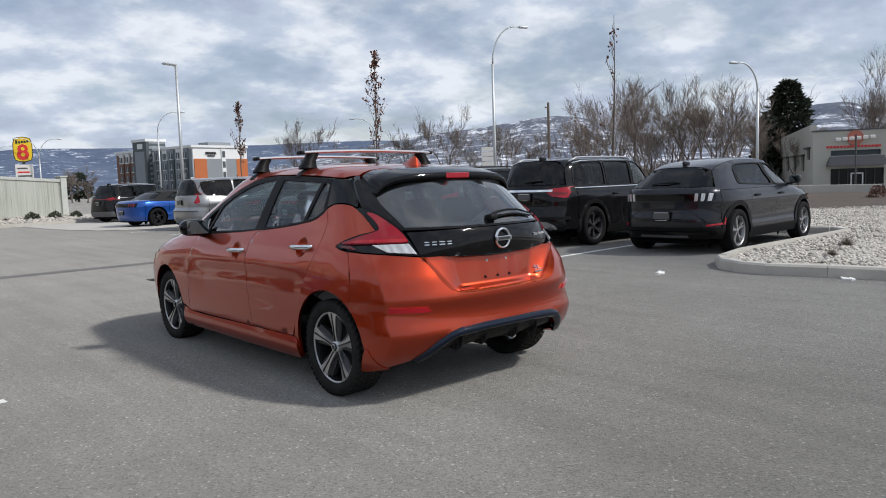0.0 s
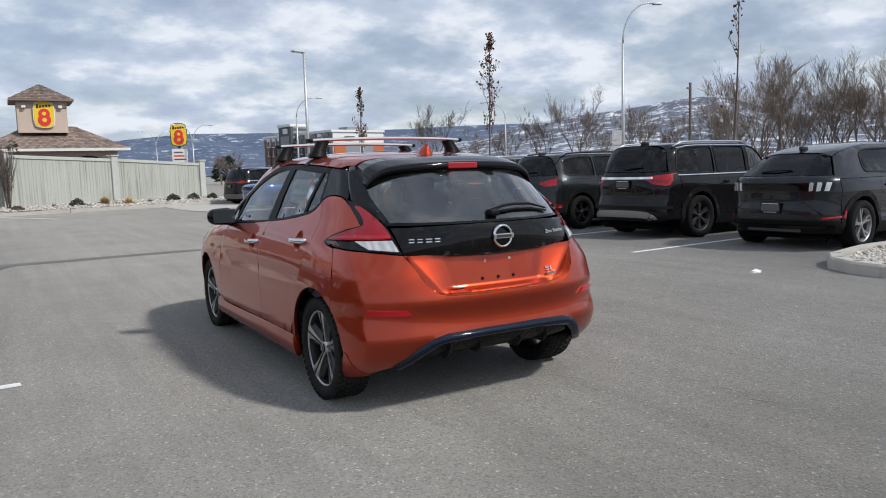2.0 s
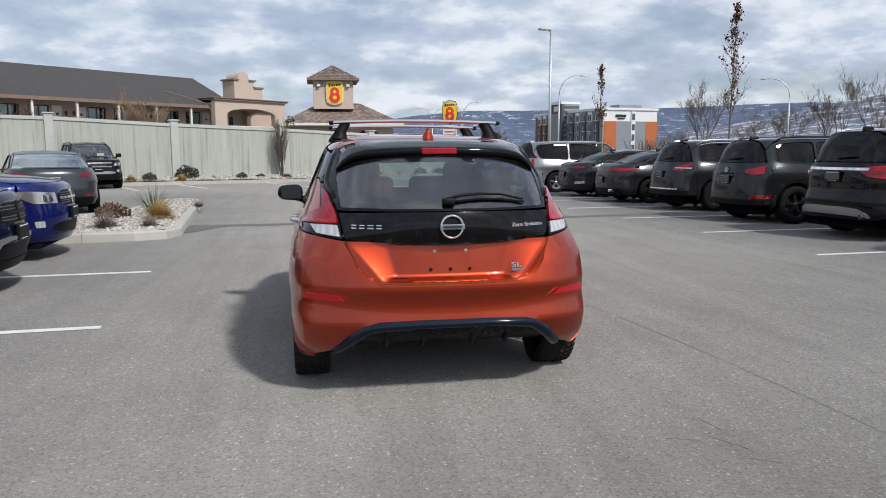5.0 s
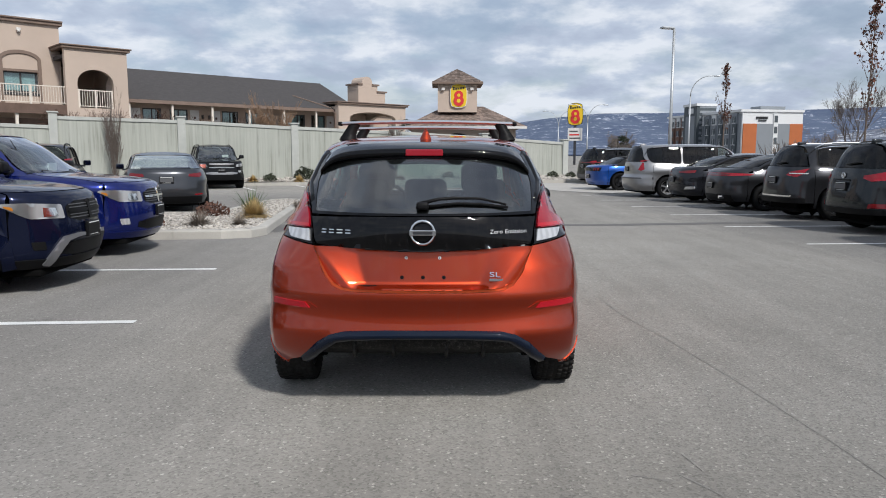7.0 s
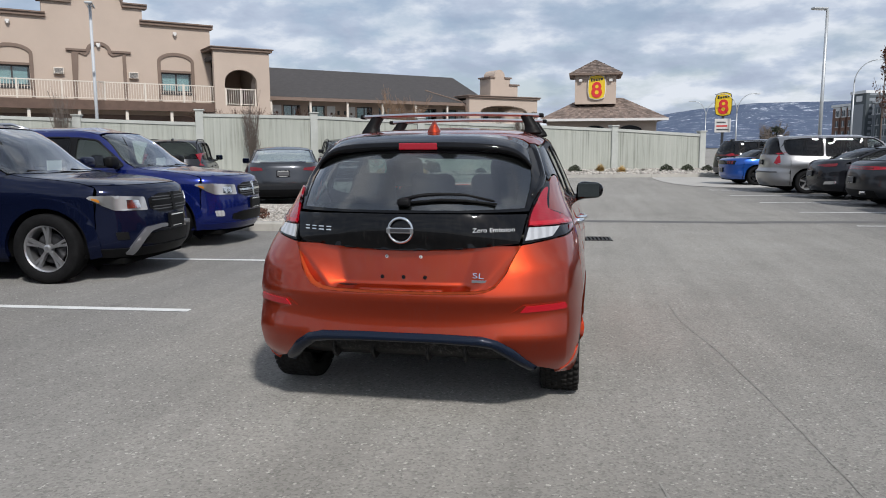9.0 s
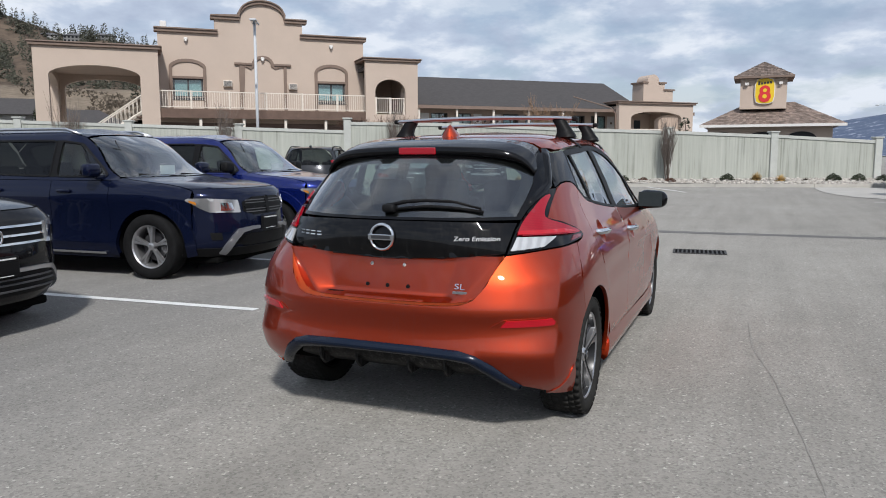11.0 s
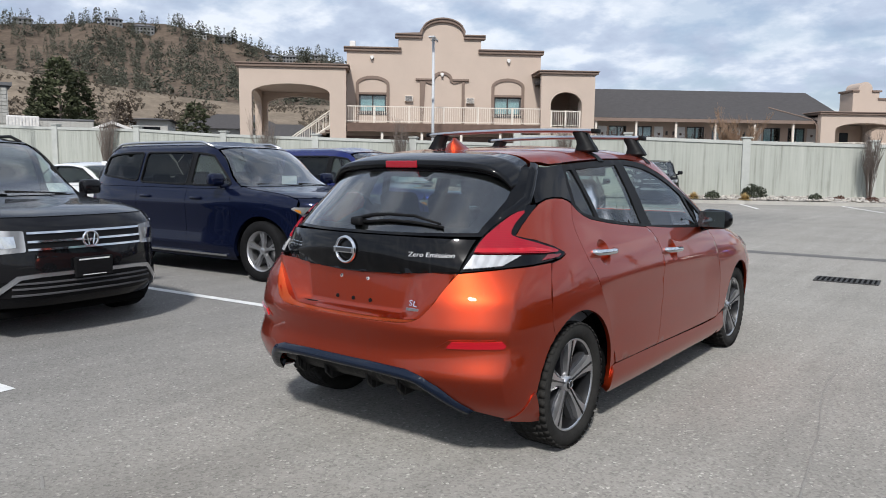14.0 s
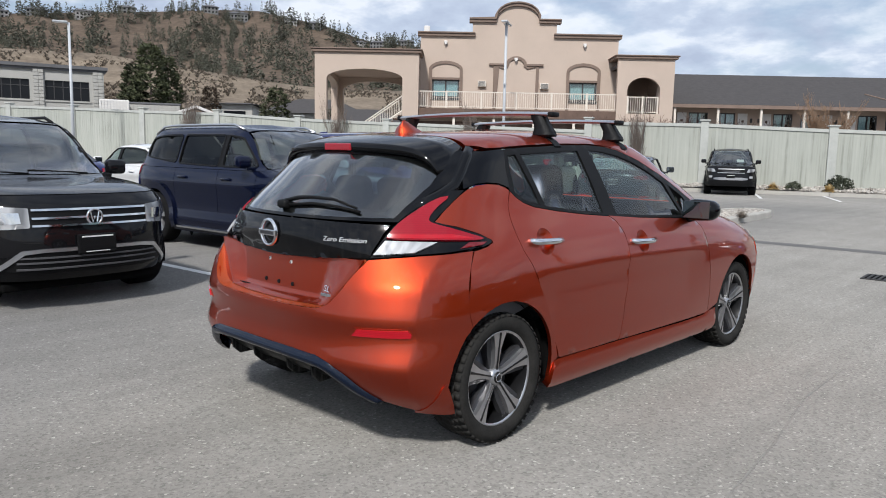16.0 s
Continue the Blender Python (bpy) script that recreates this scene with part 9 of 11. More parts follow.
def street_lamp(x, y, h, turn, arm=2.2, arms=1):
    r = empty("street_lamp", pose(x, y, 0, 0, 0, turn))
    tagged(r, "tall grey street lamp with a curved arm", "street lamp", "street lamps along the road")
    part("pole", tube([(0, 0, -0.2), (0, 0, h * 0.35), (0, 0, h * 0.7 if arms == 2 else h * 0.78)], 0.12, 10, 0.08), M_POLE, r, smooth=True)
    for s in ((1, -1) if arms == 2 else (1,)):
        z0 = h * 0.7 if arms == 2 else h * 0.78
        pts = [(0, 0, z0)] + [(s * arm * (1 - math.cos(t)) * 0.8, 0, z0 + (h - z0) * math.sin(t)) for t in span(0.2, 1.5, 7)] + [(s * arm, 0, h)]
        part("arm", tube(pts, 0.06, 8, 0.045), M_POLE, r, smooth=True)
        part("lamp_head", box(s * (arm - 0.1), s * (arm + 0.55), -0.12, 0.12, h - 0.1, h + 0.04, 0.04), M_POLE, r, smooth=True)


street_lamp(33.7, 32.9, 11.9, -20)
street_lamp(46.1, 20.2, 8.55, 160, arm=1.8)
street_lamp(56.5, 78.2, 10.1, 150, arm=2.8)
p = polar(-12.8, 112, EYE_R)
street_lamp(p.x, p.y, 8.7, 0, arm=2.4, arms=2)
p = polar(-20.4, 92, EYE_R)
street_lamp(p.x, p.y, 10.4, -10, arm=2.6)
p = polar(-10.2, 150, EYE_R)
street_lamp(p.x, p.y, 10, 0, arm=2.6, arms=2)
p = polar(-49.3, 170, EYE_R)
up = empty("utility_pole", Matrix.Translation(p))
tagged(up, "dark wooden utility pole with a small arm", "utility pole")
part("pole", tube([(0, 0, -0.2), (0, 0, 18.2)], 0.36, 8, 0.26), M_BARK, up)
part("crossarm", box(-1.0, 0.2, -0.15, 0.15, 16.9, 17.2), M_BARK, up)
p = polar(-44.6, 72, EYE_R)
ss = empty("stacked_sign", Matrix.Translation(p) @ Matrix.Rotation(radians(-40), 4, "Z"))
tagged(ss, "tall white stacked panel sign by the road", "sign")
part("post", box(-0.06, 0.06, 0, 0.12, -0.1, 4.6), M_POLE, ss)
for k in range(7):
    part("panel", box(-0.55, 0.55, -0.08, 0.0, 1.3 + k * 0.47, 1.68 + k * 0.47), M_DOORWHITE, ss)


# ---- trees ----
def limbs(rnd, base, way, length, rad, depth, out, kids=4, spread=38, up=0.25, wob=0.12):
    """Grows one limb and those that fork from it, as tapering five-sided bars."""
    n = max(2, int(length / 0.5)) if depth > 0 else 2
    p, d = base.copy(), way.normalized()
    pts, rr = [p.copy()], [rad]
    for k in range(n):
        d = (d + Vector((rnd.uniform(-wob, wob), rnd.uniform(-wob, wob), rnd.uniform(-wob, wob) + up * 0.12))).normalized()
        p = p + d * (length / n)
        pts.append(p.copy())
        rr.append(rad * (1 - 0.72 * (k + 1) / n))
    out.append((pts, rr))
    if depth:
        for k in range(kids):
            t = rnd.uniform(0.3, 1.0)
            i = min(n - 1, int(t * n))
            q = pts[i].lerp(pts[i + 1], t * n - i)
            ax = d.orthogonal().normalized()
            turn = Matrix.Rotation(rnd.uniform(0, 2 * math.pi), 3, d) @ Matrix.Rotation(radians(rnd.uniform(0.6, 1.2) * spread), 3, ax)
            limbs(rnd, q, turn @ d + Vector((0, 0, up)), length * rnd.uniform(0.42, 0.68), rr[i] * rnd.uniform(0.45, 0.65), depth - 1, out, kids, spread, up, wob)


def limb_mesh(name, out, sides=4, least=0.006):
    verts, faces = [], []
    for pts, rr in out:
        prev = None
        for k, (p, r) in enumerate(zip(pts, rr)):
            d = (pts[min(k + 1, len(pts) - 1)] - pts[max(k - 1, 0)]).normalized()
            a = d.orthogonal().normalized()
            b = d.cross(a)
            s = len(verts)
            r = max(r, least)
            verts += [tuple(p + r * (a * math.cos(2 * math.pi * j / sides) + b * math.sin(2 * math.pi * j / sides))) for j in range(sides)]
            if prev is not None:
                faces += [(prev + j, prev + (j + 1) % sides, s + (j + 1) % sides, s + j) for j in range(sides)]
            prev = s
    me = bpy.data.meshes.new(name)
    me.from_pydata(verts, [], faces)
    return me


def leaf_mesh(name, spots, rnd, size, mat):
    verts, faces = [], []
    for p in spots:
        r = Euler((rnd.uniform(0, 6.3), rnd.uniform(0, 6.3), rnd.uniform(0, 6.3))).to_matrix()
        s = len(verts)
        w = size * rnd.uniform(0.6, 1.3)
        for q in ((-0.5, 0, 0), (0, -0.32, 0.1), (0.5, 0, 0), (0, 0.32, 0.1)):
            verts.append(tuple(p + r @ (Vector(q) * w)))
        faces += [(s, s + 1, s + 2), (s, s + 2, s + 3)]
    me = bpy.data.meshes.new(name)
    me.from_pydata(verts, [], faces)
    me.materials.append(mat)
    return me


def make_tree(name, label, m, wood, crown=None, group="", category="tree"):
    t = empty(name, m)
    tagged(t, label, category, group)
    o = new("trunk", wood)
    o.parent = t
    if crown:
        o = new("crown", crown)
        o.parent = t
    return t


# young street trees: a straight stem, upright twigs and a few dry leaves
def street_tree(x, y, h, seed, leaves, lean=0.0, twigs=26):
    rnd = random.Random(seed)
    out = []
    limbs(rnd, Vector((0, 0, -0.1)), Vector((lean, 0, 1)), h, 0.045, 0, out)
    pts, rr = out[0]
    n = 14
    pts = [Vector((lean * h * t * t + 0.03 * math.sin(5 * t + seed), 0.03 * math.cos(4 * t), -0.1 + h * t)) for t in span(0, 1, n)]
    out[0] = (pts, [0.045 * (1 - 0.85 * k / n) for k in range(n + 1)])
    spots = []
    for k in range(twigs):
        t = rnd.uniform(0.38, 0.97)
        i = int(t * n)
        q = pts[i].lerp(pts[min(i + 1, n)], t * n - i)
        a = rnd.uniform(0, 2 * math.pi)
        L = (1.05 - t) * h * rnd.uniform(0.16, 0.34)
        d = Vector((math.cos(a) * 0.42, math.sin(a) * 0.42, 1))
        sub = []
        limbs(rnd, q, d, L, 0.012, 1, sub, kids=2, spread=22, up=0.5)
        out += sub
        for sp, _ in sub:
            for _ in range(leaves):
                f = rnd.random()
                spots.append(sp[0].lerp(sp[-1], f) + Vector((rnd.gauss(0, 0.05), rnd.gauss(0, 0.05), rnd.gauss(0, 0.05))))
    wood = limb_mesh("trunk", out, 5, 0.005)
    wood.materials.append(M_BARK)
    make_tree("street_tree", "slender young tree with a few dry red leaves", pose(x, y, 0), wood, leaf_mesh("crown", spots, rnd, 0.10, M_DRYLEAF) if spots else None, "young trees along the lot")


street_tree(13.25, 18.8, 6.35, 3, 7)
street_tree(12.5, 28.5, 5.45, 8, 6)
street_tree(13.0, 7.98, 5.6, 11, 1, 0.02, twigs=9)

# leafless columnar shrubs by the wall
for k, (n, off, h) in enumerate([(2.05, 0.75, 2.3), (4.55, 0.7, 2.9), (7.5, 0.6, 3.2), (9.3, 0.5, 3.4), (6.1, 0.6, 2.9)]):
    rnd = random.Random(40 + k)
    out = []
    for j in range(20):
        a = rnd.uniform(0, 6.28)
        limbs(rnd, Vector((0.06 * math.cos(a), 0.06 * math.sin(a), 0.1)), Vector((0.075 * math.cos(a), 0.075 * math.sin(a), 1)), 0.80 * h * rnd.uniform(0.4, 1.0), 0.018, 2, out, kids=5, spread=17, up=0.5, wob=0.07)
    me = limb_mesh("trunk", out, 3, 0.005)
    me.materials.append(M_TWIG)
    q = FO + FD * n - FNN * off
    make_tree("columnar_shrub", "leafless brown columnar shrub before the wall", pose(q.x, q.y, 0.1), me, None, "bare shrubs along the wall", "shrub")

# old leafless trees along the road
BARE = []
for k in range(4):
    rnd = random.Random(70 + k)
    out = []
    for j in range(3):
        limbs(rnd, Vector((rnd.uniform(-0.3, 0.3), rnd.uniform(-0.3, 0.3), -0.2)), Vector((rnd.uniform(-0.4, 0.4), rnd.uniform(-0.4, 0.4), 1)), rnd.uniform(5.2, 6.6), 0.16, 4, out, kids=5, spread=38, up=0.40, wob=0.15)
    me = limb_mesh("trunk", out, 3, 0.009)
    me.materials.append(M_TWIG)
    BARE.append(me)
rnd = random.Random(9)
spots = [(-52.5, 60, 1.0), (-54.6, 66, 0.95), (-56.3, 61, 0.8), (-58.4, 66, 1.05), (-60.2, 62, 1.02), (-61.8, 68, 1.05), (-63.6, 60, 0.72), (-50.8, 72, 0.85), (-57.2, 74, 1.0), (-64.6, 75, 0.9), (-70.6, 100, 1.3), (-71.8, 104, 1.2), (-66.9, 62, 0.62),
         (-30.4, 110, 0.95), (-33.5, 120, 0.75), (-36.2, 104, 0.75), (-38.8, 100, 0.8), (-41.7, 92, 0.82), (-43.5, 88, 0.66), (-46.0, 84, 0.72), (-47.8, 80, 0.62), (-28.6, 130, 0.6), (-15.6, 112, 0.45), (-14.6, 120, 0.4), (-53.4, 70, 0.8), (-59.3, 70, 0.85), (-62.6, 63, 0.8), (-55.6, 63, 0.75)]
for k, (az, d, s) in enumerate(spots):
    p = polar(az, d, EYE_R)
    m = Matrix.Translation(p) @ Matrix.Rotation(rnd.uniform(0, 6), 4, "Z") @ Matrix.Diagonal((s * (0.8 if k < 13 else 1.1), s * (0.8 if k < 13 else 1.1), s * rnd.uniform(0.62, 0.92) * (1.0 if k < 13 else 1.3), 1))
    make_tree("bare_tree", "old leafless grey-brown tree beside the road", m, BARE[k % 4], None, "bare trees along the road")


# brush at the feet of the trees: a thicket of thin stems
def thicket(name, label, az0, az1, d0, d1, h, count, eye, seed, mat):
    rnd = random.Random(seed)
    verts, faces = [], []
    for _ in range(count):
        p = polar(rnd.uniform(az0, az1), rnd.uniform(d0, d1), eye)
        for _ in range(5):
            a = rnd.uniform(0, 6.28)
            L = h * rnd.uniform(0.4, 1.1)
            q = p + Vector((rnd.gauss(0, 0.7), rnd.gauss(0, 0.7), 0))
            e = q + Vector((math.cos(a) * L * 0.5, math.sin(a) * L * 0.5, L))
            c = (q + e) / 2 + Vector((rnd.gauss(0, 0.1), rnd.gauss(0, 0.1), 0.1 * L))
            for u, v, w0, w1 in ((q, c, 0.05, 0.04), (c, e, 0.04, 0.012)):
                s = len(verts)
                sd = Vector((math.sin(a), -math.cos(a), 0))
                verts += [tuple(u + sd * w0), tuple(u - sd * w0), tuple(v - sd * w1), tuple(v + sd * w1), tuple(u + Vector((w0, w0, 0))), tuple(v + Vector((w1, w1, 0)))]
                faces += [(s, s + 1, s + 2, s + 3), (s, s + 4, s + 5, s + 3), (s + 1, s + 4, s + 5, s + 2)]
    o = mesh_object(name, verts, faces, mat, smooth=False)
    return tagged(o, label, "brush", kind="stuff")


thicket("roadside_brush", "tangled leafless brown brush along the road", -65, -27, 68, 92, 2.5, 1700, EYE_R, 5, M_TWIG)
thicket("hillside_brush", "grey-brown brush below the hillside", 44, 76, 120, 200, 3.5, 900, EYE_L, 6, M_TWIG)


# conifers
def bushy_mesh(seed, h, w, clumps, blades_each, mat, spire=0.0, low=0.1, fat=1.0):
    """A crown of needle clumps round an uneven outline; spire: 0 for a round head, 1 for a pointed one."""
    rnd = random.Random(seed)
    verts, faces = [], []
    for _ in range(clumps):
        t = rnd.random() ** (0.9 + 0.5 * spire)
        a = rnd.uniform(0, 2 * math.pi)
        full = (1 - spire) * math.sin(math.pi * min(1, 0.16 + 0.80 * t)) ** 0.6 + spire * (1 - t) ** 0.85
        lump = 0.78 + 0.42 * noise.noise(Vector((math.cos(a) * 1.6 + seed, math.sin(a) * 1.6, t * 3.5)))
        r = w * full * lump * rnd.uniform(0.45, 1.0) ** 0.5 + 0.02 * w
        c = Vector((math.cos(a) * r, math.sin(a) * r, h * (low + (1 - low) * t)))
        size = w * rnd.uniform(0.16, 0.30) * (1 - 0.35 * t) * fat
        for _ in range(blades_each):
            b = rnd.uniform(0, 2 * math.pi)
            d = Vector((math.cos(b) + math.cos(a) * 0.7, math.sin(b) + math.sin(a) * 0.7, rnd.uniform(-0.35, 1.1))).normalized() * size * rnd.uniform(0.7, 1.4)
            sd = d.orthogonal().normalized() * size * rnd.uniform(0.10, 0.2) * fat
            sd.rotate(Matrix.Rotation(rnd.uniform(0, 3.1), 3, d))
            s = len(verts)
            verts += [tuple(c + sd), tuple(c - sd), tuple(c + d * 0.6 - sd), tuple(c + d), tuple(c + d * 0.6 + sd)]
            faces += [(s, s + 1, s + 2, s + 3, s + 4)]
    me = bpy.data.meshes.new("crown")
    me.from_pydata(verts, [], faces)
    me.materials.append(mat)
    return me


def bushy_pine(az, d, h, w, eye, seed, label, mat, spire=0.0, clumps=420, low=0.12):
    p = polar(az, d, eye)
    tk = limb_mesh("trunk", [([Vector((0, 0, -0.3)), Vector((0.08, 0, h * 0.5)), Vector((0, 0, h * 0.95))], [w * 0.08, w * 0.06, 0.02])], 6)
    tk.materials.append(M_BARK)
    make_tree("pine_tree", label, Matrix.Translation(p), tk, bushy_mesh(seed, h, w, clumps, 9, mat, spire, low))


M_PINEGREEN = surface("yellow_green_pine", (0.058, 0.066, 0.032), 0.95, vary=0.35, scale=2, fine=14, each=0.3)
M_PINEBROWN = surface("brownish_pine", (0.075, 0.052, 0.034), 0.95, vary=0.35, scale=2, fine=14, each=0.3)
bushy_pine(-65.9, 72, 8.9, 3.3, EYE_R, 21, "dark green conifer behind the shops", M_PINE, 0.75, 620, 0.15)
bushy_pine(-15.0, 130, 4.5, 2.6, EYE_R, 22, "low dark conifer by the road", M_PINE, 0.3, 200)
for k, (az, d, h, w) in enumerate(((66.1, 61, 7.4, 1.6), (64.9, 60, 8.8, 1.9), (63.7, 62, 8.2, 1.55))):
    bushy_pine(az, d, h, w, EYE_L, 30 + k, "bushy green pine beyond the wall", M_PINEGREEN, 0.18, 560)
bushy_pine(56.2, 64, 6.4, 1.6, EYE_L, 35, "bushy green pine beyond the wall", M_PINEGREEN, 0.1, 420)
bushy_pine(52.3, 62, 4.9, 1.3, EYE_L, 36, "low green pine beyond the wall", M_PINEGREEN, 0.1, 260)
bushy_pine(60.9, 66, 6.5, 1.25, EYE_L, 37, "low brownish pine beyond the wall", M_PINEBROWN, 0.1, 300)
bushy_pine(0, 0, 3.3, 0.6, Vector((-1.79, 36.8, 0)), 38, "clipped evergreen behind the wall", M_PINE, 0.3, 160)


# ---- hills ----
def hill_material(name, lo, hi, snow, blue, snow_cut=0.62, scale=0.004):
    m, n, l, b = material(name)
    v = world_coords(n, l)
    f = noise_tex(n, l, v, scale * 6, 8, 0.65)
    g = noise_tex(n, l, v, scale * 30, 6, 0.7)
    mix = link_math(n, l, "ADD", link_math(n, l, "MULTIPLY", f, 0.55), link_math(n, l, "MULTIPLY", g, 0.45))
    col = link_ramp(n, l, mix, [(0.36, lo), (0.62, hi)])
    if snow:
        s = link_ramp(n, l, link_math(n, l, "ADD", link_math(n, l, "MULTIPLY", noise_tex(n, l, v, scale * 14, 7, 0.7), 0.6), link_math(n, l, "MULTIPLY", noise_tex(n, l, v, scale * 60, 5, 0.7), 0.4)), [(snow_cut - 0.04, 0.0), (snow_cut + 0.04, 1.0)])
        col = mix_rgb(n, l, s, col, snow)
    l.new(col, b.inputs["Base Color"])
    b.inputs["Roughness"].default_value = 1.0
    b.inputs["Specular IOR Level"].default_value = 0.05
    return m


def hill_height(az, t, crest, seed):
    el = float(np.interp(az, [c[0] for c in crest], [c[1] for c in crest]))
    wob = noise.noise(Vector((az * 0.35, t * 4, seed))) * 0.16 + noise.noise(Vector((az * 1.3, t * 9, seed + 5))) * 0.05
    return el, wob


def hill(name, label, crest, d0, d1, eye, mat, seed, base_el, n=90, rows=22):
    """A slope that climbs from d0 to its crest at d1; crest: azimuth and height above the eye level in degrees, in order."""
    verts, faces = [], []
    a0, a1 = crest[0][0], crest[-1][0]
    for k in range(n + 1):
        az = a0 + (a1 - a0) * k / n
        for j in range(rows + 1):
            t = j / rows
            d = d0 + (d1 - d0) * t
            el, wob = hill_height(az, t, crest, seed)
            z = d * math.tan(radians(base_el + (el - base_el) * min(1, (t * (1 + wob) * (0.6 + 0.4 * t))) ** 0.85 if t < 1 else el))
            p = polar(az, d, eye)
            verts.append((p.x, p.y, z + 1.35))
        p = polar(az, d1 * 1.2, eye)
        verts.append((p.x, p.y, -5))
    m = rows + 2
    for k in range(n):
        for j in range(m - 1):
            a, b = k * m + j, (k + 1) * m + j
            faces.append((a, b, b + 1, a + 1))
    o = mesh_object(name, verts, faces, mat)
    return tagged(o, label, "hill", kind="structure")


# haze of distance is painted into the blue of these two hills
M_HILLFAR = hill_material("far_hazy_blue_hill", (0.075, 0.10, 0.165), (0.12, 0.15, 0.21), (0.62, 0.66, 0.74), True, 0.59, 0.0012)
M_HILLSNOW = hill_material("hazy_snowy_hill", (0.085, 0.105, 0.15), (0.16, 0.17, 0.20), (0.70, 0.73, 0.78), True, 0.545, 0.0016)
M_HILLNEAR = hill_material("dry_hillside", (0.065, 0.052, 0.042), (0.16, 0.122, 0.092), None, False, scale=0.012)
M_CUT = hill_material("cut_bank", (0.13, 0.105, 0.082), (0.27, 0.22, 0.165), None, False, scale=0.02)
hill("backdrop_far", "far wooded hills in painted blue haze with streaks of snow", [(-56, 0.5), (-48, 1.8), (-42, 2.9), (-36, 3.3), (-32, 3.25), (-28, 3.15), (-22, 3.1), (-17, 3.08), (-12, 3.1), (-8, 2.75), (-5, 2.3), (0, 1.3), (6, 0.6)], 1500, 3200, EYE_R, M_HILLFAR, 3, 0.0)
hill("backdrop_snow", "snow-streaked hills beyond the road in painted haze", [(-80, 4.2), (-74, 3.5), (-71.5, 3.9), (-69.5, 4.45), (-67.5, 4.4), (-64, 3.2), (-58, 2.8), (-55, 3.3), (-52, 4.4), (-50, 4.65), (-48, 4.5), (-44, 3.95), (-40, 3.6), (-36, 2.9), (-33, 2.2), (-28, 1.4)], 700, 1600, EYE_R, M_HILLSNOW, 8, 0.0)
CREST = [(40, 6.6), (44, 7.6), (46, 7.9), (49, 8.0), (53, 9.2), (57.5, 9.9), (60, 9.8), (64, 9.4), (70, 8.8), (75, 8.2), (84, 7.5), (95, 6)]
hill("backdrop_near", "dry brown hillside dotted with dark pines", CREST, 210, 520, EYE_L, M_HILLNEAR, 12, 2.2, n=110, rows=26)
hill("cut_bank", "pale cut bank at the foot of the hillside", [(40, 4.7), (52, 4.6), (56, 4.9), (62, 5.6), (68, 6.3), (74, 6.2), (84, 6.0), (92, 5.0)], 195, 265, EYE_L, M_CUT, 15, 2.6, n=60, rows=10)


def hill_point(az, t):
    d = 210 + (520 - 210) * t
    el, wob = hill_height(az, t, CREST, 12)
    z = d * math.tan(radians(2.2 + (el - 2.2) * min(1, (t * (1 + wob) * (0.6 + 0.4 * t))) ** 0.85))
    p = polar(az, d, EYE_L)
    return Vector((p.x, p.y, z + 1.35)), d


rnd = random.Random(77)
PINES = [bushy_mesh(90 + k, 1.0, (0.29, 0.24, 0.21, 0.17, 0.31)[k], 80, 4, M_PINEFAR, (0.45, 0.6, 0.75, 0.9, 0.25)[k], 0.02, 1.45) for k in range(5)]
verts, faces = [], []
for _ in range(880):
    az, t = rnd.uniform(41, 79), rnd.random() ** 0.6
    if 0.02 < t < 0.3 and rnd.random() < 0.8:
        continue
    if t > 0.9 and rnd.random() < 0.35:
        continue
    p, d = hill_point(az, min(t, 0.985))
    s = rnd.uniform(4.5, 11) * (1.0 if t < 0.9 else 1.05)
    me = PINES[rnd.randrange(5)]
    k = len(verts)
    rot = Matrix.Rotation(rnd.uniform(0, 6), 3, "Z")
    wv = rnd.uniform(0.8, 1.35)
    verts += [tuple(p + rot @ Vector((v.co.x * s * wv, v.co.y * s * wv, v.co.z * s - 0.5))) for v in me.vertices]
    faces += [tuple(k + i for i in f.vertices) for f in me.polygons]
for _ in range(420):
    az, t = rnd.uniform(40, 80), rnd.uniform(0.93, 1.0)
    p, d = hill_point(az, min(t, 0.99))
    s = rnd.uniform(4, 10)
    me = PINES[rnd.randrange(5)]
    k = len(verts)
    wv = rnd.uniform(0.8, 1.4)
    if rnd.random() < 0.45:
        verts += [tuple(p + Vector((v.co.x * s * wv, v.co.y * s * wv, v.co.z * s - 0.5))) for v in me.vertices]
        faces += [tuple(k + i for i in f.vertices) for f in me.polygons]
tagged(mesh_object("hillside_pines", verts, faces, M_PINEFAR, smooth=False), "green pines scattered over the hillside, paled by painted haze", "trees", kind="stuff")

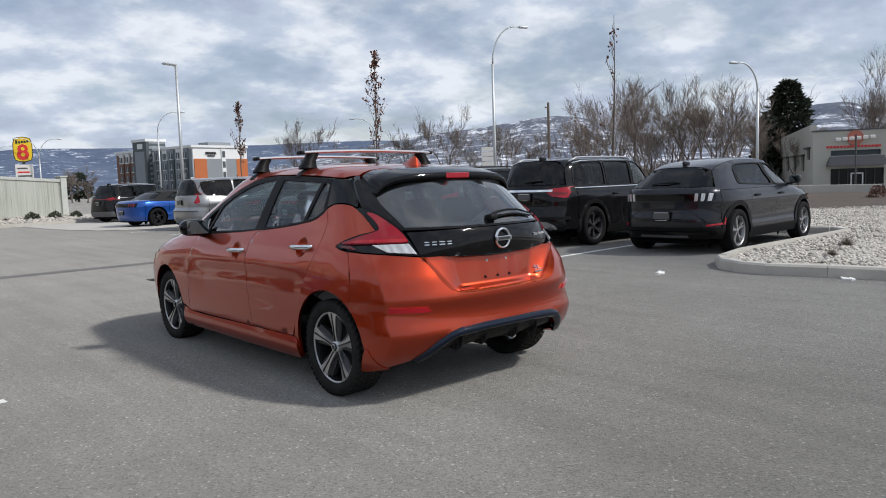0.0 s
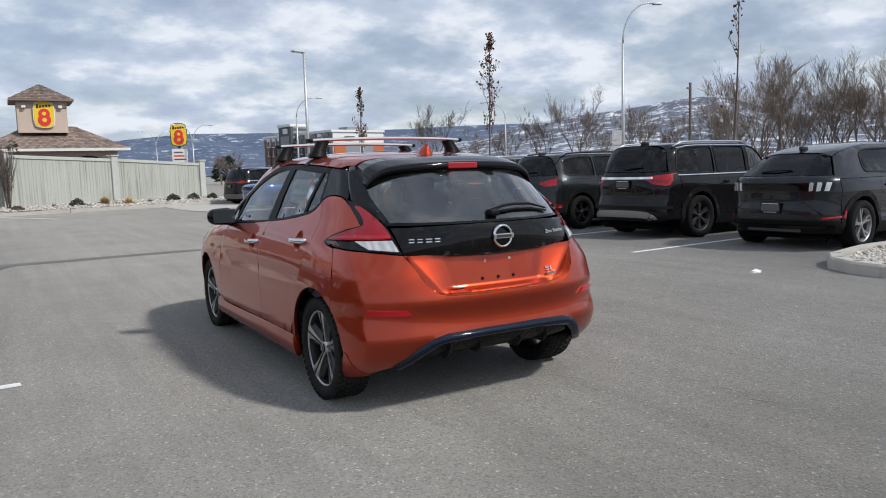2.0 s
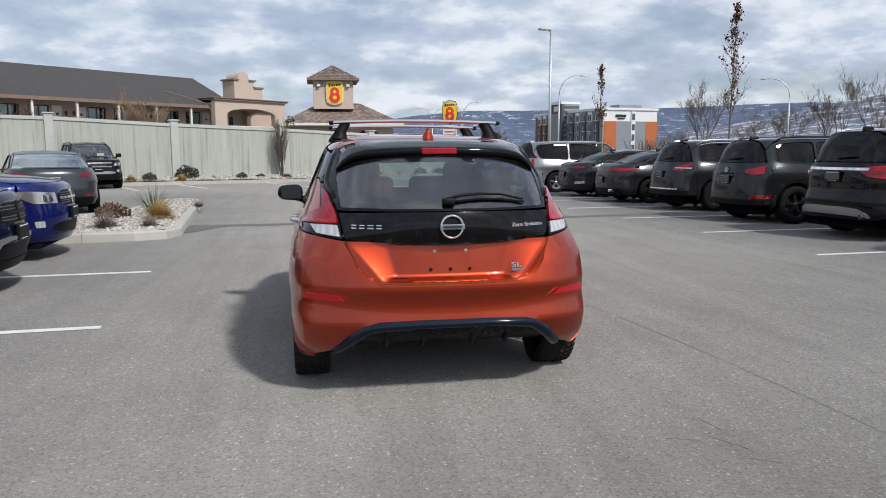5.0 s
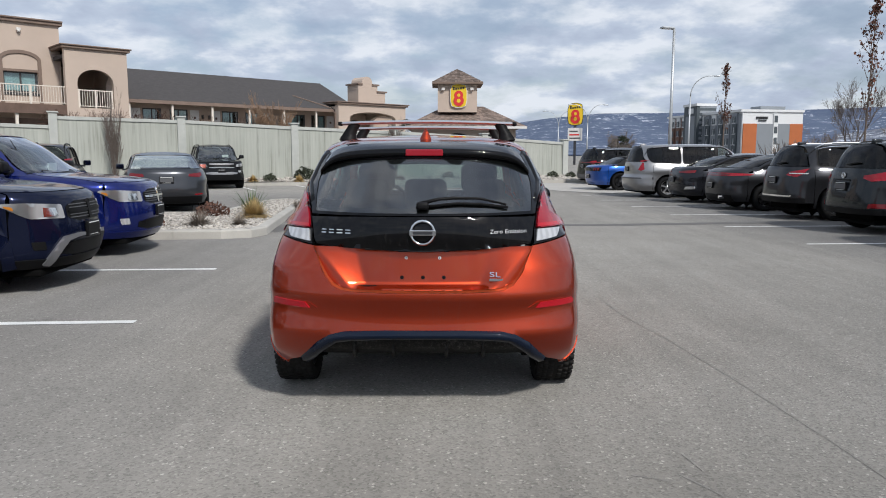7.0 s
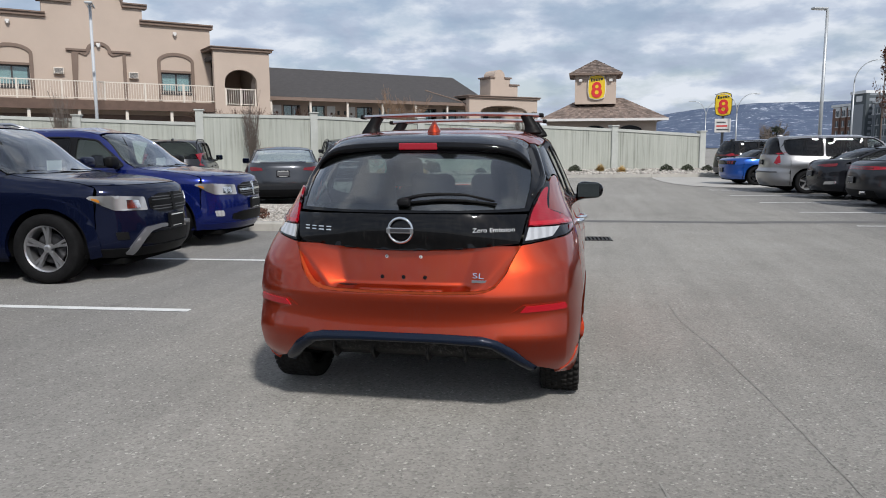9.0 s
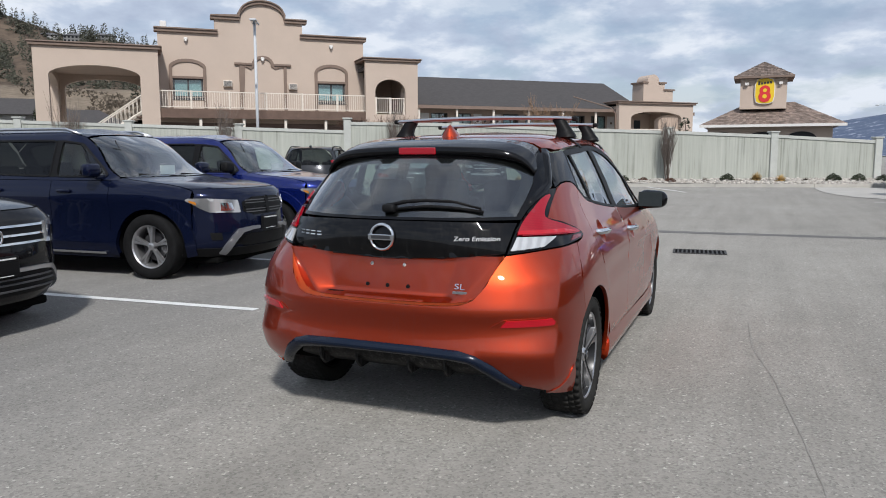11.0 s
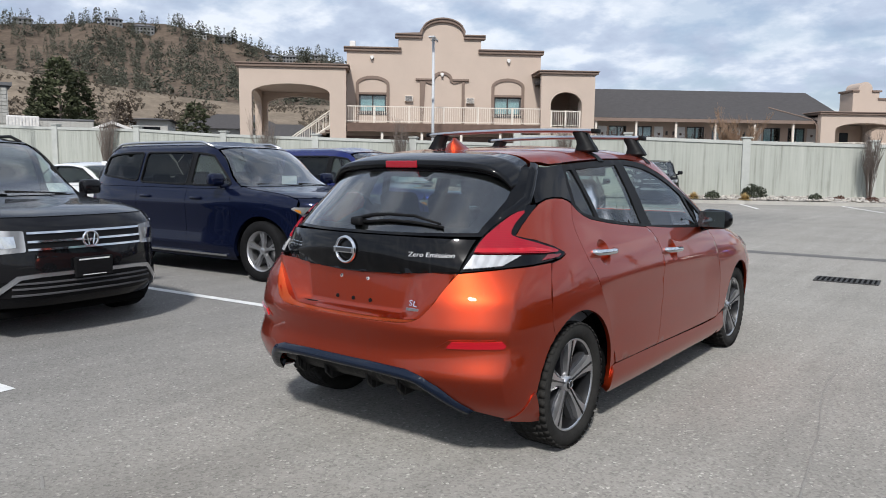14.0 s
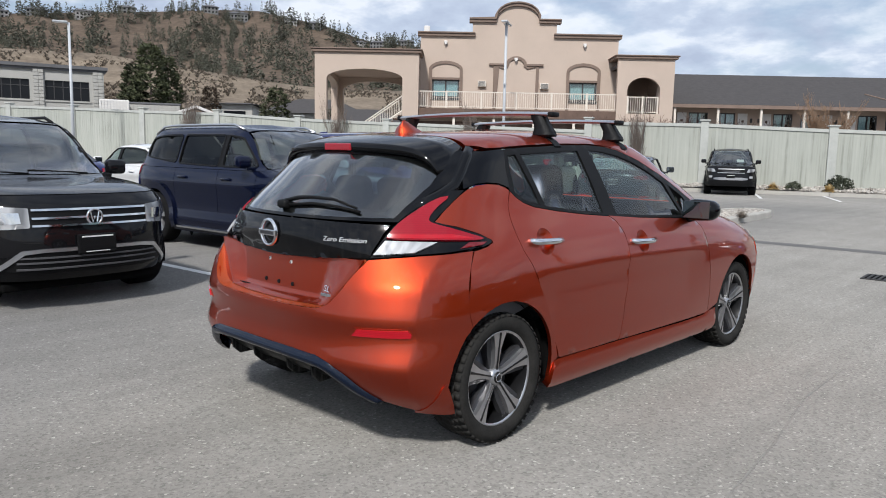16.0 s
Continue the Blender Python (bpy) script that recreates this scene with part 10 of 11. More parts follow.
# scrub over the cut bank and the foot of the slope
CUT = [(40, 4.7), (52, 4.6), (56, 4.9), (62, 5.6), (68, 6.3), (74, 6.2), (84, 6.0), (92, 5.0)]
sv, sf = [], []
for _ in range(5200):
    az, t = rnd.uniform(41, 80), rnd.random()
    d = 195 + 70 * t
    el, wob = hill_height(az, t, CUT, 15)
    z = d * math.tan(radians(2.6 + (el - 2.6) * min(1, (t * (1 + wob) * (0.6 + 0.4 * t))) ** 0.85)) + 1.35
    if noise.noise(Vector((az * 0.5, t * 3, 3.3))) < -0.12:
        continue
    q = polar(az, d, EYE_L) + Vector((0, 0, z))
    L = rnd.uniform(0.4, 1.3)
    for _ in range(4):
        a = rnd.uniform(0, 6.28)
        e = q + Vector((math.cos(a) * L * 0.7, math.sin(a) * L * 0.7, L * rnd.uniform(0.5, 1.0)))
        sd = Vector((math.sin(a), -math.cos(a), 0)) * L * 0.16
        k = len(sv)
        sv += [tuple(q + sd), tuple(q - sd), tuple(e), tuple(q + Vector((0, 0, L * 0.5)))]
        sf += [(k, k + 1, k + 2), (k, k + 3, k + 2), (k + 1, k + 3, k + 2)]
M_SCRUB = surface("dry_scrub", (0.085, 0.068, 0.05), 0.95, vary=0.35, scale=0.2, fine=4, each=0.4)
tagged(mesh_object("hillside_scrub", sv, sf, M_SCRUB, smooth=False), "dry brown scrub on the cut bank", "scrub", kind="stuff")

# houses along the crest
M_HOUSEGREY = surface("grey_siding", (0.17, 0.17, 0.17), 0.85, vary=0.1, scale=0.5, fine=6)
M_HOUSEWHITE = surface("white_siding", (0.34, 0.33, 0.32), 0.85, vary=0.06, scale=0.5, fine=6)
M_ROOFGREY = surface("grey_roof", (0.12, 0.12, 0.125), 0.9, vary=0.15, scale=0.6, fine=6)
for k, (az, w, hgt, m) in enumerate([(45.3, 9, 5, M_HOUSEGREY), (46.7, 13, 6, M_HOUSEGREY), (48.6, 16, 6, M_HOUSEGREY), (50.2, 12, 5.5, M_HOUSEWHITE), (53.5, 12, 6, M_HOUSEGREY), (55.2, 10, 5, M_HOUSEWHITE), (58.9, 16, 7, M_HOUSEGREY), (60.8, 11, 6, M_HOUSEGREY), (66.3, 12, 6, M_HOUSEGREY), (69.0, 13, 7, M_HOUSEWHITE), (71.8, 14, 6, M_HOUSEGREY), (74.0, 11, 6, M_HOUSEWHITE)]):
    p, d = hill_point(az, 0.965)
    hs = empty("hilltop_house", Matrix.Translation(p - Vector((0, 0, 2.5))) @ Matrix.Rotation(radians(az + (k * 37 % 24) - 12), 4, "Z") @ Matrix.Diagonal((0.8, 0.8, 0.8, 1)))
    tagged(hs, "hilltop house with a low hipped roof" if m is M_HOUSEGREY else "pale hilltop house with a low hipped roof", "house", "houses along the hilltop")
    part("wall", box(-w / 2, w / 2, -4, 4, 0, hgt), m, hs)
    part("roof", hip(-w / 2 - 0.8, w / 2 + 0.8, -4.8, 4.8, hgt, hgt + 2.0, w * 0.25, 0.1), M_ROOFGREY, hs)
    for x in span(-w / 2 + 1.4, w / 2 - 1.4, max(2, int(w / 3.2))):
        for z in (1.0, 3.6):
            part("window", box(x - 0.7, x + 0.7, -4.06, -3.95, z + 0.6, z + 2.0), M_DARKPANE, hs)

# ---- buildings near the lot ----
# flat-roofed commercial block past the wall
p = polar(67.9, 66, EYE_L)
cb = empty("commercial_building", Matrix.Translation(p) @ Matrix.Rotation(radians(72), 4, "Z"))
tagged(cb, "pale grey block building with dark windows and flat roof", "building")
M_BLOCK = surface("pale_grey_block", (0.42, 0.41, 0.38), 0.9, vary=0.08, scale=0.6, fine=12, bump_k=0.3, dist=0.02)
bw = [[(-4.15 - 4.15 * k, 4.85), (-1.05 - 4.15 * k, 4.85), (-1.05 - 4.15 * k, 6.35), (-4.15 - 4.15 * k, 6.35)] for k in range(5)]
part("wall", slab([(-26, 0), (0, 0), (0, 7.1), (-26, 7.1)], 0, 0.4, bw, 3), M_BLOCK, cb)
part("side_wall", box(-0.4, 0, 0.4, 14, 0, 7.1), M_BLOCK, cb)
part("cornice", merge(box(-26, 0.3, -0.3, 14, 7.3, 7.55), box(-26, 0.15, -0.15, 14, 7.1, 7.3)), M_ROOFGREY, cb)
for q in bw:
    w = part("window", box(q[0][0], q[1][0], 0.15, 0.2, 4.85, 6.35), M_DARKPANE, cb)
    for x in span(q[0][0], q[1][0], 5):
        part("window_bar", box(x - 0.03, x + 0.03, 0.1, 0.16, 4.85, 6.35), M_WINFRAME, w)
    part("window_bar", box(q[0][0], q[1][0], 0.1, 0.15, 5.85, 5.9), M_WINFRAME, w)
    part("sill", box(q[0][0] - 0.1, q[1][0] + 0.1, -0.08, 0.1, 4.72, 4.85), M_BLOCK, w)
rnd = random.Random(50)
for k in range(6):
    x = 0.0 - 4.15 * k
    pl = part("pilaster", box(x - 0.80, x + (0.0 if k == 0 else -0.25), -0.10, 0.0, 0, 7.1), M_BLOCK, cb)
    for z in span(4.2, 6.9, 10):
        for u in (0, 1):
            part("stone", box(x - 0.78 + 0.36 * u, x - 0.44 + 0.36 * u, -0.14 - 0.03 * rnd.random(), -0.10, z, z + 0.24, 0.015, 1), M_BLOCK, pl)
p = polar(67.25, 52, EYE_L)
tr = empty("white_trailer", Matrix.Translation(p) @ Matrix.Rotation(radians(67), 4, "Z"))
tagged(tr, "white ribbed storage trailer behind the wall", "trailer")
part("body", box(-0.85, 0.85, -1.2, 4.2, 1.0, 4.25, 0.05), M_DOORWHITE, tr)
for x in span(-0.78, 0.78, 9):
    part("rib", box(x - 0.035, x + 0.035, -1.25, -1.2, 1.1, 4.2), M_DOORWHITE, tr)
p = polar(64.7, 56, EYE_L)
ct = empty("storage_container", Matrix.Translation(p) @ Matrix.Rotation(radians(64), 4, "Z"))
tagged(ct, "long low grey storage container behind the wall", "container")
part("body", box(-1.7, 1.7, -1.1, 1.1, 0.8, 4.25, 0.04), M_BLOCK, ct)
part("lid", box(-1.75, 1.75, -1.15, 1.15, 4.25, 4.38, 0.03), M_ROOFGREY, ct)
for x in span(-1.6, 1.6, 12):
    part("rib", box(x - 0.04, x + 0.04, -1.14, -1.1, 0.9, 4.2), M_BLOCK, ct)
for az, d, w, hgt, wall_m, lab in [(53.2, 78, 9.5, 5.0, M_BLOCK, "low house with a dark hipped roof"), (58.9, 84, 3.6, 6.0, M_BLOCK, "small beige flat-roofed house"), (57.6, 88, 4.0, 5.0, M_BLOCK, "small beige flat-roofed house"), (49.8, 74, 8.0, 3.9, M_BLOCK, "low tan house with a dark roof")]:
    p = polar(az, d, EYE_L)
    hs = empty("house", Matrix.Translation(p) @ Matrix.Rotation(radians(az - 8), 4, "Z"))
    tagged(hs, lab, "house")
    part("wall", box(-w / 2, w / 2, -3, 4, 0, hgt), wall_m, hs)
    part("roof", hip(-w / 2 - 0.6, w / 2 + 0.6, -3.6, 4.6, hgt, hgt + (1.6 if w > 6 else 0.35), w * 0.2, 0.2), M_ROOFDARK, hs)
    for x in span(-w / 2 + 1.2, w / 2 - 1.2, 2):
        part("window", box(x - 0.5, x + 0.5, -3.05, -2.95, hgt - 1.7, hgt - 0.7), M_DARKPANE, hs)
# gabled shed roof behind the wall
p = polar(61.8, 50, EYE_L)
gs = empty("shed", Matrix.Translation(p) @ Matrix.Rotation(radians(60), 4, "Z"))
tagged(gs, "small shed with a white-edged gable", "shed")
part("wall", slab([(-1.7, 0), (1.7, 0), (1.7, 3.1), (0, 3.75), (-1.7, 3.1)], -1.5, 2, (), 3), M_WALLSHADE, gs)
part("gable_edge", band([(-2.0, 3.05), (0, 3.82), (2.0, 3.05)], 0.16, -1.7, 2.2), M_DOORWHITE, gs)

# four-storey hotel far down the road
p = polar(-22.7, 230, EYE_R)
HT = empty("hotel_building", Matrix.Translation(p) @ Matrix.Rotation(radians(10), 4, "Z"))
tagged(HT, "four-storey hotel in white, grey and orange panels", "hotel")
M_HWHITE = surface("white_panel", (0.68, 0.69, 0.69), 0.7, vary=0.04, scale=0.3, fine=4)
M_HGREY = surface("grey_panel", (0.22, 0.24, 0.26), 0.7, vary=0.06, scale=0.3, fine=4)
M_HORANGE = surface("orange_panel", (0.42, 0.12, 0.035), 0.7, vary=0.1, scale=0.3, fine=4)
M_HDARK = surface("dark_panel", (0.06, 0.075, 0.085), 0.6, vary=0.08, scale=0.3, fine=4)
part("end_wall", box(0, 19, 0, 0.5, 0, 14.2), M_HWHITE, HT)
part("grey_panel", box(4.4, 14.8, -0.25, 0, 0.5, 10.4), M_HGREY, HT)
part("orange_panel", box(0.2, 4.4, -0.3, 0, 0.5, 10.4), M_HORANGE, HT)
part("orange_panel", box(14.8, 18.9, -0.3, 0, 0.5, 10.4), M_HORANGE, HT)
part("stair_strip", box(9.6, 11.0, -0.35, 0, 0.5, 13.3), M_HWHITE, HT)
for z in (1.5, 4.6, 7.7, 10.8):
    part("window", box(9.8, 10.8, -0.42, -0.35, z, z + 1.9), M_HDARK, HT)
for k in range(5):
    part("lettering_bar", box(4.2 + k * 0.75, 4.75 + k * 0.75, -0.3, 0, 11.7, 12.4), M_SIGNBLACK, HT)
part("lettering_bar", box(4.9, 7.3, -0.3, 0, 11.1, 11.4), M_SIGNBLACK, HT)
part("roof_unit", box(8, 16, 4, 9, 14.2, 15.6), M_HGREY, HT)
part("body", box(0, 19, 0.5, 44, 0, 14.0), M_HWHITE, HT)
M_HBRICK = surface("red_brown_brick", (0.17, 0.095, 0.070), 0.85, vary=0.12, scale=0.4, fine=6)
for j in range(11):
    y0 = 2 + j * 3.7
    near = y0 < 22
    bay = part("bay", box(-0.6, 0, y0, y0 + 2.3, 0.5, 10.4), (M_HGREY if j % 2 else M_HDARK) if near else M_HBRICK, HT)
    part("bay_top", box(-0.6, 0, y0, y0 + 2.3, 10.4, 13.5), M_HWHITE if j % 2 or not near else M_HGREY, bay)
    for z in (1.4, 4.5, 7.6, 10.7):
        w = part("window", box(-0.72, -0.6, y0 + 0.35, y0 + 1.95, z, z + 1.8), M_HDARK, bay)
        part("window_frame", merge(box(-0.76, -0.6, y0 + 1.08, y0 + 1.22, z, z + 1.8), box(-0.76, -0.6, y0 + 0.25, y0 + 2.05, z - 0.15, z)), M_HWHITE, w)
part("side_infill", box(-0.2, 0, 0.6, 21, 0.5, 13.2), M_HGREY, HT)
part("side_infill", box(-0.2, 0, 29, 43.8, 0.5, 13.2), M_HBRICK, HT)
part("parapet", box(-0.7, 19.2, -0.4, 44, 13.7, 14.4), M_HWHITE, HT)
part("stair_tower", box(-2.5, 4.0, 21, 29, 0, 17.2), M_HDARK, HT)
part("tower_glazing", box(-2.56, -2.5, 22.2, 27.8, 1, 13.6), M_HGREY, HT)
for z in span(1.5, 16.0, 9):
    part("tower_band", box(-1.6, 4.02, 20.93, 21.0, z, z + 0.8), M_HGREY, HT)
part("tower_cap", box(-2.8, 4.2, 20.8, 29.2, 16.6, 17.4), M_HWHITE, HT)
part("tower_badge", box(-2.65, -2.5, 23, 26, 14.4, 16.0), M_HWHITE, HT)

# restaurant across the road
p = polar(-67.53, 57, EYE_R)
RS = empty("restaurant_building", Matrix.Translation(p) @ Matrix.Rotation(radians(-57), 4, "Z"))
tagged(RS, "grey stucco restaurant with a round orange sign and glazed front", "restaurant")
M_RGREY = surface("grey_stucco", (0.43, 0.42, 0.37), 0.9, vary=0.06, scale=0.6, fine=12)
shop = [(1.1, -0.1), (4.35, -0.1), (4.35, 1.32), (1.1, 1.32)]
upper = [(1.1, 2.2), (4.15, 2.2), (4.15, 2.55), (1.1, 2.55)]
part("front_wall", slab([(0, -0.3), (9, -0.3), (9, 3.92), (0.0, 3.82)], 0, 0.4, [shop, upper], 2), M_RGREY, RS)
sw = [[(3.0 + 3.2 * k, 1.25), (4.2 + 3.2 * k, 1.25), (4.2 + 3.2 * k, 2.35), (3.0 + 3.2 * k, 2.35)] for k in range(4)]
sw.append([(1.0, 2.0), (2.2, 2.0), (2.2, 2.8), (1.0, 2.8)])
side = part("side_wall", slab([(0.4, -0.3), (18, -0.3), (18, 3.4), (14.2, 3.4), (14.2, 4.05), (1.0, 4.4), (1.0, 3.82), (0.4, 3.82)], 0, 0.4, sw, 2), M_RGREY, RS)
side.matrix_local = Matrix.Translation((0.4, 0, 0)) @ Matrix.Rotation(radians(90), 4, "Z")
for q in sw:
    part("side_window", box(q[0][0], q[1][0], 0.22, 0.28, q[0][1], q[2][1]), M_DARKPANE, side)
    part("side_awning", box(q[0][0] - 0.15, q[1][0] + 0.15, 0.4, 0.62, q[2][1] - 0.06, q[2][1] + 0.08), M_WINFRAME, side)
part("parapet_cap", merge(box(-0.05, 9.05, -0.06, 0.46, 3.86, 3.96)), M_GREYPL, RS)
part("roof", box(0.4, 9, 0.4, 18, 3.2, 3.35), M_ROOFGREY, RS)
part("back_wall", box(0, 9, 17.6, 18, -0.3, 3.4), M_RGREY, RS)
part("end_wall", box(8.6, 9, 0.4, 17.6, -0.3, 3.4), M_RGREY, RS)
part("shop_glass", box(1.1, 4.35, 0.2, 0.25, -0.1, 1.32), M_DARKPANE, RS)
for x in span(1.1, 4.35, 6):
    part("mullion", box(x - 0.035, x + 0.035, 0.1, 0.2, -0.1, 1.32), M_WINFRAME, RS)
part("door_frame", merge(box(2.35, 2.42, 0.05, 0.2, -0.1, 1.0), box(3.05, 3.12, 0.05, 0.2, -0.1, 1.0), box(2.35, 3.12, 0.05, 0.2, 0.95, 1.02)), M_ALU, RS)
part("upper_glass", box(1.1, 4.15, 0.2, 0.25, 2.2, 2.55), M_HDARK, RS)
canopy = part("canopy", hip(0.8, 4.35, -0.9, 0.0, 1.5, 2.15, 1.65, 0.05), M_GREYALLOY, RS)
for x in span(0.9, 4.25, 14):
    part("canopy_rib", box(x - 0.02, x + 0.02, -0.95, -0.90, 1.44, 1.56), M_GREYPL, canopy)
bm = bmesh.new()
bmesh.ops.create_cone(bm, segments=30, radius1=0.50, radius2=0.50, depth=0.1, cap_ends=True, matrix=Matrix.Translation((2.56, -0.1, 3.36)) @ Matrix.Rotation(radians(90), 4, "X"))
part("sign_disc", bm, flat("sign_orange", (0.42, 0.13, 0.09), 0.5), RS)
for k in range(6):
    part("lettering_bar", box(1.34 + k * 0.415, 1.66 + k * 0.415, -0.24, -0.14, 3.16 + 0.02 * k, 3.40 + 0.02 * k, 0.05), M_DOORWHITE, RS)
for k in range(16):
    part("lettering_bar", box(0.82 + k * 0.21, 0.97 + k * 0.21, -0.06, 0.0, 2.72, 2.86), M_SIGNRED, RS)
p = polar(-70.1, 53, EYE_R)
part("flag_pole", tube([(p.x, p.y, 0), (p.x, p.y, 3.4)], 0.05, 6), M_WINFRAME)
tagged(bpy.data.objects["flag_pole"], "thin dark post before the restaurant", "post")
# low concrete wall and verge by the road
a, b = polar(-66.2, 44, EYE_R), polar(-80, 40, EYE_R)
rw = empty("low_wall", Matrix.Translation(a))
d = b - a
rw.matrix_world = Matrix.Translation(a) @ Matrix.Rotation(math.atan2(d.y, d.x), 4, "Z")
tagged(rw, "low pale concrete wall beside the road", "wall", kind="structure")
part("wall_body", box(0, d.length, -0.12, 0.12, -0.1, 0.52, 0.02, 1), M_SLAB, rw)
M_MULCH = surface("brown_mulch", (0.070, 0.052, 0.040), 0.95, vary=0.3, scale=3, fine=20, bump_k=0.6, dist=0.03)
q0, q1, q2, q3 = polar(-65.2, 43, EYE_R), polar(-80, 39, EYE_R), polar(-80, 24, EYE_R), polar(-66.5, 26, EYE_R)
flat_poly("mulch_bed", [(v.x, v.y) for v in (q0, q1, q2, q3)], 0.14, M_MULCH, "bed of brown mulch behind the stone bed", "planting bed", h=2.5, relief=0.03)

# ---- plants, stones and litter ----
M_DRYGRASS = surface("straw_grass", (0.55, 0.40, 0.18), 0.95, vary=0.3, scale=8, fine=30, each=0.2)
M_GREYSHRUB = surface("grey_shrub", (0.20, 0.17, 0.14), 0.95, vary=0.3, scale=8, fine=30, each=0.2)
M_YUCCA = surface("yucca_leaf", (0.10, 0.14, 0.07), 0.7, vary=0.25, scale=8, fine=30, each=0.2)
M_DARKSHRUB = surface("dark_shrub", (0.035, 0.042, 0.024), 0.95, vary=0.35, scale=8, fine=30, each=0.3)
M_RUSTSHRUB = surface("rust_shrub", (0.10, 0.05, 0.035), 0.95, vary=0.3, scale=8, fine=30, each=0.3)


def blades(seed, n, h, r, w, droop, mat, up=0.7):
    """A tuft of narrow blades that fan from one root."""
    rnd = random.Random(seed)
    verts, faces = [], []
    for _ in range(n):
        a = rnd.uniform(0, 6.28)
        tilt = rnd.random() ** 0.7
        L = h * rnd.uniform(0.7, 1.1)
        d = Vector((math.cos(a) * tilt * r / h, math.sin(a) * tilt * r / h, up + 0.3 * rnd.random())).normalized()
        sd = Vector((-math.sin(a), math.cos(a), 0)) * w
        b = Vector((math.cos(a), math.sin(a), 0)) * r * 0.15 * rnd.random()
        s = len(verts)
        for t in (0, 0.5, 1.0):
            c = b + d * L * t - Vector((0, 0, droop * L * t * t * tilt))
            verts += [tuple(c + sd * (1 - t * 0.9)), tuple(c - sd * (1 - t * 0.9))]
        faces += [(s, s + 1, s + 3, s + 2), (s + 2, s + 3, s + 5, s + 4)]
    me = bpy.data.meshes.new("blades")
    me.from_pydata(verts, [], faces)
    me.materials.append(mat)
    return me


def shrub_mesh(seed, r, h, n, mat, leaf=0.05):
    rnd = random.Random(seed)
    spots = []
    while len(spots) < n:
        p = Vector((rnd.uniform(-1, 1), rnd.uniform(-1, 1), rnd.uniform(0, 1)))
        k = (p.x ** 2 + p.y ** 2) + p.z ** 2
        lump = 0.75 + 0.35 * noise.noise(Vector((p.x * 2.2 + seed, p.y * 2.2, p.z * 2.2)))
        if 0.2 < k < lump:
            spots.append(Vector((p.x * r, p.y * r, p.z * h)))
    return leaf_mesh("foliage", spots, rnd, leaf, mat)


def plant(name, label, x, y, z, me, category, s=1.0, turn=0.0):
    o = new(name, me)
    o.matrix_world = Matrix.Translation((x, y, z)) @ Matrix.Rotation(turn, 4, "Z") @ Matrix.Diagonal((s, s, s, 1))
    return tagged(o, label, category, "plants in the beds")


yucca = blades(1, 70, 0.62, 0.55, 0.018, 0.15, M_YUCCA, 0.6)
tuft = blades(2, 2000, 0.42, 0.46, 0.007, 0.6, M_DRYGRASS, 0.55)
wisp = blades(3, 420, 0.30, 0.40, 0.005, 0.4, M_GREYSHRUB, 0.5)
dark = shrub_mesh(4, 0.42, 0.42, 700, M_DARKSHRUB, 0.07)
rust = shrub_mesh(5, 0.34, 0.28, 420, M_RUSTSHRUB, 0.06)
plant("yucca", "spiky green yucca in the stone planter", -3.98, 11.6, 0.12, yucca, "plant", 1.05)
plant("grass_tuft", "round straw-coloured grass tuft in the planter", -3.62, 10.35, 0.12, tuft, "grass tuft", 1.0)
plant("wispy_shrub", "grey wispy shrub in the planter", -4.2, 8.75, 0.12, wisp, "shrub", 1.25)
plant("wispy_shrub", "low grey wispy shrub in the planter", -3.5, 8.8, 0.12, wisp, "shrub", 0.9, 1.0)
plant("low_shrub", "small rust-brown shrub in the planter", -4.95, 8.5, 0.12, rust, "shrub", 0.85)
plant("low_shrub", "low rust-brown creeping shrub in the planter", -4.6, 10.9, 0.12, rust, "shrub", 1.2, 2.0)
plant("low_shrub", "small dark shrub in the planter", -5.7, 8.1, 0.12, rust, "shrub", 0.8, 0.7)
plant("wispy_shrub", "small dry plant in the planter", -3.35, 13.4, 0.12, wisp, "shrub", 0.8, 2.0)
rnd = random.Random(12)
for n, off, kind in [(0.35, 1.6, "dark"), (0.55, 1.4, "dark"), (0.8, 1.3, "wisp"), (1.05, 1.5, "tuft"), (1.25, 1.2, "tuft"), (1.55, 1.5, "dark"), (1.75, 1.5, "wisp"), (2.3, 1.3, "rust"), (2.5, 1.6, "dark"), (2.75, 1.5, "wisp"), (2.95, 1.0, "dark2"), (3.3, 1.6, "dark"), (3.45, 1.7, "tuft"), (3.9, 1.4, "dark"), (4.3, 1.5, "wisp"), (4.9, 1.3, "dark"), (2.1, 2.0, "rust"), (0.15, 1.8, "dark"), (3.05, 1.9, "tuft")]:
    q = FO + FD * n - FNN * off
    me = dict(dark=dark, dark2=dark, wisp=wisp, tuft=tuft, rust=rust)[kind]
    plant("low_shrub" if kind != "tuft" else "grass_tuft", {"dark": "dark green low shrub along the wall", "dark2": "larger dark green shrub at a wall post", "wisp": "grey wispy shrub along the wall", "tuft": "straw-coloured grass tuft along the wall", "rust": "rust-brown low shrub along the wall"}[kind], q.x, q.y, bed_height(q.x, q.y), me, "shrub" if kind != "tuft" else "grass tuft", 1.5 if kind == "dark2" else rnd.uniform(0.75, 1.1), rnd.uniform(0, 6))
for x, y, s in [(9.2, 0.75, 0.8), (12.5, 0.4, 0.9), (7.6, 0.35, 0.6)]:
    plant("grass_tuft", "small dry grass tuft among the stones", x, y, 0.12, wisp, "grass tuft", s * 0.8)
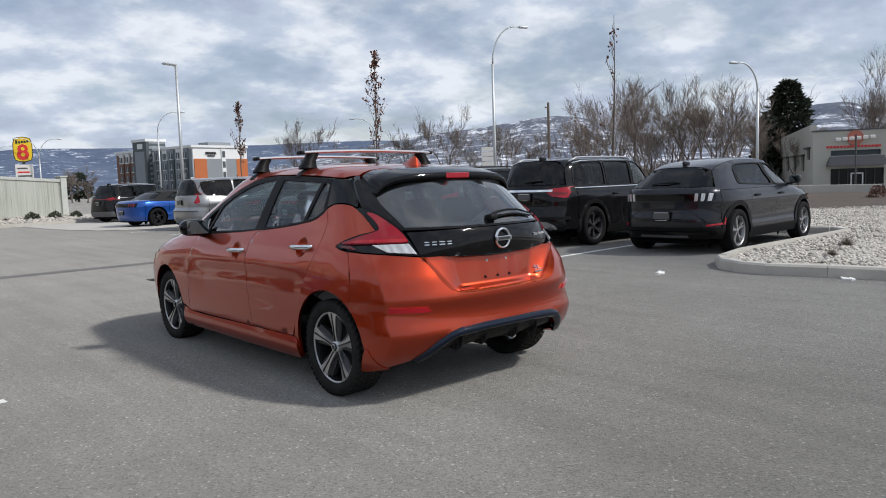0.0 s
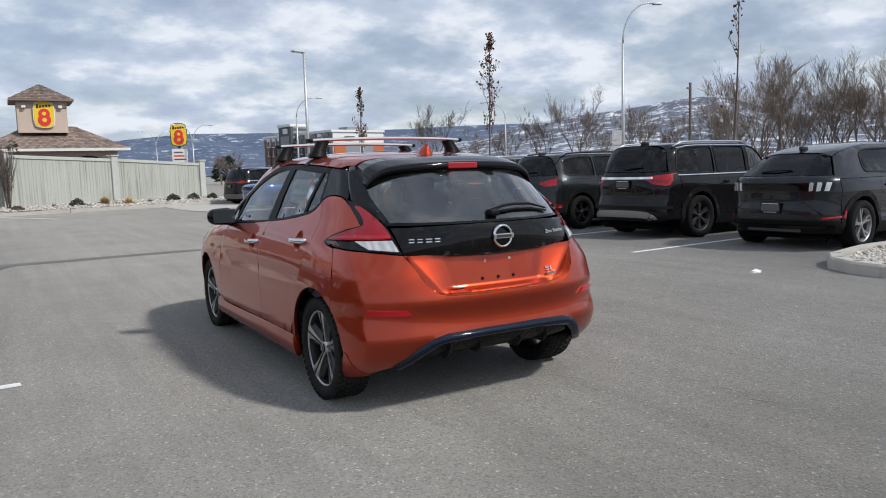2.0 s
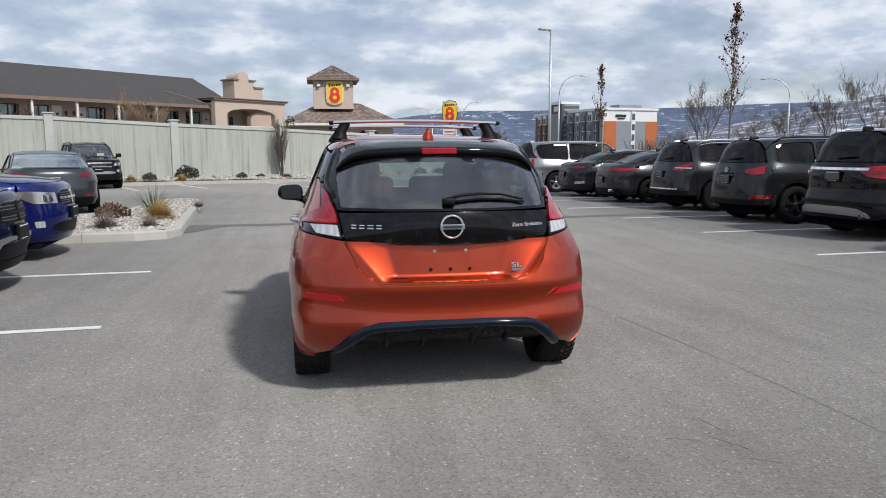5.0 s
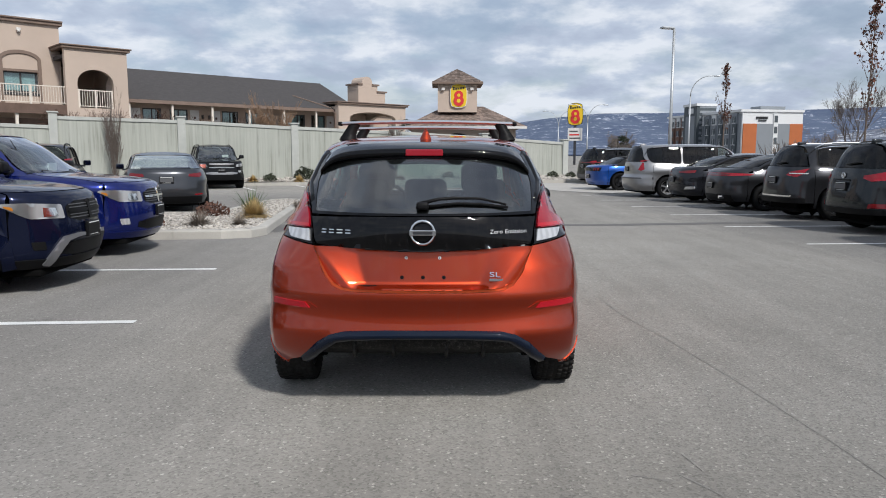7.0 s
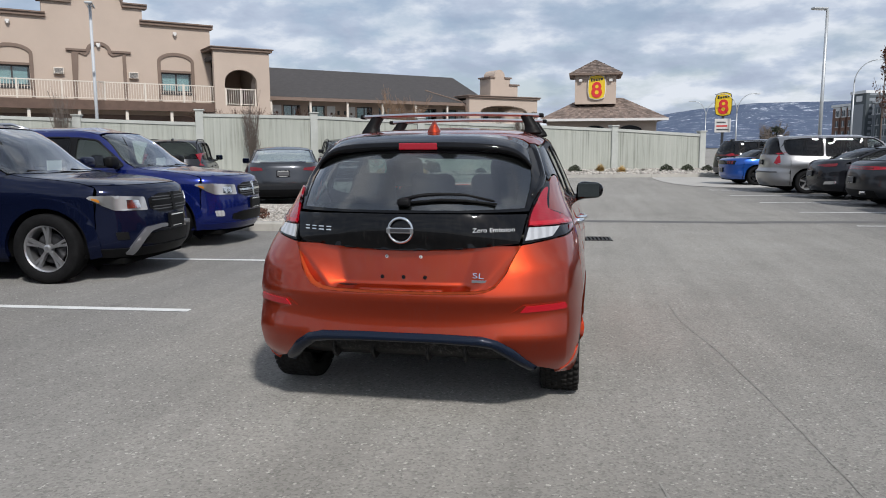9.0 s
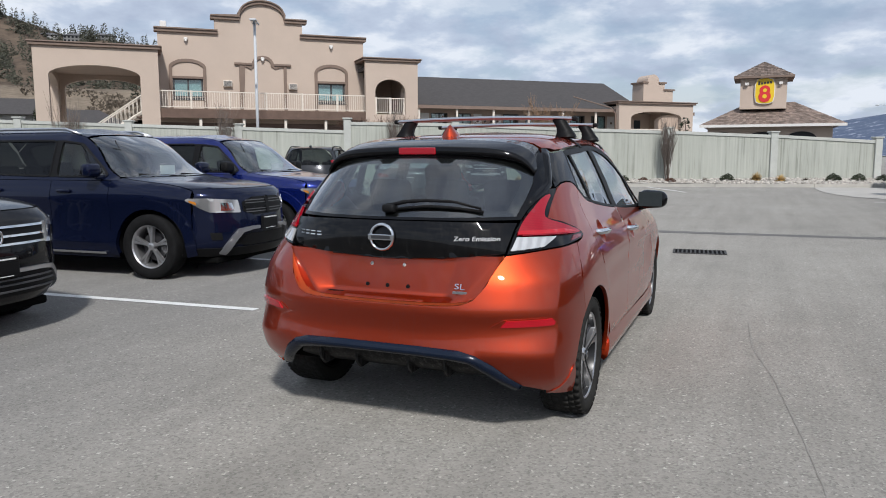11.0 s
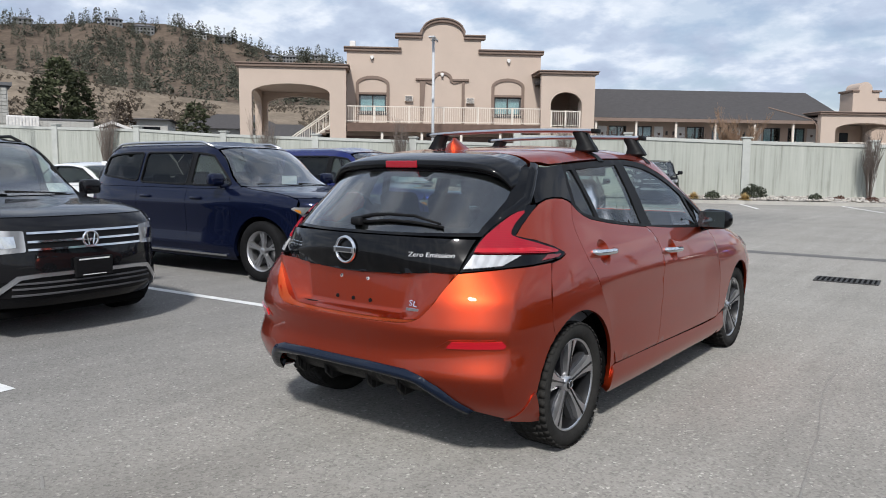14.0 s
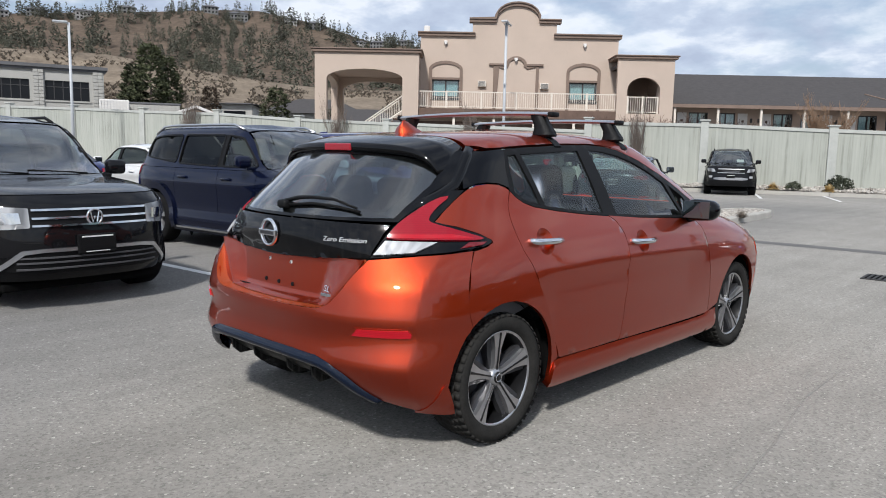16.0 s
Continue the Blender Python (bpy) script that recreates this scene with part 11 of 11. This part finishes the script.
for az, d, s in [(-66.4, 34, 1.1), (-71.6, 35, 1.2)]:
    p = polar(az, d, EYE_R)
    plant("low_shrub", "round dark red-brown shrub on the mulch", p.x, p.y, 0.14, shrub_mesh(int(d), 0.5, 0.5, 500, M_RUSTSHRUB, 0.08), "shrub", s)
# climbing bare vines over the wall and a bare bush before the motel
for n, off, h in [(3.6, -0.5, 0.9), (4.4, -0.5, 0.8), (4.8, -0.6, 0.7)]:
    q = FO + FD * n - FNN * off
    rr = random.Random(int(n * 10))
    out = []
    for _ in range(40):
        b = FDN.to_3d() * rr.uniform(-1.6, 1.6) + Vector((0, 0, TOPS[int(n)] - 0.25))
        limbs(rr, b, Vector((rr.uniform(-1, 1), rr.uniform(-1, 1), 0.8)), rr.uniform(0.3, 0.6), 0.012, 1, out, kids=4, spread=40)
    stem = [FDN.to_3d() * u + Vector((0, 0, TOPS[int(n)] - 0.25 + 0.02 * math.sin(9 * u))) for u in span(-1.65, 1.65, 12)]
    out.append((stem, [0.016] * len(stem)))
    me = limb_mesh("trunk", out, 3, 0.006)
    me.materials.append(M_RUSTSHRUB)
    make_tree("vine", "bare reddish vine spilling over the wall", pose(q.x, q.y, 0), me, None, category="vine")
rr = random.Random(31)
out = []
for _ in range(22):
    a = rr.uniform(0, 6.28)
    limbs(rr, Vector((0, 0, 0)), Vector((0.5 * math.cos(a), 0.5 * math.sin(a), 1)), rr.uniform(1.3, 2.1), 0.025, 3, out, kids=4, spread=25, up=0.4)
me = limb_mesh("trunk", out, 3, 0.007)
M_TANTWIG = surface("tan_twigs", (0.30, 0.20, 0.13), 0.95, vary=0.2)
me.materials.append(M_TANTWIG)
q = MOTEL.matrix_world @ Vector((11.2, -2.6, 1.4))
make_tree("bare_bush", "large leafless tan bush before the motel", Matrix.Translation(q), me, None, category="bush")

# litter and stray spots on the asphalt
for k, (x, y, s, t) in enumerate([(5.39, 1.70, 0.14, 0.3), (6.12, -0.42, 0.13, 1.1), (-9.0, 12.6, 0.1, 1.0)]):
    uv = [(math.cos(a) * s * (0.7 + 0.3 * math.sin(3 * a + k)), math.sin(a) * s * 0.6 * (0.8 + 0.2 * math.cos(2 * a)), 0.012 + 0.02 * s / 0.14 * (0.5 + 0.5 * math.sin(2.7 * a + k))) for a in span(0, 2 * math.pi, 10)[:-1]]
    v = uv + [(0, 0, 0.03 * s / 0.14)] + [(a, b, 0.001) for a, b, _ in uv]
    n = len(uv)
    f = [(j, (j + 1) % n, n) for j in range(n)] + [(j, n + 1 + j, n + 1 + (j + 1) % n, (j + 1) % n) for j in range(n)]
    o = mesh_object("litter", v, f, M_WHITEPLATE, smooth=False)
    o.matrix_world = pose(x, y, 0, 0, 0, math.degrees(t))
    tagged(o, "crumpled white scrap of litter on the asphalt", "litter")

# ---- river stones in the beds ----
def stone_mesh(seed):
    rnd = random.Random(seed)
    bm = bmesh.new()
    bmesh.ops.create_icosphere(bm, subdivisions=1, radius=0.5)
    sx, sy, sz = rnd.uniform(0.8, 1.2), rnd.uniform(0.6, 0.9), rnd.uniform(0.45, 0.7)
    for v in bm.verts:
        k = 1 + 0.22 * noise.noise(v.co * 2.3 + Vector((seed, 0, 0)))
        v.co = Vector((v.co.x * sx, v.co.y * sy, v.co.z * sz)) * k
    me = bpy.data.meshes.new("stone")
    bm.to_mesh(me)
    bm.free()
    me.shade_smooth()
    me.materials.append(M_STONE)
    return me


STONES = [stone_mesh(k) for k in range(8)]


def scatter(host, poly, count, size, z, seed, near, singles, hole=None):
    """Stones over a bed: those nearest the walk are pieces of their own, the rest one joined part."""
    rnd = random.Random(seed)
    p = np.array(poly)
    (x0, y0), (x1, y1) = p.min(0), p.max(0)
    made, verts, faces, n1 = 0, [], [], 0
    spots = []
    while len(spots) < count:
        x, y = rnd.uniform(x0, x1), rnd.uniform(y0, y1)
        if inside_poly(np.array([x]), np.array([y]), poly)[0]:
            spots.append((x, y))
    spots.sort(key=lambda q: (q[0] - near[0]) ** 2 + (q[1] - near[1]) ** 2)
    for k, (x, y) in enumerate(spots):
        s = size * rnd.choice((0.55, 0.75, 0.9, 1.0, 1.25)) * rnd.uniform(0.85, 1.15)
        zz = z(x, y) if callable(z) else z
        m = Matrix.Translation((x, y, zz + s * rnd.uniform(0.02, 0.22))) @ Euler((rnd.uniform(-0.4, 0.4), rnd.uniform(-0.4, 0.4), rnd.uniform(0, 6.28))).to_matrix().to_4x4() @ Matrix.Diagonal((s, s, s, 1))
        me = STONES[rnd.randrange(8)]
        if k < singles:
            o = new("stone", me)
            o.parent = host
            o.matrix_world = m
        else:
            b = len(verts)
            verts += [tuple(m @ v.co) for v in me.vertices]
            faces += [tuple(b + i for i in f.vertices) for f in me.polygons]
    if verts:
        o = mesh_object("stones", verts, faces, M_STONE, host)
        tagged(o, kind="stuff")


ob = bpy.data.objects
R_BED = [(6.48, -0.6), (6.36, -0.1), (6.2, 0.55), (6.28, 0.9), (6.48, 1.18), (6.85, 1.4), (7.8, 1.62), (10.0, 1.7), (12.4, 1.76), (12.96, 2.3), (12.86, 6.0), (20, 7.0), (22.5, 4.5), (18, -1), (13, -4), (11.0, -4), (9.0, -2.1), (7.4, -0.85)]
scatter(ob["stone_bed_right"], R_BED, 21000, 0.062, 0.11, 3, (6.2, 0.6), 300)
scatter(ob["stone_bed_left"], L_BED, 6800, 0.068, 0.12, 4, (-3.0, 8.4), 300)
scatter(ob["stone_bed_wall"], [(x, y + 0.2) for x, y in K_F[:7]] + [tuple(FO + FD * n - FNN * 0.3) for n in (6, 5, 4, 3, 2, 1, 0)], 4500, 0.16, bed_height, 5, (0, 30), 0)
